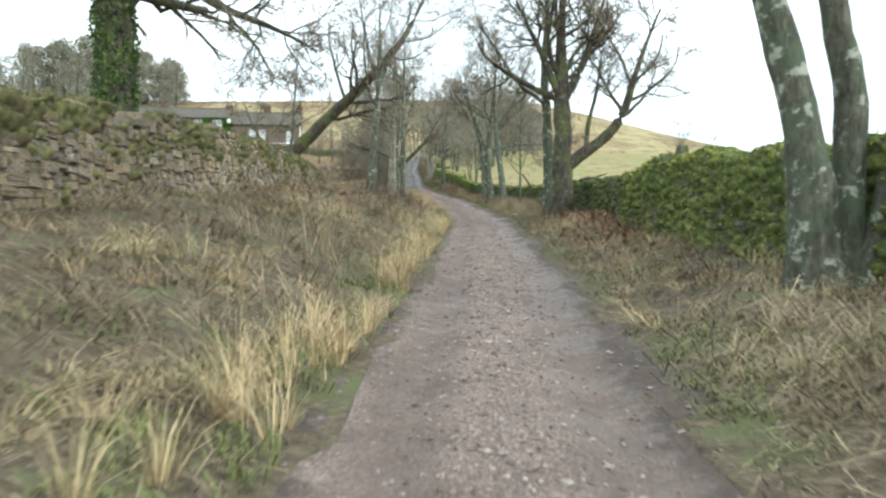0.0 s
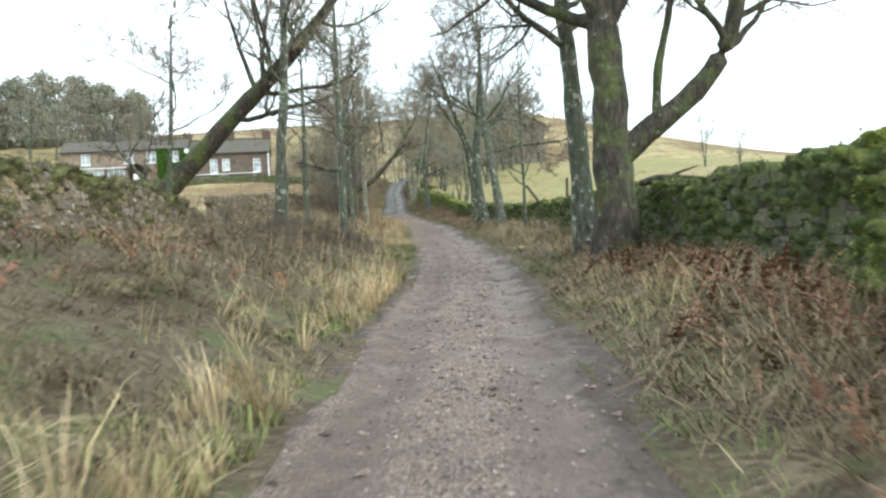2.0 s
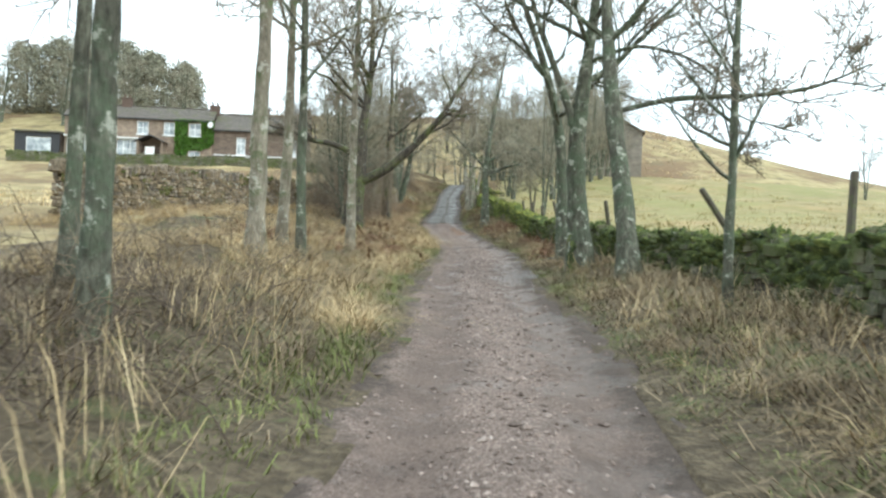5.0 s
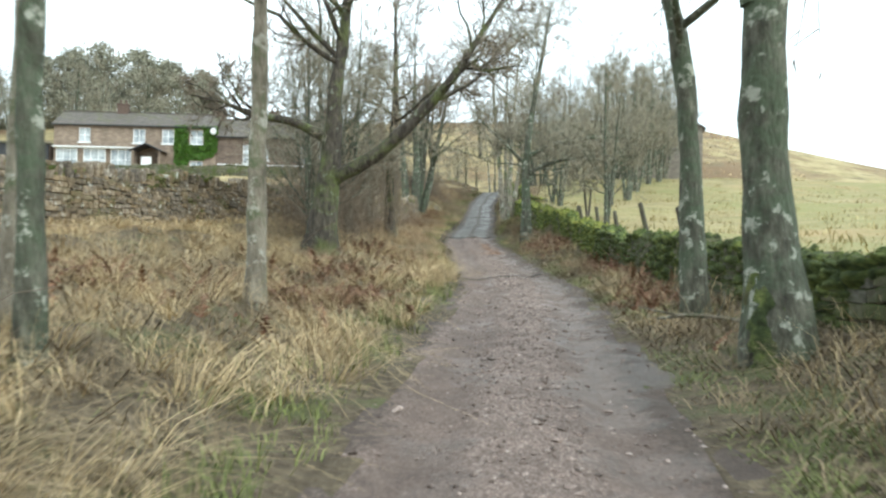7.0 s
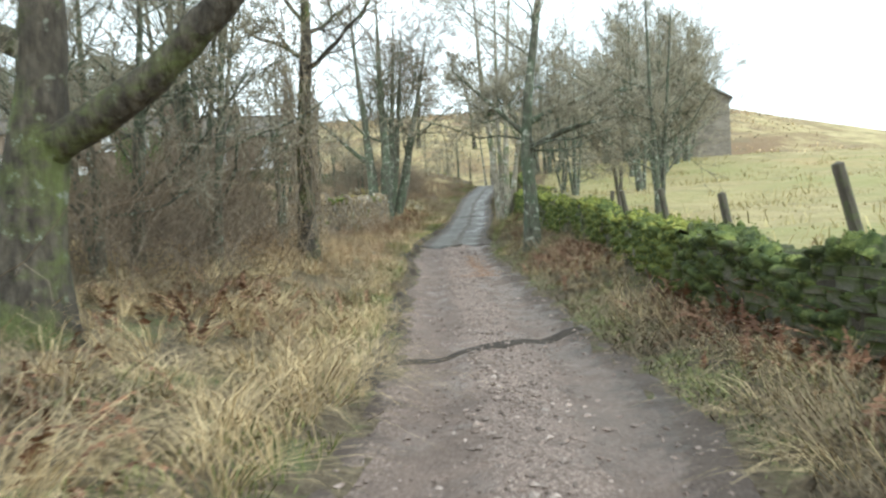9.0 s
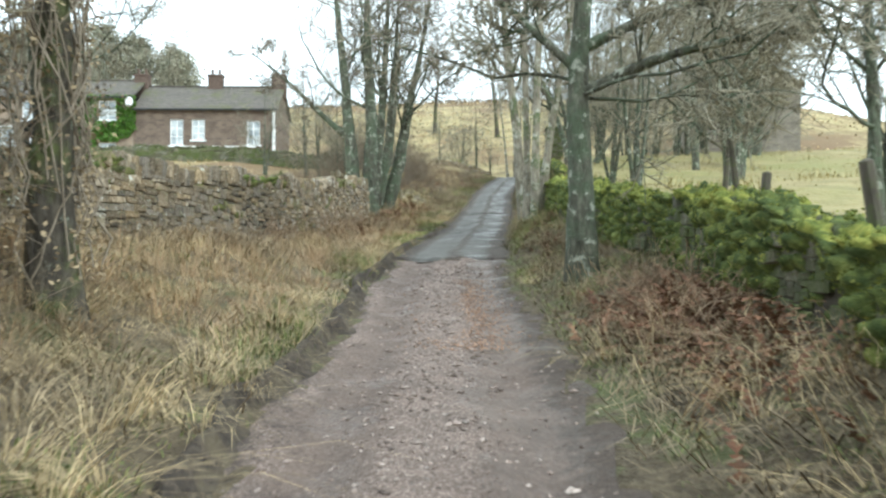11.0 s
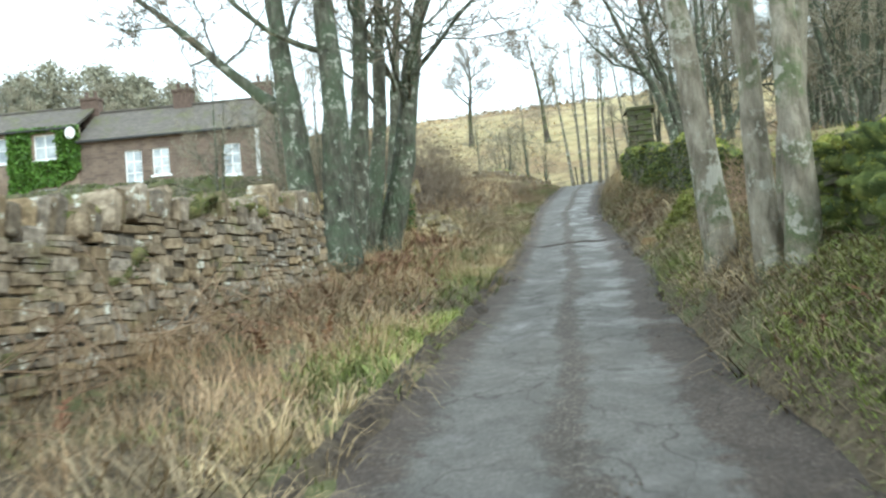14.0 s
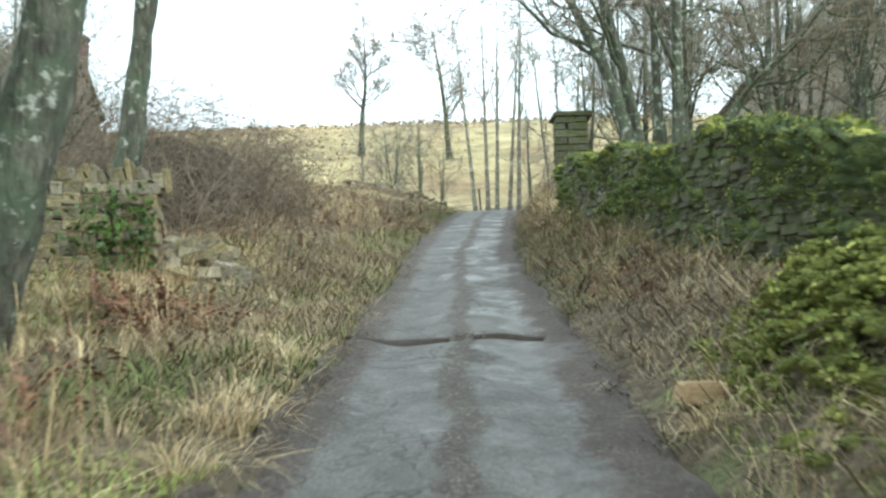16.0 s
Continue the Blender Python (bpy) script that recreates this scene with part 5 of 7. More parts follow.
M_LUSH = material("lush_grass", [(0.3, (0.13, 0.175, 0.035)), (0.5, (0.24, 0.285, 0.065)), (0.7, (0.38, 0.40, 0.12))], scale=0.9, bump=0, vary=0.4, island=True, rough=0.75)
M_FERN = material("dead_bracken", [(0.3, (0.085, 0.042, 0.026)), (0.5, (0.19, 0.095, 0.055)), (0.7, (0.28, 0.17, 0.104))], scale=1.5, bump=0, vary=0.4, island=True, rough=0.85)
# dead matter toned down to carry the shade deep in the bramble mound
M_LITTER_SHADE = material("litter_and_shade", [(0.3, (0.035, 0.026, 0.019)), (0.5, (0.085, 0.066, 0.047)), (0.7, (0.17, 0.135, 0.098))], scale=14, detail=12, bump=1.0, bump_scale=30, relief=0.12)
M_BRAMBLE = material("bramble_stems", [(0.3, (0.125, 0.096, 0.068)), (0.7, (0.27, 0.215, 0.155))], scale=2, bump=0, vary=0.3, island=True)
M_BROWN_STEM = material("brown_stems", [(0.3, (0.19, 0.125, 0.08)), (0.7, (0.4, 0.29, 0.19))], scale=2, bump=0, vary=0.3, island=True)
M_DARK_STEM = material("dark_bramble_stems", [(0.3, (0.08, 0.06, 0.045)), (0.7, (0.18, 0.14, 0.105))], scale=2, bump=0, vary=0.3, island=True)
M_IVY_WALL = material("wall_ivy", [(0.3, (0.05, 0.11, 0.015)), (0.7, (0.13, 0.24, 0.04))], scale=3, bump=0, vary=0.4, island=True, rough=0.5)
M_IVY = material("ivy_leaves", [(0.3, (0.03, 0.06, 0.012)), (0.7, (0.09, 0.15, 0.03))], scale=4, bump=0, vary=0.4, island=True, rough=0.5)


def verge_left(rng, n, d0, d1, y0=3, y1=120, power=1.0):
    y = rng.uniform(y0, y1, n)
    x = road_mid(y) - half_at(y) - d0 - rng.power(power, n) * (d1 - d0)
    return x, y


def verge_right(rng, n, d0, d1, y0=2, y1=118, power=1.0):
    y = rng.uniform(y0, y1, n)
    room = np.minimum(wall_right_x(y) - 0.3 - road_mid(y) - half_at(y), d1)
    x = road_mid(y) + half_at(y) + d0 + rng.power(power, n) * np.maximum(room - d0, 0.05)
    return x, y


def tufts(name, label, seed, xy, mat, per, radius, height, width, lean, droop=0.55, category="grass", wind=None, bare=None):
    rng = np.random.default_rng(seed)
    x, y = xy
    if bare is not None:
        keep = noise_field(np.stack([x * 1.1 + seed, y * 0.6, x * 0 + 2.7 * seed], 1)) + rng.normal(0, 0.18, len(x)) > bare
        x, y = x[keep], y[keep]
    patch = noise_field(np.stack([x * 0.9, y * 0.55, x * 0 + seed], 1))
    size = np.clip(1.0 + 0.8 * patch + rng.normal(0, 0.2, len(x)), 0.35, 1.9)
    k = len(x)
    bx = np.repeat(x, per) + rng.normal(0, radius, k * per)
    by = np.repeat(y, per) + rng.normal(0, radius, k * per)
    hg = np.repeat(size, per) * rng.uniform(height[0], height[1], k * per)
    ln = rng.uniform(lean[0], lean[1], k * per)
    base_turn = np.repeat(rng.uniform(0, 2 * np.pi, k) if wind is None else wind + rng.normal(0, 0.9, k), per) + rng.normal(0, 0.9, k * per)
    foot = np.stack([bx, by, land(bx, by) - 0.03], 1)
    keep = np.abs(bx - road_mid(np.minimum(by, 130))) > half_at(by) - 0.05
    foot, hg, ln, base_turn = foot[keep], hg[keep], ln[keep], base_turn[keep]
    wd = rng.uniform(width[0], width[1], len(foot))
    v, f = blades(rng, foot, hg, wd, ln, droop, base_turn)
    return tagged(new(name, mesh_of(name, v, f, mat)), label, category, kind="stuff")


def tussocks(name, label, seed, xy, mat, per, length, width, lean, radius=0.07, curl=0.62, sweep=0.5, bare=None):
    """Clumps of long blades that spring from one crown and arch over; sweep: how far a clump leans one way."""
    rng = np.random.default_rng(seed)
    x, y = xy
    if bare is not None:
        keep = noise_field(np.stack([x * 0.8 + seed, y * 0.5, x * 0 + 1.9 * seed], 1)) + rng.normal(0, 0.2, len(x)) > bare
        x, y = x[keep], y[keep]
    k = len(x)
    size = np.repeat(np.clip(rng.normal(1, 0.28, k), 0.5, 1.7), per)
    a = rng.uniform(0, 2 * np.pi, k * per)
    way = np.repeat(rng.uniform(0, 2 * np.pi, k), per)
    r = radius * size * np.sqrt(rng.uniform(0, 1, k * per))
    bx, by = np.repeat(x, per) + np.cos(a) * r, np.repeat(y, per) + np.sin(a) * r
    dx, dy = np.cos(a) + sweep * np.cos(way), np.sin(a) + sweep * np.sin(way)
    ok = np.abs(bx - road_mid(np.minimum(by, 130))) > half_at(by) + 0.02
    bx, by, dx, dy, size, a = bx[ok], by[ok], dx[ok], dy[ok], size[ok], a[ok]
    m = len(bx)
    ln = size * rng.uniform(length[0], length[1], m)
    le = rng.uniform(lean[0], lean[1], m)
    out = np.stack([dx * le, dy * le, np.zeros(m)], 1)
    side = np.stack([-np.sin(a), np.cos(a), np.zeros(m)], 1) * rng.uniform(width[0], width[1], m)[:, None]
    foot = np.stack([bx, by, land(bx, by) - 0.03], 1)
    rows = []
    for t, w in ((0, 1), (0.4, 0.9), (0.75, 0.65)):
        c = foot + out * (ln * t ** 1.5)[:, None] + np.array([0, 0, 1.0]) * (ln * (t - curl * le * t ** 2.3))[:, None]
        rows += [c - side * w, c + side * w]
    rows.append(foot + out * ln[:, None] + np.array([0, 0, 1.0]) * (ln * np.maximum(1 - 1.15 * curl * le, 0.02))[:, None])
    t = np.array([[0, 1, 3], [0, 3, 2], [2, 3, 5], [2, 5, 4], [4, 5, 6]])
    f = (t[None] + (np.arange(m) * 7)[:, None, None]).reshape(-1, 3)
    return tagged(new(name, mesh_of(name, np.stack(rows, 1).reshape(-1, 3), f, mat)), label, "grass", kind="stuff")


M_TAN = material("tan_stalks", [(0.3, (0.25, 0.155, 0.085)), (0.5, (0.42, 0.285, 0.165)), (0.7, (0.58, 0.43, 0.27))], scale=1.0, bump=0, vary=0.4, island=True, rough=0.8)
R = np.random.default_rng(33)
tussocks("tussock_grass", "drooping straw tussocks over the open bank", 301, verge_left(R, 700, 0.25, 5.6, 43, 71), M_STRAW, 54, (0.3, 0.68), (0.002, 0.004), (0.55, 1.45), 0.12, sweep=0.9, bare=-0.35)
tussocks("tussock_grass", "brown withered tussocks over the open bank", 302, verge_left(R, 420, 0.4, 5.6, 43, 78), M_DEAD, 46, (0.3, 0.65), (0.0022, 0.0045), (0.6, 1.5), 0.12, sweep=0.9, bare=-0.1)
tussocks("tussock_grass", "upright pale straw along the edge of the track", 303, verge_left(R, 190, 0.0, 0.65, 3, 31, 0.8), M_STRAW, 36, (0.3, 0.72), (0.002, 0.004), (0.15, 0.85), 0.07, bare=-0.45)
tussocks("tussock_grass", "scattered straw tussocks on the dark bank", 304, verge_left(R, 180, 0.8, 5.4, 3, 33), M_STRAW, 44, (0.25, 0.55), (0.002, 0.0042), (0.8, 1.6), 0.12, sweep=0.9, bare=-0.1)
tussocks("tussock_grass", "dark brown tussocks on the bank", 305, verge_left(R, 560, 0.6, 5.4, 3, 44), M_THATCH, 44, (0.22, 0.5), (0.0025, 0.005), (0.8, 1.7), 0.13, sweep=0.9)
tussocks("tussock_grass", "straw tussocks on the level ground below the wall", 311, (R.uniform(-9.6, -6.0, 420) - 1.2 * smooth01((62 - (yy := R.uniform(52, 75, 420))) / 8) + 1.6 * smooth01((yy - 66) / 7), yy), M_STRAW, 46, (0.22, 0.5), (0.0022, 0.0045), (0.6, 1.5), 0.13, sweep=0.9)
tussocks("tan_stalks", "tall tan stalks standing before the long wall", 306, verge_left(R, 950, 0.5, 4.8, 70, 96), M_TAN, 28, (0.26, 0.58), (0.0016, 0.0032), (0.2, 1.1), 0.2, bare=-0.35)
tussocks("tussock_grass", "pale straw arching over the lane edge", 307, verge_left(R, 230, 0.0, 0.7, 62, 100), M_STRAW, 40, (0.22, 0.5), (0.0018, 0.0038), (0.5, 1.4), 0.11, bare=-0.3)
tussocks("tussock_grass", "tawny tussocks beside the tarmac", 308, verge_left(R, 460, 0.4, 5.0, 94, 119), M_STRAW, 36, (0.2, 0.45), (0.002, 0.004), (0.6, 1.5), 0.12, sweep=0.8, bare=-0.1)
tussocks("tussock_grass", "brown tussocks under the walls", 309, verge_right(R, 360, 0.5, 3.6, 4, 84), M_DEAD, 38, (0.18, 0.42), (0.002, 0.004), (0.7, 1.6), 0.12, sweep=0.9, bare=-0.2)
tussocks("tussock_grass", "pale straw tussocks on the right-hand verge", 310, verge_right(R, 460, 0.2, 3.2, 4, 96), M_STRAW, 36, (0.18, 0.42), (0.002, 0.004), (0.7, 1.5), 0.11, sweep=0.9, bare=-0.1)
tussocks("tussock_grass", "low tawny grass below the long wall", 312, verge_left(R, 460, 0.4, 5.4, 70, 80), M_STRAW, 34, (0.14, 0.32), (0.002, 0.004), (0.8, 1.7), 0.14, sweep=0.8, bare=-0.3)
tussocks("tussock_grass", "pale grass flopping under the high wall", 313, verge_right(R, 170, 0.2, 1.6, 96, 116), M_STRAW, 34, (0.14, 0.34), (0.0018, 0.0036), (0.6, 1.5), 0.11, sweep=0.8, bare=-0.3)
R = np.random.default_rng(3)
yw = R.uniform(76, 94, 420)
tufts("foot_grass", "tall brown grass overgrowing the foot of the wall", 107, (-6.55 + np.abs(R.normal(0, 0.35, 420)), yw), M_DEAD, 22, 0.13, (0.15, 0.38), (0.002, 0.004), (0.6, 1.6), bare=0.15)
tufts("foot_grass", "pale seed stalks in front of the wall", 112, (-6.3 + np.abs(R.normal(0, 0.6, 320)), R.uniform(74, 93, 320)), M_STRAW, 18, 0.15, (0.18, 0.45), (0.002, 0.004), (0.5, 1.5), bare=0.0)
tufts("withered_grass", "matted brown withered grass on the bank", 82, verge_left(R, 1500, 0.5, 5.6), M_DEAD, 34, 0.17, (0.12, 0.42), (0.0018, 0.0045), (0.9, 1.9), bare=-0.25)
tufts("green_grass", "short green grass along the edge of the lane", 84, verge_left(R, 1400, 0.0, 0.9), M_GREEN, 18, 0.10, (0.08, 0.24), (0.004, 0.008), (0.2, 0.9))
tufts("green_grass", "patches of green grass on the bank", 85, verge_left(R, 1300, 0.8, 5.4), M_GREEN, 20, 0.18, (0.08, 0.24), (0.003, 0.006), (0.7, 1.7), bare=0.05)
tufts("verge_grass", "withered grass under the wall", 86, verge_right(R, 1200, 0.25, 4.0), M_DEAD, 30, 0.13, (0.10, 0.30), (0.002, 0.005), (0.7, 1.7), bare=-0.2)
tufts("verge_grass", "green grass and weeds beside the lane", 87, verge_right(R, 1500, 0.1, 2.5, power=0.8), M_GREEN, 24, 0.13, (0.06, 0.2), (0.003, 0.006), (0.7, 1.7), bare=-0.1)
tufts("verge_grass", "pale dead stalks beside the lane", 88, verge_right(R, 420, 0.4, 3.5), M_STRAW, 12, 0.10, (0.25, 0.6), (0.0018, 0.0035), (0.4, 1.3))
tufts("dead_leaf_mat", "flattened mat of dead grass covering the bank", 101, verge_left(R, 1700, 0.1, 5.6), M_THATCH, 15, 0.22, (0.08, 0.26), (0.004, 0.009), (1.0, 2.2), 0.42)
tufts("dead_leaf_mat", "flattened mat of dead grass and leaves under the wall", 102, verge_right(R, 1500, 0.05, 4.0), M_THATCH, 14, 0.2, (0.07, 0.22), (0.004, 0.009), (1.0, 2.2), 0.42)
tufts("tall_stalks", "tall brown dead stalks in front of the mossy wall", 103, verge_right(R, 380, 0.9, 4.0, 16, 50), M_DEAD, 18, 0.13, (0.2, 0.5), (0.002, 0.004), (0.6, 1.6))
tufts("tall_stalks", "tall pale stalks standing on the bank", 104, verge_left(R, 200, 0.4, 3.0, 8, 48), M_STRAW, 7, 0.12, (0.45, 0.95), (0.002, 0.004), (0.2, 0.9))
tufts("green_grass", "bright green grass strip beside the tarmac", 105, verge_left(R, 300, 0.05, 1.0, 87, 95.5), M_LUSH, 22, 0.13, (0.06, 0.16), (0.003, 0.007), (0.6, 1.5), bare=-0.4)
tufts("green_grass", "bright green grass strip beside the tarmac", 106, verge_right(R, 1100, 0.1, 2.0, 80, 96), M_LUSH, 24, 0.13, (0.03, 0.10), (0.003, 0.007), (0.7, 1.8), bare=-0.45)
tufts("verge_grass", "brown grass and leaf litter under the high wall", 109, verge_right(R, 600, 0.12, 2.3, 86, 113), M_DEAD, 28, 0.15, (0.06, 0.2), (0.002, 0.005), (0.6, 1.6))
tufts("verge_grass", "green weeds under the high wall", 110, verge_right(R, 220, 0.12, 2.3, 86, 113), M_LUSH, 22, 0.14, (0.07, 0.2), (0.003, 0.006), (0.6, 1.6), bare=-0.1)
tufts("green_grass", "green weeds before the broken wall", 111, (R.uniform(-8.4, -5.9, 500), R.uniform(94, 106, 500)), M_GREEN, 22, 0.15, (0.08, 0.26), (0.003, 0.007), (0.6, 1.5), bare=-0.2)
tufts("verge_grass", "short worn grass at the edge of the track", 114, verge_right(R, 1500, 0.0, 1.3, 2, 86), M_GREEN, 20, 0.12, (0.04, 0.13), (0.003, 0.006), (0.6, 1.6), bare=-0.35)
tufts("dead_leaf_mat", "fallen leaves and dead grass at the edge of the track", 115, verge_right(R, 1100, 0.0, 1.6, 2, 86), M_THATCH, 18, 0.14, (0.04, 0.16), (0.004, 0.009), (1.0, 2.2), 0.42)
tufts("tall_stalks", "tall pale dead stalks beside the tarmac", 116, verge_left(R, 140, 0.8, 3.4, 93, 112), M_STRAW, 7, 0.16, (0.35, 0.8), (0.002, 0.004), (0.1, 0.6))
tufts("green_grass", "green grass mixed with dead blades beside the tarmac", 117, verge_left(R, 420, 0.05, 1.2, 97, 118), M_GREEN, 24, 0.14, (0.08, 0.25), (0.003, 0.006), (0.6, 1.6), bare=-0.2)
tufts("withered_grass", "dead grass mixed with green beside the tarmac", 118, verge_left(R, 700, 0.05, 1.6, 96, 118), M_DEAD, 26, 0.14, (0.1, 0.34), (0.002, 0.005), (0.6, 1.6))
xf = R.uniform(-1, 1, 1900)
yf = R.uniform(14, 118, 1900)
tufts("pasture_grass", "tawny pasture grass beyond the right-hand wall", 89, (wall_right_x(yf) + 0.6 + np.abs(xf) ** 1.5 * 26, yf), M_MEADOW, 11, 0.25, (0.1, 0.3), (0.008, 0.016), (0.3, 1.0))
yf = R.uniform(38, 116, 1900)
tufts("pasture_grass", "tawny rough grass below the houses", 90, (-7.2 - np.abs(R.uniform(-1, 1, 1900)) ** 1.4 * 24 - 3.0 * smooth01((62 - yf) / 8), yf), M_STRAW, 11, 0.25, (0.12, 0.4), (0.008, 0.016), (0.3, 1.0))


def bracken(name, label, seed, spots, per, height, mat=None):
    """Dead fronds: a bent stalk with drooping leaflets."""
    rng = np.random.default_rng(seed)
    vs, fs, b = [], [], 0
    x = np.repeat([s[0] for s in spots], per) + rng.normal(0, 1, len(spots) * per) * np.repeat([s[2] for s in spots], per)
    y = np.repeat([s[1] for s in spots], per) + rng.normal(0, 1, len(spots) * per) * np.repeat([s[3] for s in spots], per)
    keep = np.abs(x - road_mid(y)) > half_at(y) + 0.12
    x, y = x[keep], y[keep]
    k = len(x)
    z = land(x, y) - 0.03
    a = rng.uniform(0, 2 * np.pi, k)
    ln = rng.uniform(height[0], height[1], k)
    out = np.stack([np.cos(a), np.sin(a), np.zeros(k)], 1)
    side = np.stack([-np.sin(a), np.cos(a), np.zeros(k)], 1)
    bend = rng.uniform(0.5, 1.15, k)
    n = 12
    pts = []
    for i in range(n):
        t = i / (n - 1)
        pts.append(np.stack([x, y, z], 1) + out * (ln * t * bend * (0.35 + 0.65 * t))[:, None] + np.array([0, 0, 1.0]) * (ln * (t - 0.75 * bend * t * t))[:, None])
    for i in range(1, n):
        p, q = pts[i - 1], pts[i]
        w = (ln * 0.135 * (1.05 - i / n) * rng.uniform(0.6, 1.3, k))[:, None]
        down = np.array([0, 0, 1.0]) * (w * rng.uniform(-0.9, 0.4, (k, 1)))
        mid = (p + q) / 2
        for sgn in (-1, 1):
            tri = np.stack([p, q, mid + side * w * sgn + (q - p) * 0.6 + down], 1)
            vs.append(tri.reshape(-1, 3))
            fs.append(np.arange(k * 3).reshape(-1, 3) + b)
            b += k * 3
    return tagged(new(name, mesh_of(name, np.concatenate(vs), np.concatenate(fs), mat or M_FERN)), label, "bracken", kind="stuff")


bracken("dead_bracken", "rust-brown dead bracken below the mossy wall", 91, [(4.6, 23, .4, 2.2), (4.5, 27, .4, 1.5), (4.2, 20, .5, 1.5), (2.9, 62, .25, 2.5), (2.4, 67, .25, 2.0), (1.1, 73.5, .4, 1.0), (0.9, 75.2, .4, .7)], 150, (0.35, 0.8))
bracken("dead_bracken", "rust-brown dead bracken among the dry grass", 92, [(-3.6, 26, 1.0, 3.0), (-2.6, 56, .7, 1.5), (-3.2, 60, .7, 1.2), (-4.8, 53, .6, 1.0), (-3.6, 65.5, .7, 1.3), (-6.3, 90.5, .4, 1.6), (-6.8, 95.0, .5, 1.0), (-7.1, 99.2, .4, .35), (-8.6, 108.5, .7, 2.0), (-7.2, 113, .8, 3.0)], 110, (0.35, 0.8))
bracken("dead_bracken", "low rust-brown bracken on the green verge", 98, [(-0.6, 83.3, .3, .6), (-0.95, 86.1, .25, .5), (-2.1, 100.2, .22, 1.0), (-2.5, 103.8, .18, 1.4)], 60, (0.2, 0.45))
bracken("dead_bracken", "clumps of rusty dead bracken among straw", 99, [(-2.75, 55.39, .22, .3), (-1.94, 57.13, .2, .3), (-2.22, 56.4, .2, .25), (2.73, 57.52, .25, .5)], 90, (0.3, 0.65))
bracken("fern_clump", "green ferns by the broken wall", 93, [(-1.35, 95.0, .2, .5), (-1.1, 93.2, .15, .4), (-8.6, 100.5, .3, .6), (-1.5, 96.4, .12, .4)], 26, (0.25, 0.5), M_GREEN)


def thicket(name, label, seed, spots, per, length, arch, mat):
    """Tangled arching stems. spots: x, y, spread x, spread y, lift."""
    rng = np.random.default_rng(seed)
    s = np.repeat(np.array(spots, float), per, axis=0)
    k = len(s)
    x, y = s[:, 0] + rng.normal(0, 1, k) * s[:, 2], s[:, 1] + rng.normal(0, 1, k) * s[:, 3]
    rad = np.clip(1 - ((x - s[:, 0]) / (2.2 * s[:, 2])) ** 2 - ((y - s[:, 1]) / (2.2 * s[:, 3])) ** 2, 0, 1)
    p0 = np.stack([x, y, land(x, y) + s[:, 4] * rad * rng.uniform(0, 1, k)], 1)
    a = rng.uniform(0, 2 * np.pi, k)
    d = np.stack([np.cos(a) * 0.6, np.sin(a) * 0.6, rng.uniform(0.2, 1.1, k)], 1)
    ln = rng.uniform(length[0], length[1], k)
    pts = np.zeros((k, 6, 3))
    pts[:, 0] = p0
    for i in range(1, 6):
        d = d + rng.normal(0, 0.22, d.shape) - np.array([0, 0, arch])
        d /= np.linalg.norm(d, axis=1, keepdims=True)
        pts[:, i] = pts[:, i - 1] + d * (ln / 5)[:, None]
    clear = (np.abs(pts[..., 0] - road_mid(pts[..., 1])) > half_at(pts[..., 1]) + 0.25).all(1)
    pts, k = pts[clear], int(clear.sum())
    r = rng.uniform(0.004, 0.010, k)[:, None] * np.linspace(1, 0.4, 6)[None]
    L2 = sprout(rng, pts, r, 3, 0.45, 3, 0.7, (30, 80), 0.0, 0.3, (0.2, 1), 0.003)
    v, f = tubes([(pts, r, 3), (*L2, 3)])
    return tagged(new(name, mesh_of(name, v, f, mat)), label, "brambles", kind="stuff")


thicket("bramble_mound", "grey-brown heap of tangled brambles and dead stems", 94, [(-10.9, 107.2, .75, 1.0, 3.5), (-9.9, 107.6, .7, 1.1, 3.1), (-9.1, 108.6, .5, 1.2, 2.0), (-11.9, 107.0, .8, .9, 3.0)], 620, (0.6, 1.9), 0.26, M_BRAMBLE)
thicket("brambles", "low leafless brambles along the bank", 95, [(-7.3, 104.5, .6, 2.0, .7), (-6.9, 111, .6, 3.0, .6), (-3.0, 44, .8, 3, .6), (-3.5, 38, .9, 2.0, .6), (-4.6, 30, .7, 4.0, .6), (0.1, 103, .3, 4, .5), (-1.9, 113, .4, 3, .6)], 150, (0.4, 1.2), 0.12, M_BRAMBLE)
thicket("brambles", "brown twiggy growth climbing the long wall", 196, [(-6.45, 85.0, .22, 1.6, .75), (-6.4, 88.0, .22, 1.2, .7), (-6.5, 82.2, .18, .8, .4)], 60, (0.35, 0.9), 0.06, M_BROWN_STEM)
thicket("brambles", "brown brush lying against the mossy wall", 197, [(0.9, 74.0, .35, .9, .25), (0.75, 76.2, .25, .6, .2), (-0.6, 91.5, .3, 1.2, .7), (-0.7, 94.0, .3, .8, .6)], 110, (0.35, 0.9), 0.12, M_BROWN_STEM)
thicket("brambles", "dark bramble tangle under the roadside ashes", 195, [(-3.0, 33.5, .9, 1.6, .3), (-3.4, 37.0, .9, 1.6, .3), (-4.2, 40.5, .9, 1.4, .35), (-2.4, 29.5, .7, 1.6, .25), (-1.9, 36, .5, 1.8, .2), (-1.7, 40.5, .5, 1.6, .2)], 170, (0.4, 1.1), 0.12, M_DARK_STEM)
thicket("thicket", "dense leafless thicket of thin upright stems", 96, [(-5.2, 66, .6, 1.4, 1.6), (-5.6, 69, .6, 1.4, 2.0), (-5.9, 71, .5, .9, 1.8)], 330, (0.9, 2.4), -0.04, M_BRAMBLE)
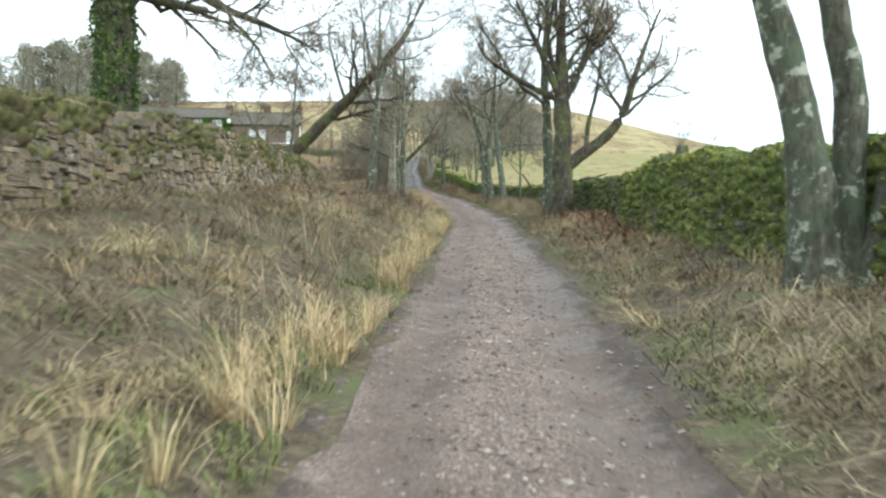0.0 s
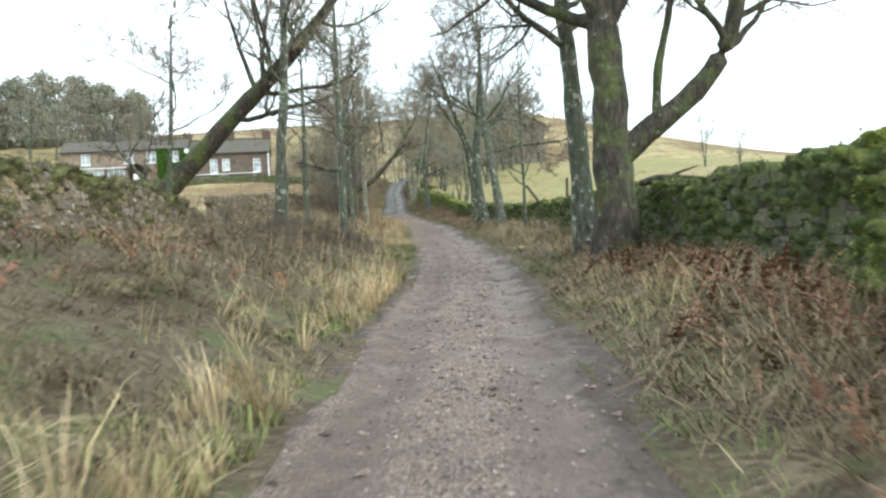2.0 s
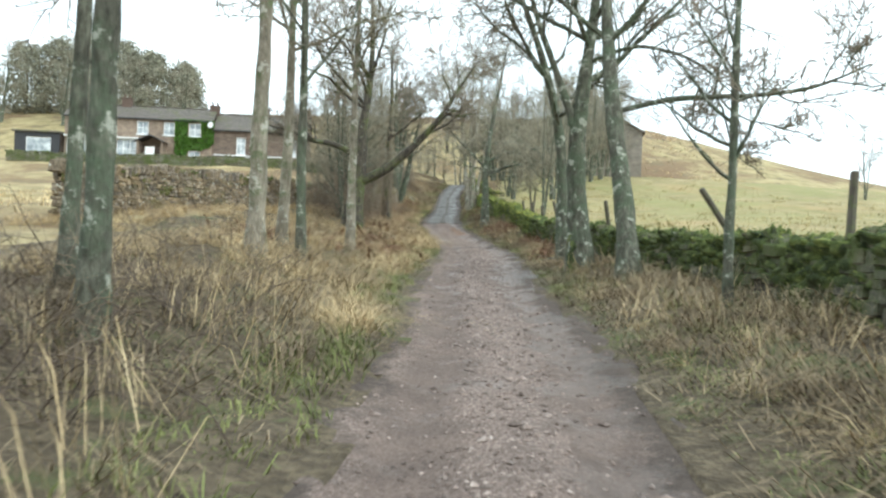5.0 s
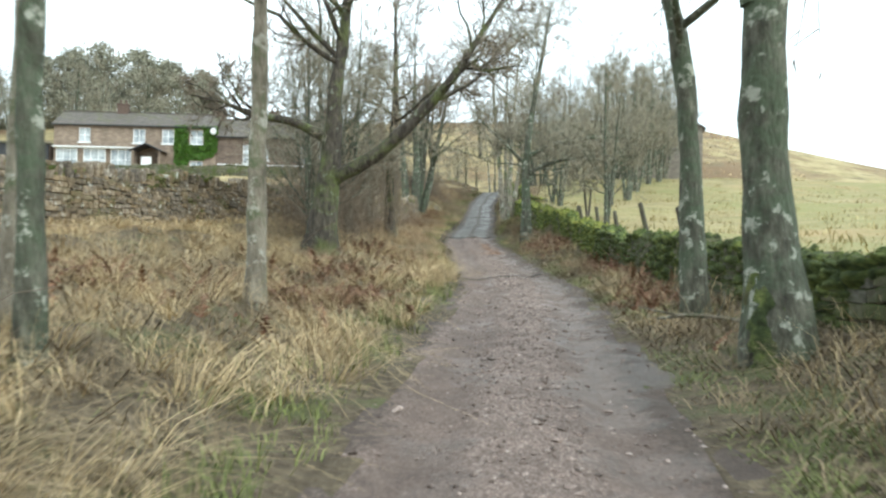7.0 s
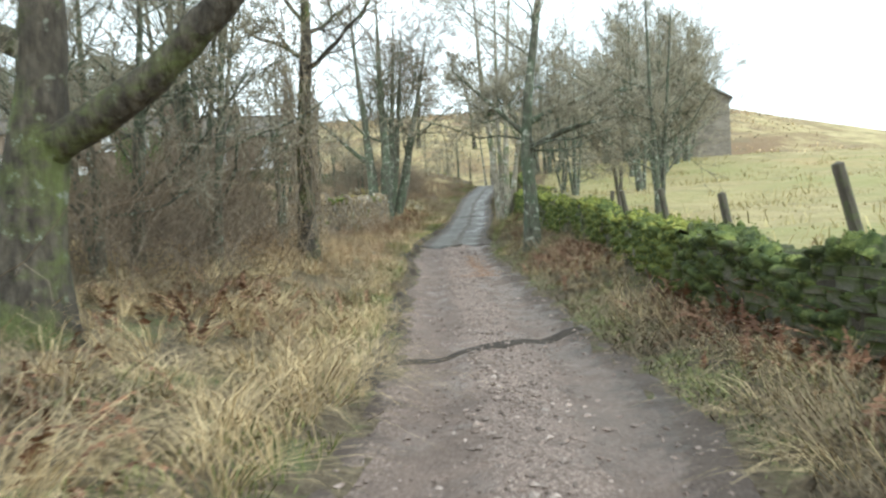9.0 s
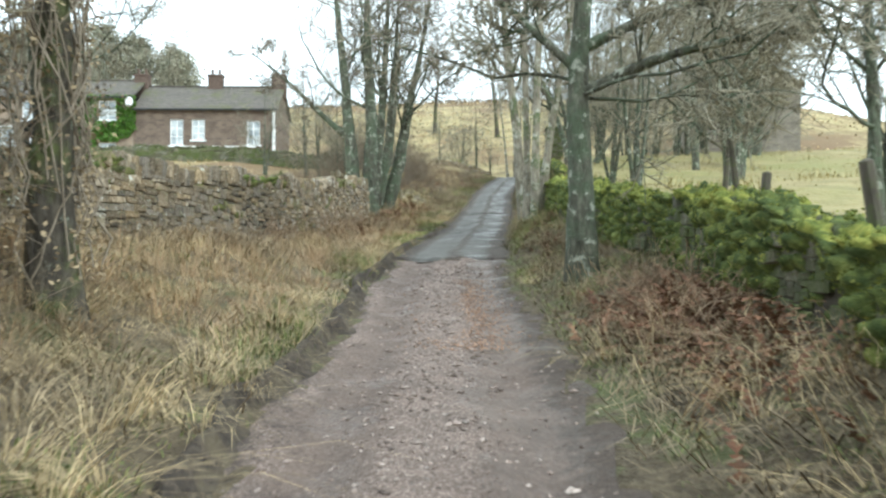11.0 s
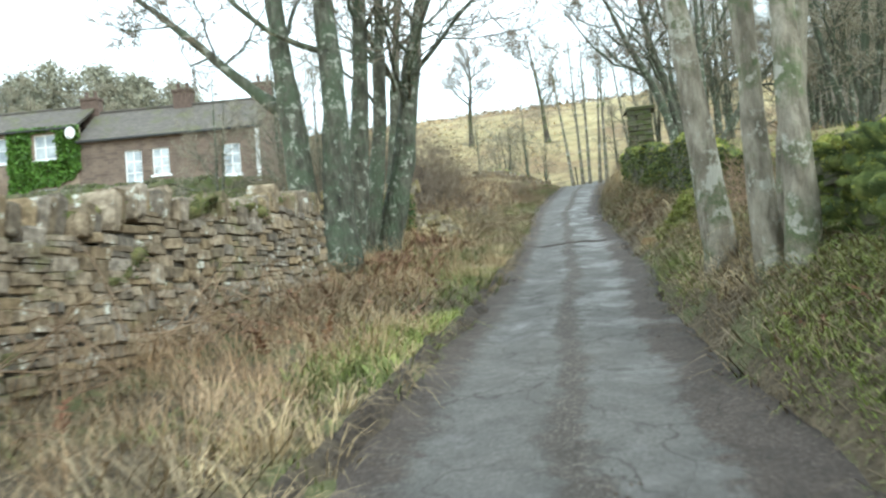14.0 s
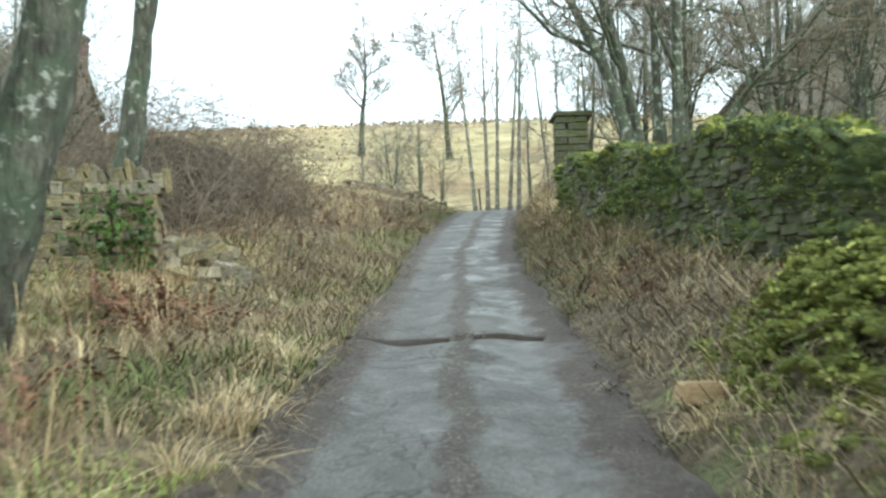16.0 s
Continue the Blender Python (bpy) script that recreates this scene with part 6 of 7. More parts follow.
thicket("thicket", "thin leafless hazel stems behind the oak", 97, [(-8.8, 106, .8, 2, 1.0), (-11.0, 104.5, 1.0, 1.6, 1.2), (-12.5, 107, 1.2, 1.6, 1.8), (-12.0, 103, 1.2, 1.6, 1.4)], 260, (1.0, 2.4), -0.06, M_BRAMBLE)


def leaf_cloud(name, mat, parent, rng, place, size, label=""):
    """Small pointed leaves, two triangles each."""
    k = len(place)
    a, t = rng.normal(size=(k, 3)), rng.normal(size=(k, 3))
    a /= np.linalg.norm(a, axis=1, keepdims=True)
    t -= (t * a).sum(1, keepdims=True) * a
    t /= np.linalg.norm(t, axis=1, keepdims=True)
    s = (size * rng.uniform(0.6, 1.3, k))[:, None]
    v = np.stack([place - a * s, place + t * s * 0.6, place + a * s, place - t * s * 0.6], 1).reshape(-1, 3)
    f = np.arange(k * 4).reshape(-1, 4)
    return part(name, mesh_of(name, v, f, mat), parent, label)


rng = np.random.default_rng(98)
n = 5200
ang, hz = rng.uniform(0, 2 * np.pi, n), rng.uniform(1.0, 6.4, n)
rad = 0.52 + 0.14 * noise_field(np.stack([ang * 2, hz * 1.4, hz * 0], 1)) + rng.normal(0, 0.04, n)
leaf_cloud("ivy", M_IVY, IVY_TREE, rng, np.stack([np.cos(ang) * rad, np.sin(ang) * rad, hz], 1), 0.06, "thick dark ivy round the trunk")


# dead creeper and ivy hanging round the ash by the long wall
rng = np.random.default_rng(199)
n = 60
a0, zz = rng.uniform(0, 2 * np.pi, n), np.linspace(0, 1, 9)
turns = a0[:, None] + zz[None] * rng.normal(0, 2.2, n)[:, None]
hang = 0.3 + rng.uniform(0, 3.0, n)[:, None] + zz[None] * rng.uniform(1.2, 3.4, n)[:, None]
out = 0.23 + np.abs(rng.normal(0, 0.1, (n, 9)))
v, f = tubes([(np.stack([np.cos(turns) * out - 0.04 * hang, np.sin(turns) * out, hang], -1), np.full((n, 9), 0.010), 4)])
part("creeper", mesh_of("creeper", v, f, M_TWIG), CREEPER_TREE, "tangled dead creeper stems")
n = 3200
ang, hz = rng.uniform(0, 2 * np.pi, n), rng.uniform(0.4, 6.2, n)
rad = 0.3 + 0.16 * noise_field(np.stack([ang * 2, hz * 1.7, hz * 0], 1)) + np.abs(rng.normal(0, 0.12, n))
leaf_cloud("dead_leaves", M_DEAD, CREEPER_TREE, rng, np.stack([np.cos(ang) * rad - 0.04 * hz, np.sin(ang) * rad, hz], 1), 0.028, "withered brown creeper leaves")

# fine shoots that roughen the moss on the walls
for top, mat, v, count, size, seed in FUZZ:
    rng = np.random.default_rng(seed + 500)
    at = v[rng.integers(0, len(v), count)] + rng.normal(0, 0.022, (count, 3))
    leaf_cloud("moss_shoots", mat, top, rng, at, size)["kind"] = "stuff"

# solid lump added inside the bramble mound, coloured dark for its shaded inside
rng = np.random.default_rng(197)
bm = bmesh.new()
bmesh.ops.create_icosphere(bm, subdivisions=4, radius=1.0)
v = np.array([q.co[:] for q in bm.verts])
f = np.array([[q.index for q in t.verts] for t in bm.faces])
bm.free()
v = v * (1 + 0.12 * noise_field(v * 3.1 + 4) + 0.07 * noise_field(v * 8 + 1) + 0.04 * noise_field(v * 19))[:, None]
mound = tagged(new("bramble_heart", mesh_of("bramble_heart", v, f, M_LITTER_SHADE)), "lump of dead matter darkened for the shaded inside of the bramble mound", "brambles", kind="stuff")
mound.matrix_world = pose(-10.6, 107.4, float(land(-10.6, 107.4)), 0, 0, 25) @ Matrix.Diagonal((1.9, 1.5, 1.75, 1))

# dark heather along the skyline of the moor
rng = np.random.default_rng(170)
hx, hy = rng.uniform(-120, 25, 9000), rng.normal(189, 3.0, 9000)
heather = tagged(new("heather"), "dark heather along the brow of the moor", "heather", kind="stuff")
leaf_cloud("sprigs", M_DEAD, heather, rng, np.stack([hx, hy, land(hx, hy) + rng.uniform(0, 0.5, 9000)], 1), 0.25)

# tussocks and dead bracken that roughen the face of the moor
for label, mat, seed, count in (("tawny tussocks scattered over the moor", M_STRAW, 171, 9000), ("dead bracken patches on the moor", M_DEAD, 172, 5000)):
    rng = np.random.default_rng(seed)
    hx, hy = rng.uniform(-60, 32, count), 124 + 62 * rng.uniform(0, 1, count) ** 0.8
    keep = (noise_field(np.stack([hx * 0.13, hy * 0.13, hx * 0 + seed], 1)) + rng.normal(0, 0.25, count) > (-0.2 if mat is M_STRAW else 0.1)) & (np.abs(hx - road_mid(np.minimum(hy, 130))) > 3)
    keep &= ~((hx < -12) & (hx > -56) & (hy < 134) & (hy > 110)) & ~((hx > 5) & (hx < 19) & (hy < 143))
    hx, hy = hx[keep], hy[keep]
    moor = tagged(new("moor_tussocks"), label, "grass", kind="stuff")
    leaf_cloud("sprigs", mat, moor, rng, np.stack([hx, hy, land(hx, hy) + rng.uniform(0, 0.15, len(hx))], 1), 0.16)

# ivy over the end of the broken wall
rng = np.random.default_rng(173)
ivy = tagged(new("ivy"), "dark green ivy hanging over the broken wall end", "ivy", kind="stuff")
n = 420
ix = -8.0 - np.abs(rng.normal(0, 0.55, n))
iz = rng.uniform(0.05, 1.25, n) * (1 - 0.4 * rng.random(n))
iy = 101.5 + (ix + 8.0) * 0.32 - 0.30 + 0.05 * iz - np.abs(rng.normal(0, 0.05, n))
leaf_cloud("leaves", M_IVY, ivy, rng, np.stack([ix, iy, land(ix, iy) + iz], 1), 0.05)

# ---- the stone cottages, barn and small things ----
def boxes_mesh(name, boxes, mat, bevel=0.0):
    """Boxes (x0, y0, z0, x1, y1, z1) in one mesh."""
    vs, fs = [], []
    for n, (x0, y0, z0, x1, y1, z1) in enumerate(boxes):
        vs += [(x0, y0, z0), (x1, y0, z0), (x1, y1, z0), (x0, y1, z0), (x0, y0, z1), (x1, y0, z1), (x1, y1, z1), (x0, y1, z1)]
        b = n * 8
        fs += [(b, b + 3, b + 2, b + 1), (b + 4, b + 5, b + 6, b + 7), (b, b + 1, b + 5, b + 4), (b + 1, b + 2, b + 6, b + 5), (b + 2, b + 3, b + 7, b + 6), (b + 3, b, b + 4, b + 7)]
    me = mesh_of(name, vs, fs, mat, False)
    if bevel:
        bm = bmesh.new()
        bm.from_mesh(me)
        bmesh.ops.bevel(bm, geom=bm.edges[:], offset=bevel, segments=1, affect="EDGES")
        bm.to_mesh(me)
        bm.free()
    return me


def brickwork(name, lo, hi, joint, w, h, squash=0.5):
    """Coursed stone: rows of blocks with recessed pale joints, as material on far walls."""
    m = bpy.data.materials.new(name)
    m.use_nodes = True
    n, l = m.node_tree.nodes, m.node_tree.links
    bsdf = n["Principled BSDF"]
    bsdf.inputs["Roughness"].default_value = 0.9
    co, mp = n.new("ShaderNodeTexCoord"), n.new("ShaderNodeMapping")
    mp.inputs["Rotation"].default_value = (radians(90), 0, 0)
    l.new(co.outputs["Object"], mp.inputs["Vector"])
    br = n.new("ShaderNodeTexBrick")
    br.inputs["Color1"].default_value, br.inputs["Color2"].default_value, br.inputs["Mortar"].default_value = (*lo, 1), (*hi, 1), (*joint, 1)
    br.inputs["Scale"].default_value, br.inputs["Brick Width"].default_value, br.inputs["Row Height"].default_value = 1.0, w, h
    br.inputs["Mortar Size"].default_value, br.inputs["Bias"].default_value = 0.012, -0.1
    l.new(mp.outputs[0], br.inputs["Vector"])
    no, mx = n.new("ShaderNodeTexNoise"), n.new("ShaderNodeMixRGB")
    no.inputs["Scale"].default_value, no.inputs["Detail"].default_value = 1.3, 8
    mx.blend_type, mx.inputs["Fac"].default_value = "OVERLAY", 0.55
    l.new(co.outputs["Object"], no.inputs["Vector"])
    l.new(br.outputs["Color"], mx.inputs["Color1"])
    l.new(no.outputs["Fac"], mx.inputs["Color2"])
    l.new(mx.outputs[0], bsdf.inputs["Base Color"])
    bp = n.new("ShaderNodeBump")
    bp.inputs["Strength"].default_value, bp.inputs["Distance"].default_value = 0.6, 0.03
    l.new(br.outputs["Fac"], bp.inputs["Height"])
    bp.invert = True
    l.new(bp.outputs[0], bsdf.inputs["Normal"])
    return m


M_HOUSE_PALE = brickwork("sandstone_wall", (0.21, 0.155, 0.115), (0.30, 0.23, 0.17), (0.27, 0.22, 0.175), 0.42, 0.17)
M_HOUSE_DARK = brickwork("dark_stone_wall", (0.125, 0.09, 0.07), (0.19, 0.14, 0.105), (0.18, 0.145, 0.115), 0.42, 0.17)
M_SLATE = material("stone_slates", [(0.3, (0.07, 0.06, 0.053)), (0.5, (0.125, 0.11, 0.096)), (0.7, (0.20, 0.175, 0.15))], scale=3, stretch=(1, 1, 6), bump=0.8, bump_scale=9, coat=(0.12, 0.12, 0.06), cover_scale=0.8, rough=0.7)
M_WHITE = material("white_paint", [(0.3, (0.78, 0.78, 0.77)), (0.7, (0.84, 0.84, 0.83))], scale=2, bump=0.05, rough=0.5)
# pale patches in the pane colour stand for reflected sky and net curtains
M_PANE = material("pane_with_reflection", [(0.35, (0.22, 0.25, 0.27)), (0.65, (0.62, 0.65, 0.66))], scale=0.9, detail=2, bump=0, rough=0.06, spec=0.9)
M_BRICK = material("red_chimney", [(0.3, (0.075, 0.052, 0.042)), (0.7, (0.16, 0.112, 0.088))], scale=7, bump=0.6)
M_BLACK = material("black_trim", [(0.3, (0.03, 0.03, 0.032)), (0.7, (0.055, 0.055, 0.06))], scale=6, bump=0.1, rough=0.4)
M_POST = material("weathered_post", [(0.3, (0.06, 0.05, 0.04)), (0.7, (0.17, 0.145, 0.115))], scale=8, stretch=(1, 1, 0.15), bump=0.8, coat=(0.10, 0.12, 0.05), cover_scale=4)
M_LICHEN = material("bare_timber", [(0.3, (0.30, 0.20, 0.10)), (0.7, (0.48, 0.34, 0.19))], scale=5, stretch=(0.2, 1, 1), bump=0.3)


def wall_with_holes(x0, x1, z0, z1, y0, y1, holes):
    """Boxes of a front wall round its openings (hx0, hz0, hx1, hz1)."""
    xs = sorted({x0, x1, *[h[0] for h in holes], *[h[2] for h in holes]})
    out = []
    for a, b in zip(xs, xs[1:]):
        cut = sorted([(h[1], h[3]) for h in holes if h[0] < (a + b) / 2 < h[2]])
        z = z0
        for lo, hi in cut:
            if lo > z:
                out.append((a, y0, z, b, y1, lo))
            z = hi
        if z < z1:
            out.append((a, y0, z, b, y1, z1))
    return out


def window(parent, x0, z0, x1, z1, across=2, up=2, y=0.1, f=0.075):
    """A white sash set into its opening, with panes of glass, a sill and a lintel."""
    ring = [(a, b, c) for b in (y, y + .06) for a, c in ((x0, z0), (x1, z0), (x1, z1), (x0, z1), (x0 + f, z0 + f), (x1 - f, z0 + f), (x1 - f, z1 - f), (x0 + f, z1 - f))]
    faces = []
    for k in range(4):
        n = (k + 1) % 4
        faces += [(k, n, n + 4, k + 4), (k + 8, k + 12, n + 12, n + 8), (k, k + 8, n + 8, n), (k + 4, n + 4, n + 12, k + 12)]
    w = part("window", mesh_of("window", ring, faces, M_WHITE, False), parent, "white painted window frame")
    for i in range(1, across):
        m = x0 + (x1 - x0) * i / across
        part("glazing_bar", boxes_mesh("glazing_bar", [(m - .03, y + .005, z0 + f, m + .03, y + .055, z1 - f)], M_WHITE), w)
    for i in range(1, up):
        m = z0 + (z1 - z0) * i / up
        part("glazing_bar", boxes_mesh("glazing_bar", [(x0 + f, y + .01, m - .025, x1 - f, y + .05, m + .025)], M_WHITE), w)
    for i in range(across):
        for j in range(up):
            a, b = x0 + (x1 - x0) * i / across, x0 + (x1 - x0) * (i + 1) / across
            c, d = z0 + (z1 - z0) * j / up, z0 + (z1 - z0) * (j + 1) / up
            part("pane", boxes_mesh("pane", [(a, y + .025, c, b, y + .032, d)], M_PANE), w)
    part("sill", boxes_mesh("sill", [(x0 - .1, -.08, z0 - .12, x1 + .1, .2, z0)], M_WHITE, 0.01), w)
    return w


def roof(parent, x0, x1, ye, eave, depth, rise, label):
    """Two pitches of stone slates laid in overlapping courses."""
    rows, vs, fs = 14, [], []
    for side in (0, 1):
        for k in range(rows):
            a, b = k / rows, (k + 1) / rows + 0.015
            for t, lift in ((a, 0.05), (b, 0.02)):
                y = ye + depth / 2 * t if side == 0 else ye + depth - depth / 2 * t
                z = eave + rise * t + lift
                vs += [(x0, y, z), (x1, y, z), (x0, y, z - 0.04), (x1, y, z - 0.04)]
            n = len(vs) - 8
            fs += [(n, n + 1, n + 5, n + 4), (n + 2, n + 6, n + 7, n + 3), (n, n + 2, n + 3, n + 1), (n, n + 4, n + 6, n + 2), (n + 1, n + 3, n + 7, n + 5)]
    deck = [(x0, ye + .02, eave - .06), (x1, ye + .02, eave - .06), (x1, ye + depth / 2, eave + rise - .03), (x0, ye + depth / 2, eave + rise - .03), (x0, ye + depth - .02, eave - .06), (x1, ye + depth - .02, eave - .06)]
    r = part("roof", mesh_of("roof", deck + [(a, b, c - .1) for a, b, c in deck], [(0, 1, 2, 3), (3, 2, 5, 4), (6, 9, 8, 7), (9, 10, 11, 8), (0, 6, 7, 1), (4, 5, 11, 10)], M_SLATE, False), parent, label)
    for k in range(2 * rows):
        part("slate_course", mesh_of("slate_course", vs[k * 8:k * 8 + 8], [[q - k * 8 for q in t] for t in fs[k * 5:k * 5 + 5]], M_SLATE, False), r)
    part("ridge", boxes_mesh("ridge", [(x0, ye + depth / 2 - .14, eave + rise, x1, ye + depth / 2 + .14, eave + rise + .1)], M_SLATE, 0.03), r)
    part("gutter", boxes_mesh("gutter", [(x0, ye - .14, eave - .12, x1, ye - .02, eave - .02)], M_BLACK, 0.02), r)
    return r


def gable(parent, x0, x1, y0, depth, z0, eave, rise, mat, name="gable"):
    """An end wall with its triangle."""
    prof = [(y0, z0), (y0 + depth, z0), (y0 + depth, eave), (y0 + depth / 2, eave + rise), (y0, eave)]
    vs = [(x0, y, z) for y, z in prof] + [(x1, y, z) for y, z in prof]
    me = bpy.data.meshes.new(name)
    me.from_pydata(vs, [], [(4, 3, 2, 1, 0), (5, 6, 7, 8, 9)] + [(i, (i + 1) % 5, 5 + (i + 1) % 5, 5 + i) for i in range(5)])
    me.materials.append(mat)
    return part(name, me, parent)


def chimney(parent, x, y, z, pots=2, mat=None, w=1.1, hgt=1.1):
    c = part("chimney", boxes_mesh("chimney", [(x - w / 2, y - .3, z - .8, x + w / 2, y + .3, z + hgt - .15), (x - w / 2 - .06, y - .36, z + hgt - .15, x + w / 2 + .06, y + .36, z + hgt)], mat or M_BRICK, 0.02), parent, "brick chimney stack")
    for i in range(pots):
        px = x - w / 2 + w * (i + .5) / pots
        p = np.array([[(px, y, z + hgt), (px, y, z + hgt + .2), (px, y, z + hgt + .42)]])
        v, f = tubes([(p, np.array([[.12, .1, .12]]), 10)])
        part("chimney_pot", mesh_of("chimney_pot", v, f, M_BRICK), c)


def house(name, x, y, z, turn, label):
    h = new(name)
    h.matrix_world = pose(x, y, z, 0, 0, turn)
    return tagged(h, label, "house")


HX, HY, HZ, HTURN = -48.3, 116.66, 10.9, 9.8
ca, sa = math.cos(radians(HTURN)), math.sin(radians(HTURN))
at_front = lambda u, d=0.0: (HX + u * ca - d * sa, HY + u * sa + d * ca)
# pale cottage row with bays, porch and ivy
cot = house("cottage", *at_front(0), HZ, HTURN, "long pale sandstone cottage, bay windows below and ivy at one end")
ups = [(2.45, 3.65, 3.6, 5.1), (7.8, 3.65, 9.05, 5.1), (10.7, 3.65, 11.9, 5.1), (13.5, 3.65, 14.8, 5.1)]
lows = [(.3, .75, 2.4, 3.0), (3.0, .75, 5.2, 3.0), (5.7, .75, 7.9, 3.0), (13.5, .9, 14.8, 2.0)]
part("front_wall", boxes_mesh("front_wall", wall_with_holes(0, 16.1, -1.2, 5.4, 0, .4, ups + lows), M_HOUSE_PALE), cot)
part("rear_wall", boxes_mesh("rear_wall", [(0, 4.6, -1.2, 16.1, 5, 5.4), (.4, .8, 2.75, 15.7, 4.6, 2.85)], M_HOUSE_PALE), cot)
gable(cot, 0, .4, .4, 4.2, -1.2, 5.4, 1.5, M_HOUSE_PALE)
roof(cot, -.15, 16.1, -.15, 5.4, 5.3, 1.7, "grey stone-slate roof with a sagging ridge")
for w in ups:
    window(cot, *w)
for w in lows[:3]:
    window(cot, w[0], w[1], w[2], w[3], across=3, up=2, y=-.12)
    bay = part("bay", boxes_mesh("bay", [(w[0] - .12, -.5, .1, w[2] + .12, -.1, .72)], M_WHITE, 0.02), cot, "white bay below the window")
    part("bay_roof", boxes_mesh("bay_roof", [(w[0] - .2, -.6, 3.02, w[2] + .2, 0, 3.16)], M_WHITE, 0.02), bay)
window(cot, *lows[3])
chimney(cot, 5.9, 2.5, 6.9)
porch = part("porch", boxes_mesh("porch", [(8.3, -1.7, -1, 8.5, 0, 2.7), (10.9, -1.7, -1, 11.1, 0, 2.7), (8.3, -1.7, -1, 11.1, -1.5, .9)], M_HOUSE_PALE), cot, "stone porch with a black roof")
vs = [(8.1, -1.9, 2.7), (9.7, -1.9, 3.45), (11.3, -1.9, 2.7), (8.1, 0, 2.7), (9.7, 0, 3.45), (11.3, 0, 2.7)]
vs += [(a, b, c - .12) for a, b, c in vs]
part("porch_roof", mesh_of("porch_roof", vs, [(0, 1, 4, 3), (1, 2, 5, 4), (6, 9, 10, 7), (7, 10, 11, 8), (0, 6, 7, 1), (1, 7, 8, 2)], M_BLACK, False), porch)
part("porch_door", boxes_mesh("porch_door", [(9.2, -1.52, -.2, 10.2, -1.44, 2.1)], M_WHITE), porch, "white glazed door")
rng = np.random.default_rng(120)
n = 9000
u, w = rng.uniform(12.0, 16.3, n), rng.uniform(.6, 5.5, n)
keep = ~((u > 13.4) & (u < 14.9) & (((w > 3.55) & (w < 5.2)) | ((w > .85) & (w < 2.05)))) & (w > 0.6 + 1.6 * np.abs(noise_field(np.stack([u * 1.3, w * 0, u * 0], 1))) + np.maximum(0, u - 13.8) * .9)
u, w = u[keep], w[keep]
leaf_cloud("ivy", M_IVY_WALL, cot, rng, np.stack([u, -.05 - np.abs(rng.normal(0, .09, len(u))), w], 1), 0.11, "bright green ivy over the wall")
# darker cottage
dark = house("cottage", *at_front(16.1), HZ, HTURN, "dark brown gritstone cottage with tall white sash windows")
ups = [(2.7, 1.8, 3.7, 3.75), (4.3, 2.2, 5.3, 3.75), (8.4, 1.85, 9.4, 3.65)]
lows = [(2.1, .1, 2.6, 1.5), (3.7, 0, 5.1, 1.55), (7.6, -.3, 8.6, 1.45)]
part("front_wall", boxes_mesh("front_wall", wall_with_holes(0, 10.6, -1.4, 4.5, 0, .4, ups + lows), M_HOUSE_DARK), dark)
part("rear_wall", boxes_mesh("rear_wall", [(0, 4.6, -1.2, 10.6, 5, 4.5), (.4, .8, 1.65, 10.2, 4.6, 1.75)], M_HOUSE_DARK), dark)
gable(dark, 10.2, 10.6, .4, 4.2, -1.4, 4.5, 1.8, M_HOUSE_DARK)
gable(dark, 0, .4, .4, 4.2, -1.4, 4.5, 1.8, M_HOUSE_DARK)
roof(dark, 0, 10.75, -.2, 4.5, 5.4, 2.15, "dark stone-slate roof")
for k, w in enumerate(ups):
    window(dark, *w, across=2, up=3)
for w in lows:
    window(dark, *w, across=2 if w[2] - w[0] > .7 else 1, up=2)
part("ledge", boxes_mesh("ledge", [(.2, -.22, 1.62, 9.1, 0, 1.72)], M_WHITE, 0.01), dark, "pale stone ledge")
part("downpipe", boxes_mesh("downpipe", [(10.35, -.14, -1, 10.55, -.02, 4.4)], M_WHITE), dark, "white downpipe at the corner")
for x in (-.3, 5.4, 10.3):
    chimney(dark, x, 2.5, 6.6, pots=2, hgt=1.0)
dish = new("satellite_dish")
dish.matrix_world = pose(*at_front(15.95, -.35), HZ + 4.95, 0, 0, HTURN)
p = [(0.0, .02), (.12, .03), (.22, .06), (.3, .11), (.31, .12), (.22, .075), (.12, .045), (0.0, .035)]
vs, fs = [], []
for i, (r, d) in enumerate(p):
    vs += [(r * math.cos(q * math.pi / 8), -d - .05, r * 1.15 * math.sin(q * math.pi / 8)) for q in range(16)]
for i in range(len(p) - 1):
    fs += [(i * 16 + q, i * 16 + (q + 1) % 16, i * 16 + 16 + (q + 1) % 16, i * 16 + 16 + q) for q in range(16)]
part("bowl", mesh_of("bowl", vs, fs, M_WHITE), dish)
part("bracket", boxes_mesh("bracket", [(-.03, -.1, -.03, .03, .36, .03), (-.02, -.45, -.28, .02, -.05, -.24)], M_BLACK), dish)
tagged(dish, "white satellite dish on the cottage wall", "dish")
# low outbuilding at the far end
out = house("outbuilding", *at_front(-5.2, -.3), HZ - .1, HTURN, "low dark outbuilding with one wide white window")
hole = [(1.2, 1.2, 3.9, 2.9)]
part("front_wall", boxes_mesh("front_wall", wall_with_holes(0, 4.8, -1, 3.4, 0, .3, hole), M_BLACK), out)
part("side_wall", boxes_mesh("side_wall", [(0, .3, -1, .3, 4, 3.4), (4.5, .3, -1, 4.8, 4, 3.4), (.3, 3.7, -1, 4.5, 4, 3.4)], M_HOUSE_DARK), out)
part("roof", boxes_mesh("roof", [(-.2, -.3, 3.4, 5.0, 4.2, 3.58)], M_SLATE, 0.02), out)
window(out, *hole[0], across=1, up=1)
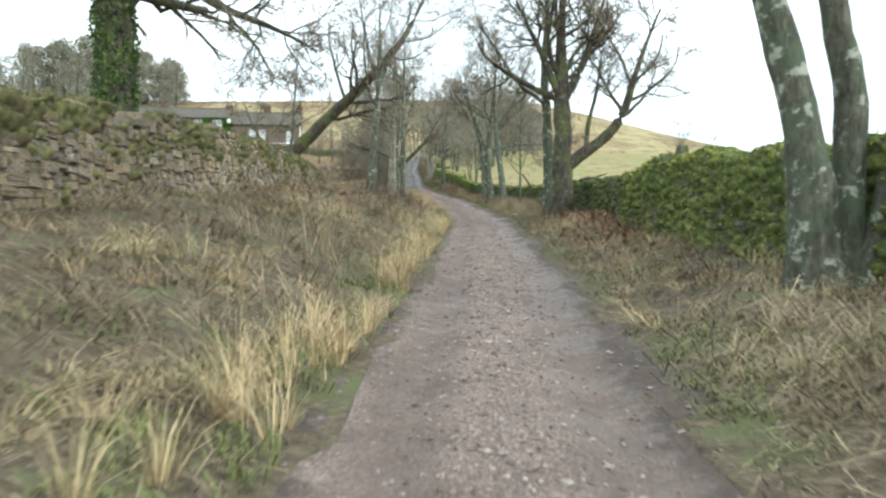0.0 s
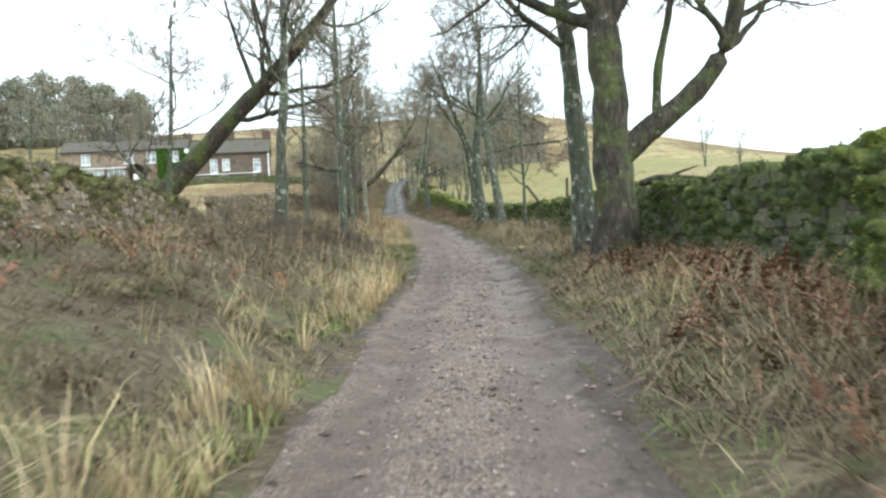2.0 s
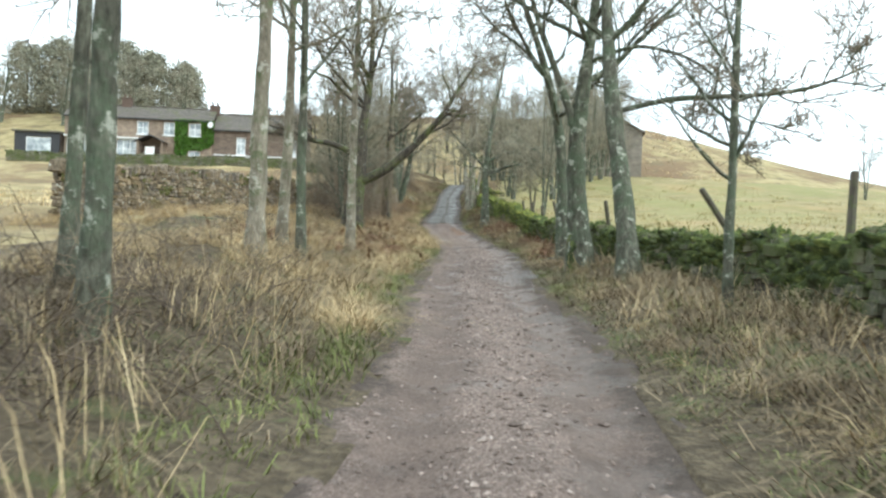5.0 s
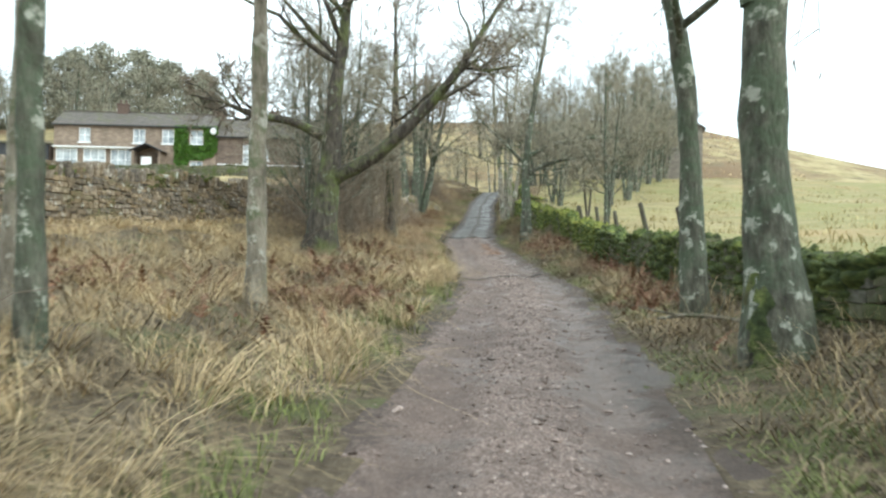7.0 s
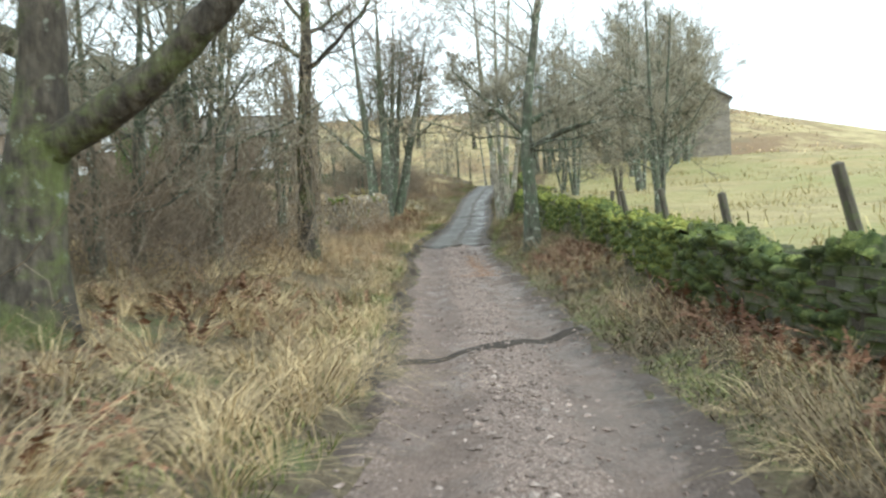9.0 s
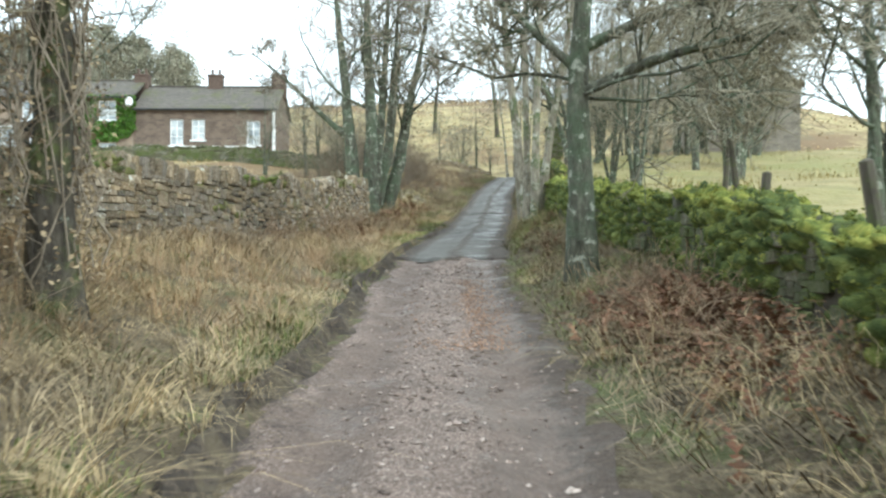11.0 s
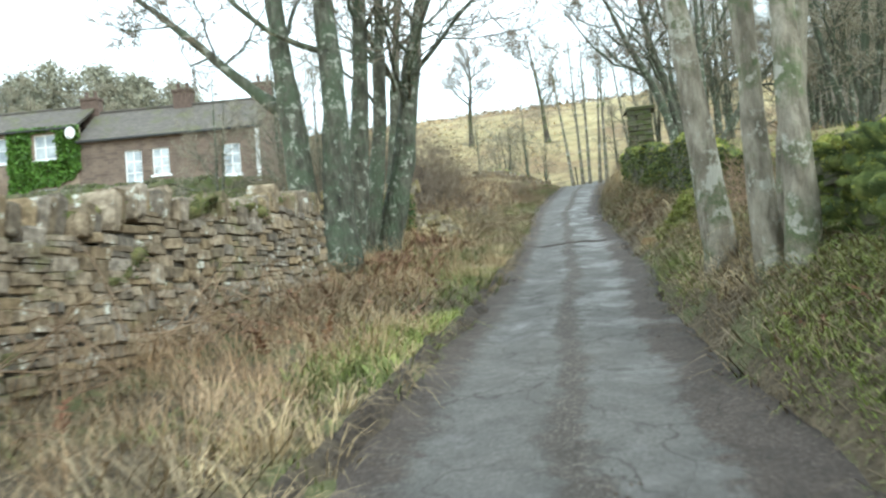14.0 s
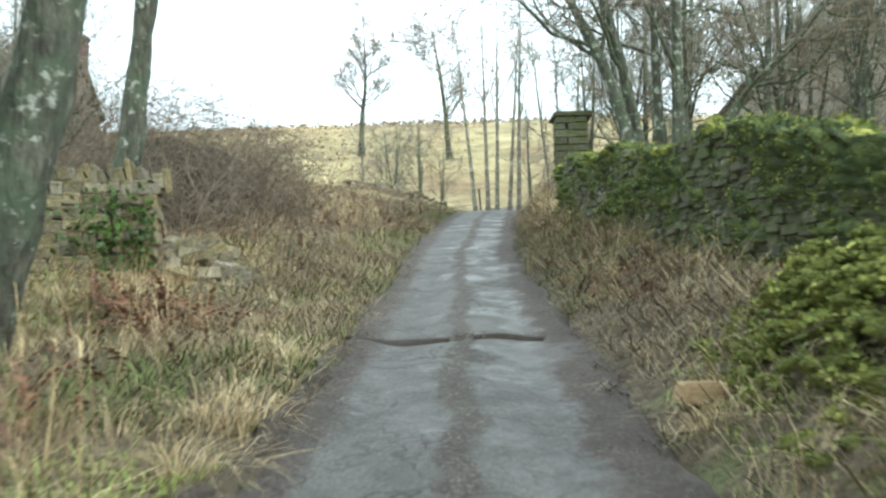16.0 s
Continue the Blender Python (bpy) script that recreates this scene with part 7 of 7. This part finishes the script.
dry_wall("wall_garden", [(-52, 112.2), (-38, 112.6), (-24, 114), (-12, 113.2)], [1.0, 1.0, 0.9, 0.9], "low garden wall in front of the cottages", 17, near=(0, 0), stone=M_STONE_DARK, moss=0, size=(.3, .7), course=(.16, .26), coping=.18)

M_BARN = brickwork("barn_wall", (0.19, 0.165, 0.135), (0.27, 0.24, 0.20), (0.24, 0.215, 0.18), 0.5, 0.2)
# gabled barn among the trees
barn = house("barn", 12.7, 129.5, float(land(12.7, 129.5)) + .3, -4, "tall gabled stone barn half hidden by trees")
prof = [(-4.2, -2), (4.2, -2), (4.2, 6.5), (0, 8.8), (-4.2, 6.5)]
for k, (ya, yb) in enumerate(((0, .5), (9.5, 10))):
    me = bpy.data.meshes.new("end_wall")
    me.from_pydata([(a, ya, c) for a, c in prof] + [(a, yb, c) for a, c in prof], [], [(0, 1, 2, 3, 4), (9, 8, 7, 6, 5)] + [(i, 5 + i, 5 + (i + 1) % 5, (i + 1) % 5) for i in range(5)])
    me.materials.append(M_BARN)
    part("end_wall", me, barn)
for q in (-4.2, 3.7):
    part("side_wall", boxes_mesh("side_wall", [(q, .5, -2, q + .5, 9.5, 6.5)], M_BARN), barn)
vs = [(-4.5, -.3, 6.36), (0, -.3, 8.95), (4.5, -.3, 6.36), (-4.5, 10.3, 6.36), (0, 10.3, 8.95), (4.5, 10.3, 6.36)]
vs += [(a, b, c + .14) for a, b, c in vs]
part("roof", mesh_of("roof", vs, [(0, 3, 4, 1), (1, 4, 5, 2), (6, 7, 10, 9), (7, 8, 11, 10), (0, 1, 7, 6), (1, 2, 8, 7), (3, 9, 10, 4), (4, 10, 11, 5), (0, 6, 9, 3), (2, 5, 11, 8)], M_SLATE, False), barn)
# thin black slab on the solid wall stands for the dark of an opening
part("owl_hole", boxes_mesh("owl_hole", [(-.35, -.02, 6.4, .35, .03, 7.1)], M_BLACK), barn, "flat black panel painted as the dark of a pitching hole")

# evergreen and mixed wood on the skyline behind the cottages
M_PINE = material("pine_needles", [(0.3, (0.19, 0.185, 0.135)), (0.7, (0.35, 0.34, 0.255))], scale=0.4, bump=0, vary=0.35, island=True)


def pine(x, y, hgt, width, seed):
    rng = np.random.default_rng(seed)
    t = new("pine_tree")
    t.location = (x, y, float(land(x, y)) - .3)
    p = np.array([[(0, 0, 0), (.1, 0, hgt * .4), (0, .1, hgt * .75), (0, 0, hgt)]])
    v, f = tubes([(p, np.array([[.3, .24, .16, .04]]), 8)])
    part("trunk", mesh_of("trunk", v, f, M_BARK_DARK), t)
    c = 150
    cz = rng.uniform(.03, 1, c)
    ca_, cr = rng.uniform(0, 2 * np.pi, c), np.sqrt(rng.uniform(0, 1, c)) * width / 2 * np.sqrt(np.clip(1 - (cz / 1.03) ** 3, .05, 1))
    cen = np.stack([np.cos(ca_) * cr, np.sin(ca_) * cr, cz * hgt], 1)
    place = np.repeat(cen, 55, axis=0) + rng.normal(0, 1, (c * 55, 3)) * np.array([.8, .8, .6])
    leaf_cloud("crown", M_PINE, t, rng, place, 0.26)
    return tagged(t, "round-headed evergreen on the skyline", "tree", "trees behind the houses")


for k, (x, y, hgt, w) in enumerate([(-80, 176, 15, 9), (-86, 178, 14, 9), (-74, 178, 14, 9), (-69, 180, 12, 8), (-92, 176, 13, 9), (-100, 172, 11, 8), (-112, 166, 11, 8), (-122, 160, 11, 9), (-63, 182, 10, 7)]):
    pine(x, y, hgt, w, 130 + k)


# fence posts leaning along the wall and across the field
def post(x, y, z, hgt, tip, way, label="leaning weathered fence post"):
    me_v, me_f = tubes([(np.array([[(0, 0, -.35), (0, 0, hgt * .5), (0, 0, hgt), (0, 0, hgt + .02)]]), np.array([[.062, .06, .055, .01]]), 7)])
    ob = new("fence_post", mesh_of("fence_post", me_v, me_f, M_POST, False))
    ob.matrix_world = pose(x, y, z, way, tip, 0)
    return tagged(ob, label, "post", "fence posts along the lane")


for k, (x, y, tip) in enumerate([(2.62, 66.2, -9), (3.05, 63.2, -14), (3.35, 59.9, -12), (3.95, 55.6, -10), (2.3, 69.5, -8), (1.95, 72.6, -10), (1.65, 75.8, 6), (5.6, 38.8, -22), (5.75, 45.0, 3), (5.35, 48.5, -35), (2.35, 80.2, -6), (2.55, 82.8, 4)]):
    post(x + .35, y, float(land(x + .35, y)), 1.35, tip, 4 if k % 2 else -3)
for k in range(7):
    x, y = -7.6 - 1.9 * k, 46.0 + .55 * k
    post(x, y, float(land(x, y)), 1.15, 3 - k, 1.0, "thin upright fence post in the field")


def single(name, shapes, mat, x, y, z, size, turn, label, category, tip=0):
    sv, sf = shapes
    ob = new(name, mesh_of(name, sv, sf, mat, name == "moss_lump"))
    ob.matrix_world = pose(x, y, z, tip, 0, turn) @ Matrix.Diagonal((*size, 1))
    return tagged(ob, label, category)


single("broken_gatepost", STONES[1], M_STONE_DARK, 5.35, 17.4, 2.72, (.22, .2, .75), 20, "broken stone gatepost standing in the mossy wall", "post", -8)
log_v, log_f = tubes([(np.array([[(-.06, 0, 0), (0, 0, 0), (.5, .06, .05), (1.2, .02, .0), (1.9, .12, -.08), (2.3, .16, -.1)]]), np.array([[.005, .075, .09, .08, .05, .005]]), 9), (np.array([[(.9, .03, .02), (1.2, .2, .14), (1.6, .3, .2)]]), np.array([[.04, .03, .005]]), 6)])
tagged(new("fallen_log", mesh_of("fallen_log", log_v, log_f, M_BARK_DARK)), "dark fallen branch lying on the wall", "log").matrix_world = pose(5.5, 31.2, 2.93, 0, 0, -72)
single("timber_block", STONES[2], M_LICHEN, -2.12, 96.55, float(land(-2.12, 96.55)) + .06, (.36, .2, .13), 6, "sawn tan stone block at the edge of the lane", "block")
M_CRUST = material("white_lichen_crust", [(0.35, (0.16, 0.155, 0.12)), (0.5, (0.30, 0.30, 0.25)), (0.65, (0.52, 0.53, 0.47))], scale=5, bump=0.6)
single("coping_slab", STONES[3], M_CRUST, -.5, 98.06, 7.93, (.36, .5, .12), 76, "gritstone slab crusted with white lichen on the wall end", "stone")
litter = new("litter", mesh_of("litter", LUMPS[2][0] * np.array([.16, .12, .09]), LUMPS[2][1], M_WHITE, False))
litter.location = (3.51, 37.95, float(land(3.51, 37.95)) + .05)
tagged(litter, "crumpled scrap of white litter on the verge", "litter")

# tumbled mossy stones by the upper wall, and rubble at the broken end
rng = np.random.default_rng(140)


def heap(name, label, cx, cy, sx, sy, top, count, mat, shapes, size, seed, category="rubble"):
    rng = np.random.default_rng(seed)
    h = new(name)
    tagged(h, label, category)
    for k in range(count):
        a, b = np.clip(rng.normal(0, .5, 2), -1, 1)
        x, y = cx + a * sx, cy + b * sy
        if abs(x - road_mid(y)) < half_at(y) + .35:
            continue
        z = float(land(x, y)) + top * max(0, 1 - (a * a + b * b)) * rng.uniform(.35, 1)
        s = rng.uniform(*size)
        sv, sf = shapes[int(rng.integers(0, len(shapes)))]
        ob = part("stone", mesh_of("stone", sv, sf, mat, shapes is LUMPS), h)
        ob.matrix_basis = pose(x, y, z, rng.uniform(-25, 25), rng.uniform(-25, 25), rng.uniform(0, 360)) @ Matrix.Diagonal((s * 1.4, s, s * .55, 1))
    return h


pile = heap("mossy_rubble", "heap of fallen stones smothered in bright moss", -1.3, 96.3, .62, 1.3, .46, 330, M_MOSS_GOLD, LUMPS, (.06, .17), 141)
heap("rubble", "fallen stones in front of the broken wall", -7.71, 102.2, .55, .6, .35, 60, M_STONE_GOLD, STONES, (.14, .38), 142)
dry_wall("wall_fallen", [(-10, 121.5), (-7.6, 122.8), (-6.3, 124)], [0.5, 0.7, 0.4], "tumbled low wall at the bend of the lane", 18, stone=M_STONE, moss=0.1, coping=.1)
for k in range(9):
    x, y = -22 + 2.1 * k, 137 - .5 * k
    post(x, y, float(land(x, y)), 1.2, 4 - k, 1.0, "thin fence post at the foot of the moor")
heap("mossy_rubble", "mossy stones piled behind the bulging wall", 6.3, 17, .9, 2.6, 1.5, 90, M_MOSS, LUMPS, (.2, .6), 143)
lumps = [o for o in pile.children]
at = np.concatenate([np.array([list(o.matrix_basis @ Vector(q)) for q in LUMPS[0][0][::2]]) for o in lumps])
rng = np.random.default_rng(160)
at = at[rng.integers(0, len(at), 14000)] + rng.normal(0, 0.014, (14000, 3))
leaf_cloud("moss_shoots", M_MOSS_STUFF, pile, rng, at, 0.022)["kind"] = "stuff"
pil = new("gate_pillar")
pil.location = (-1.4, 118.5, float(land(-1.4, 118.5)))
tagged(pil, "square pillar of dark coursed stone with a flat cap", "pillar")
part("core", boxes_mesh("core", [(-.5, -.45, -.5, .5, .45, 2.45)], M_CORE_SHADE, 0.02), pil)
pillar_stones = [mesh_of("stone", sv, sf, M_STONE_DARK, False) for sv, sf in STONES]
rng = random.Random(118)
z, turned = -.3, 0
while z < 2.45:
    ch = rng.uniform(.14, .26)
    for k in range(4):
        long, deep = rng.uniform(.62, .74), rng.uniform(.34, .42)
        ob = part("stone", pillar_stones[rng.randrange(6)], pil)
        ob.matrix_basis = pose(0, 0, z + ch / 2, 0, 0, 90 * k) @ pose((.55 - long / 2) * (1 if turned else -1), -.55 + deep / 2 + rng.uniform(-.015, .015), 0, 0, 0, rng.uniform(-2, 2)) @ Matrix.Diagonal((long, deep, ch * .97, 1))
    z, turned = z + ch, 1 - turned
cap = part("cap", pillar_stones[2], pil)
cap.matrix_basis = pose(0, 0, z + .08, 0, 0, 3) @ Matrix.Diagonal((1.3, 1.25, .18, 1))

# ---- loose stones on the track ----
rng = np.random.default_rng(150)
n = 15000
y = rng.uniform(3, 85, n)
u = np.where(rng.random(n) < 0.6, rng.normal(0.0, 0.34, n), rng.uniform(-1.3, 1.3, n))
s = rng.uniform(0.014, 0.042, n) * (1 + (rng.random(n) < 0.10) * rng.uniform(0.3, 1.1, n))
x = road_mid(y) + u
z = road_z(y) - 0.07 * np.exp(-((np.abs(u) - 0.72) / 0.26) ** 2) + s * 0.12 + 0.022 * wave(x, y, 1.1) + 0.012 * wave(x, y, 3.3)
v, f = scatter(PEBBLES, rng, np.stack([x, y, z], 1), np.stack([s * 1.3, s, s * 0.7], 1), rng.uniform(0, 6.3, n))
M_GRAVEL = material("loose_gravel", [(0.3, (0.115, 0.083, 0.068)), (0.5, (0.23, 0.178, 0.152)), (0.7, (0.43, 0.365, 0.325))], scale=11, vary=0.5, island=True, bump=0.4)
tagged(new("gravel", mesh_of("gravel", v, f, M_GRAVEL, False)), "loose broken stones on the crown of the track", "gravel", kind="stuff")
n = 7500
y = 84 + 30 * rng.random(n) ** 1.25
u = rng.normal(0, 0.11, n) + np.where(rng.random(n) < 0.3, rng.choice([-1.15, 1.15], n) * rng.uniform(0.95, 1.1, n), 0)
s = rng.uniform(0.010, 0.028, n)
v, f = scatter(PEBBLES, rng, np.stack([road_mid(y) + u, y, road_z(y) + 0.03 + s * 0.2], 1), np.stack([s * 1.3, s, s * 0.7], 1), rng.uniform(0, 6.3, n))
M_GRIT = material("dark_grit", [(0.3, (0.04, 0.032, 0.026)), (0.55, (0.11, 0.088, 0.07)), (0.66, (0.25, 0.21, 0.18)), (0.75, (0.5, 0.45, 0.4))], scale=13, vary=0.6, island=True, bump=0.4)
tagged(new("gravel", mesh_of("gravel", v, f, M_GRIT, False)), "grit and leaf litter down the middle of the tarmac", "gravel", kind="stuff")
n = 2600
y = rng.uniform(74.5, 81, n)
u = rng.normal(0.3, 0.28, n)
s = rng.uniform(0.012, 0.034, n)
v, f = scatter(PEBBLES, rng, np.stack([road_mid(y) + u, y, road_z(y) + s * 0.2 - 0.01], 1), np.stack([s * 1.3, s, s * 0.6], 1), rng.uniform(0, 6.3, n))
M_RUBBLE = material("brick_rubble", [(0.3, (0.24, 0.14, 0.09)), (0.7, (0.42, 0.28, 0.20))], scale=9, vary=0.4, island=True, bump=0.4)
tagged(new("brick_rubble", mesh_of("brick_rubble", v, f, M_RUBBLE, False)), "crushed red brick filling a hollow in the track", "rubble", kind="stuff")

# a pale dead branch lying on the right-hand verge
bx, by = 2.98, 54.75
bz = float(land(bx, by)) + 0.06
main = np.array([[(-.55, .5, .02), (-.2, .2, .10), (.2, -.05, .08), (.6, -.3, .02)]]) + np.array([bx, by, bz])
forks = np.array([[(-.2, .2, .10), (-.28, .1, .28), (-.42, .05, .46)], [(.1, 0, .09), (.16, -.1, .3), (.14, -.12, .5)], [(-.3, .3, .08), (-.62, .28, .14), (-.9, .36, .2)], [(.2, -.05, .08), (-.05, -.3, .12), (-.3, -.42, .16)]]) + np.array([bx, by, bz])
v, f = tubes([(main, np.array([[.018, .026, .03, .034]]), 7), (forks, np.array([[.016, .011, .005]] * 4), 5)])
tagged(new("fallen_branch", mesh_of("fallen_branch", v, f, M_BARK_PALE)), "pale dead forked branch lying on the verge", "branch")

# ---- single stones of the walls ----
for top, shapes, place, dim, turn, tip, seed in PIECES:
    rng = random.Random(seed)
    for p, d, a, b in zip(place, dim, turn, tip):
        ob = new("stone", shapes[rng.randrange(len(shapes))])
        ob.parent = top
        ob.matrix_basis = Matrix.Translation(Vector(p)) @ Euler((0, 0, a)).to_matrix().to_4x4() @ Euler((0, b, 0)).to_matrix().to_4x4() @ Matrix.Diagonal((*[float(q) for q in d], 1))
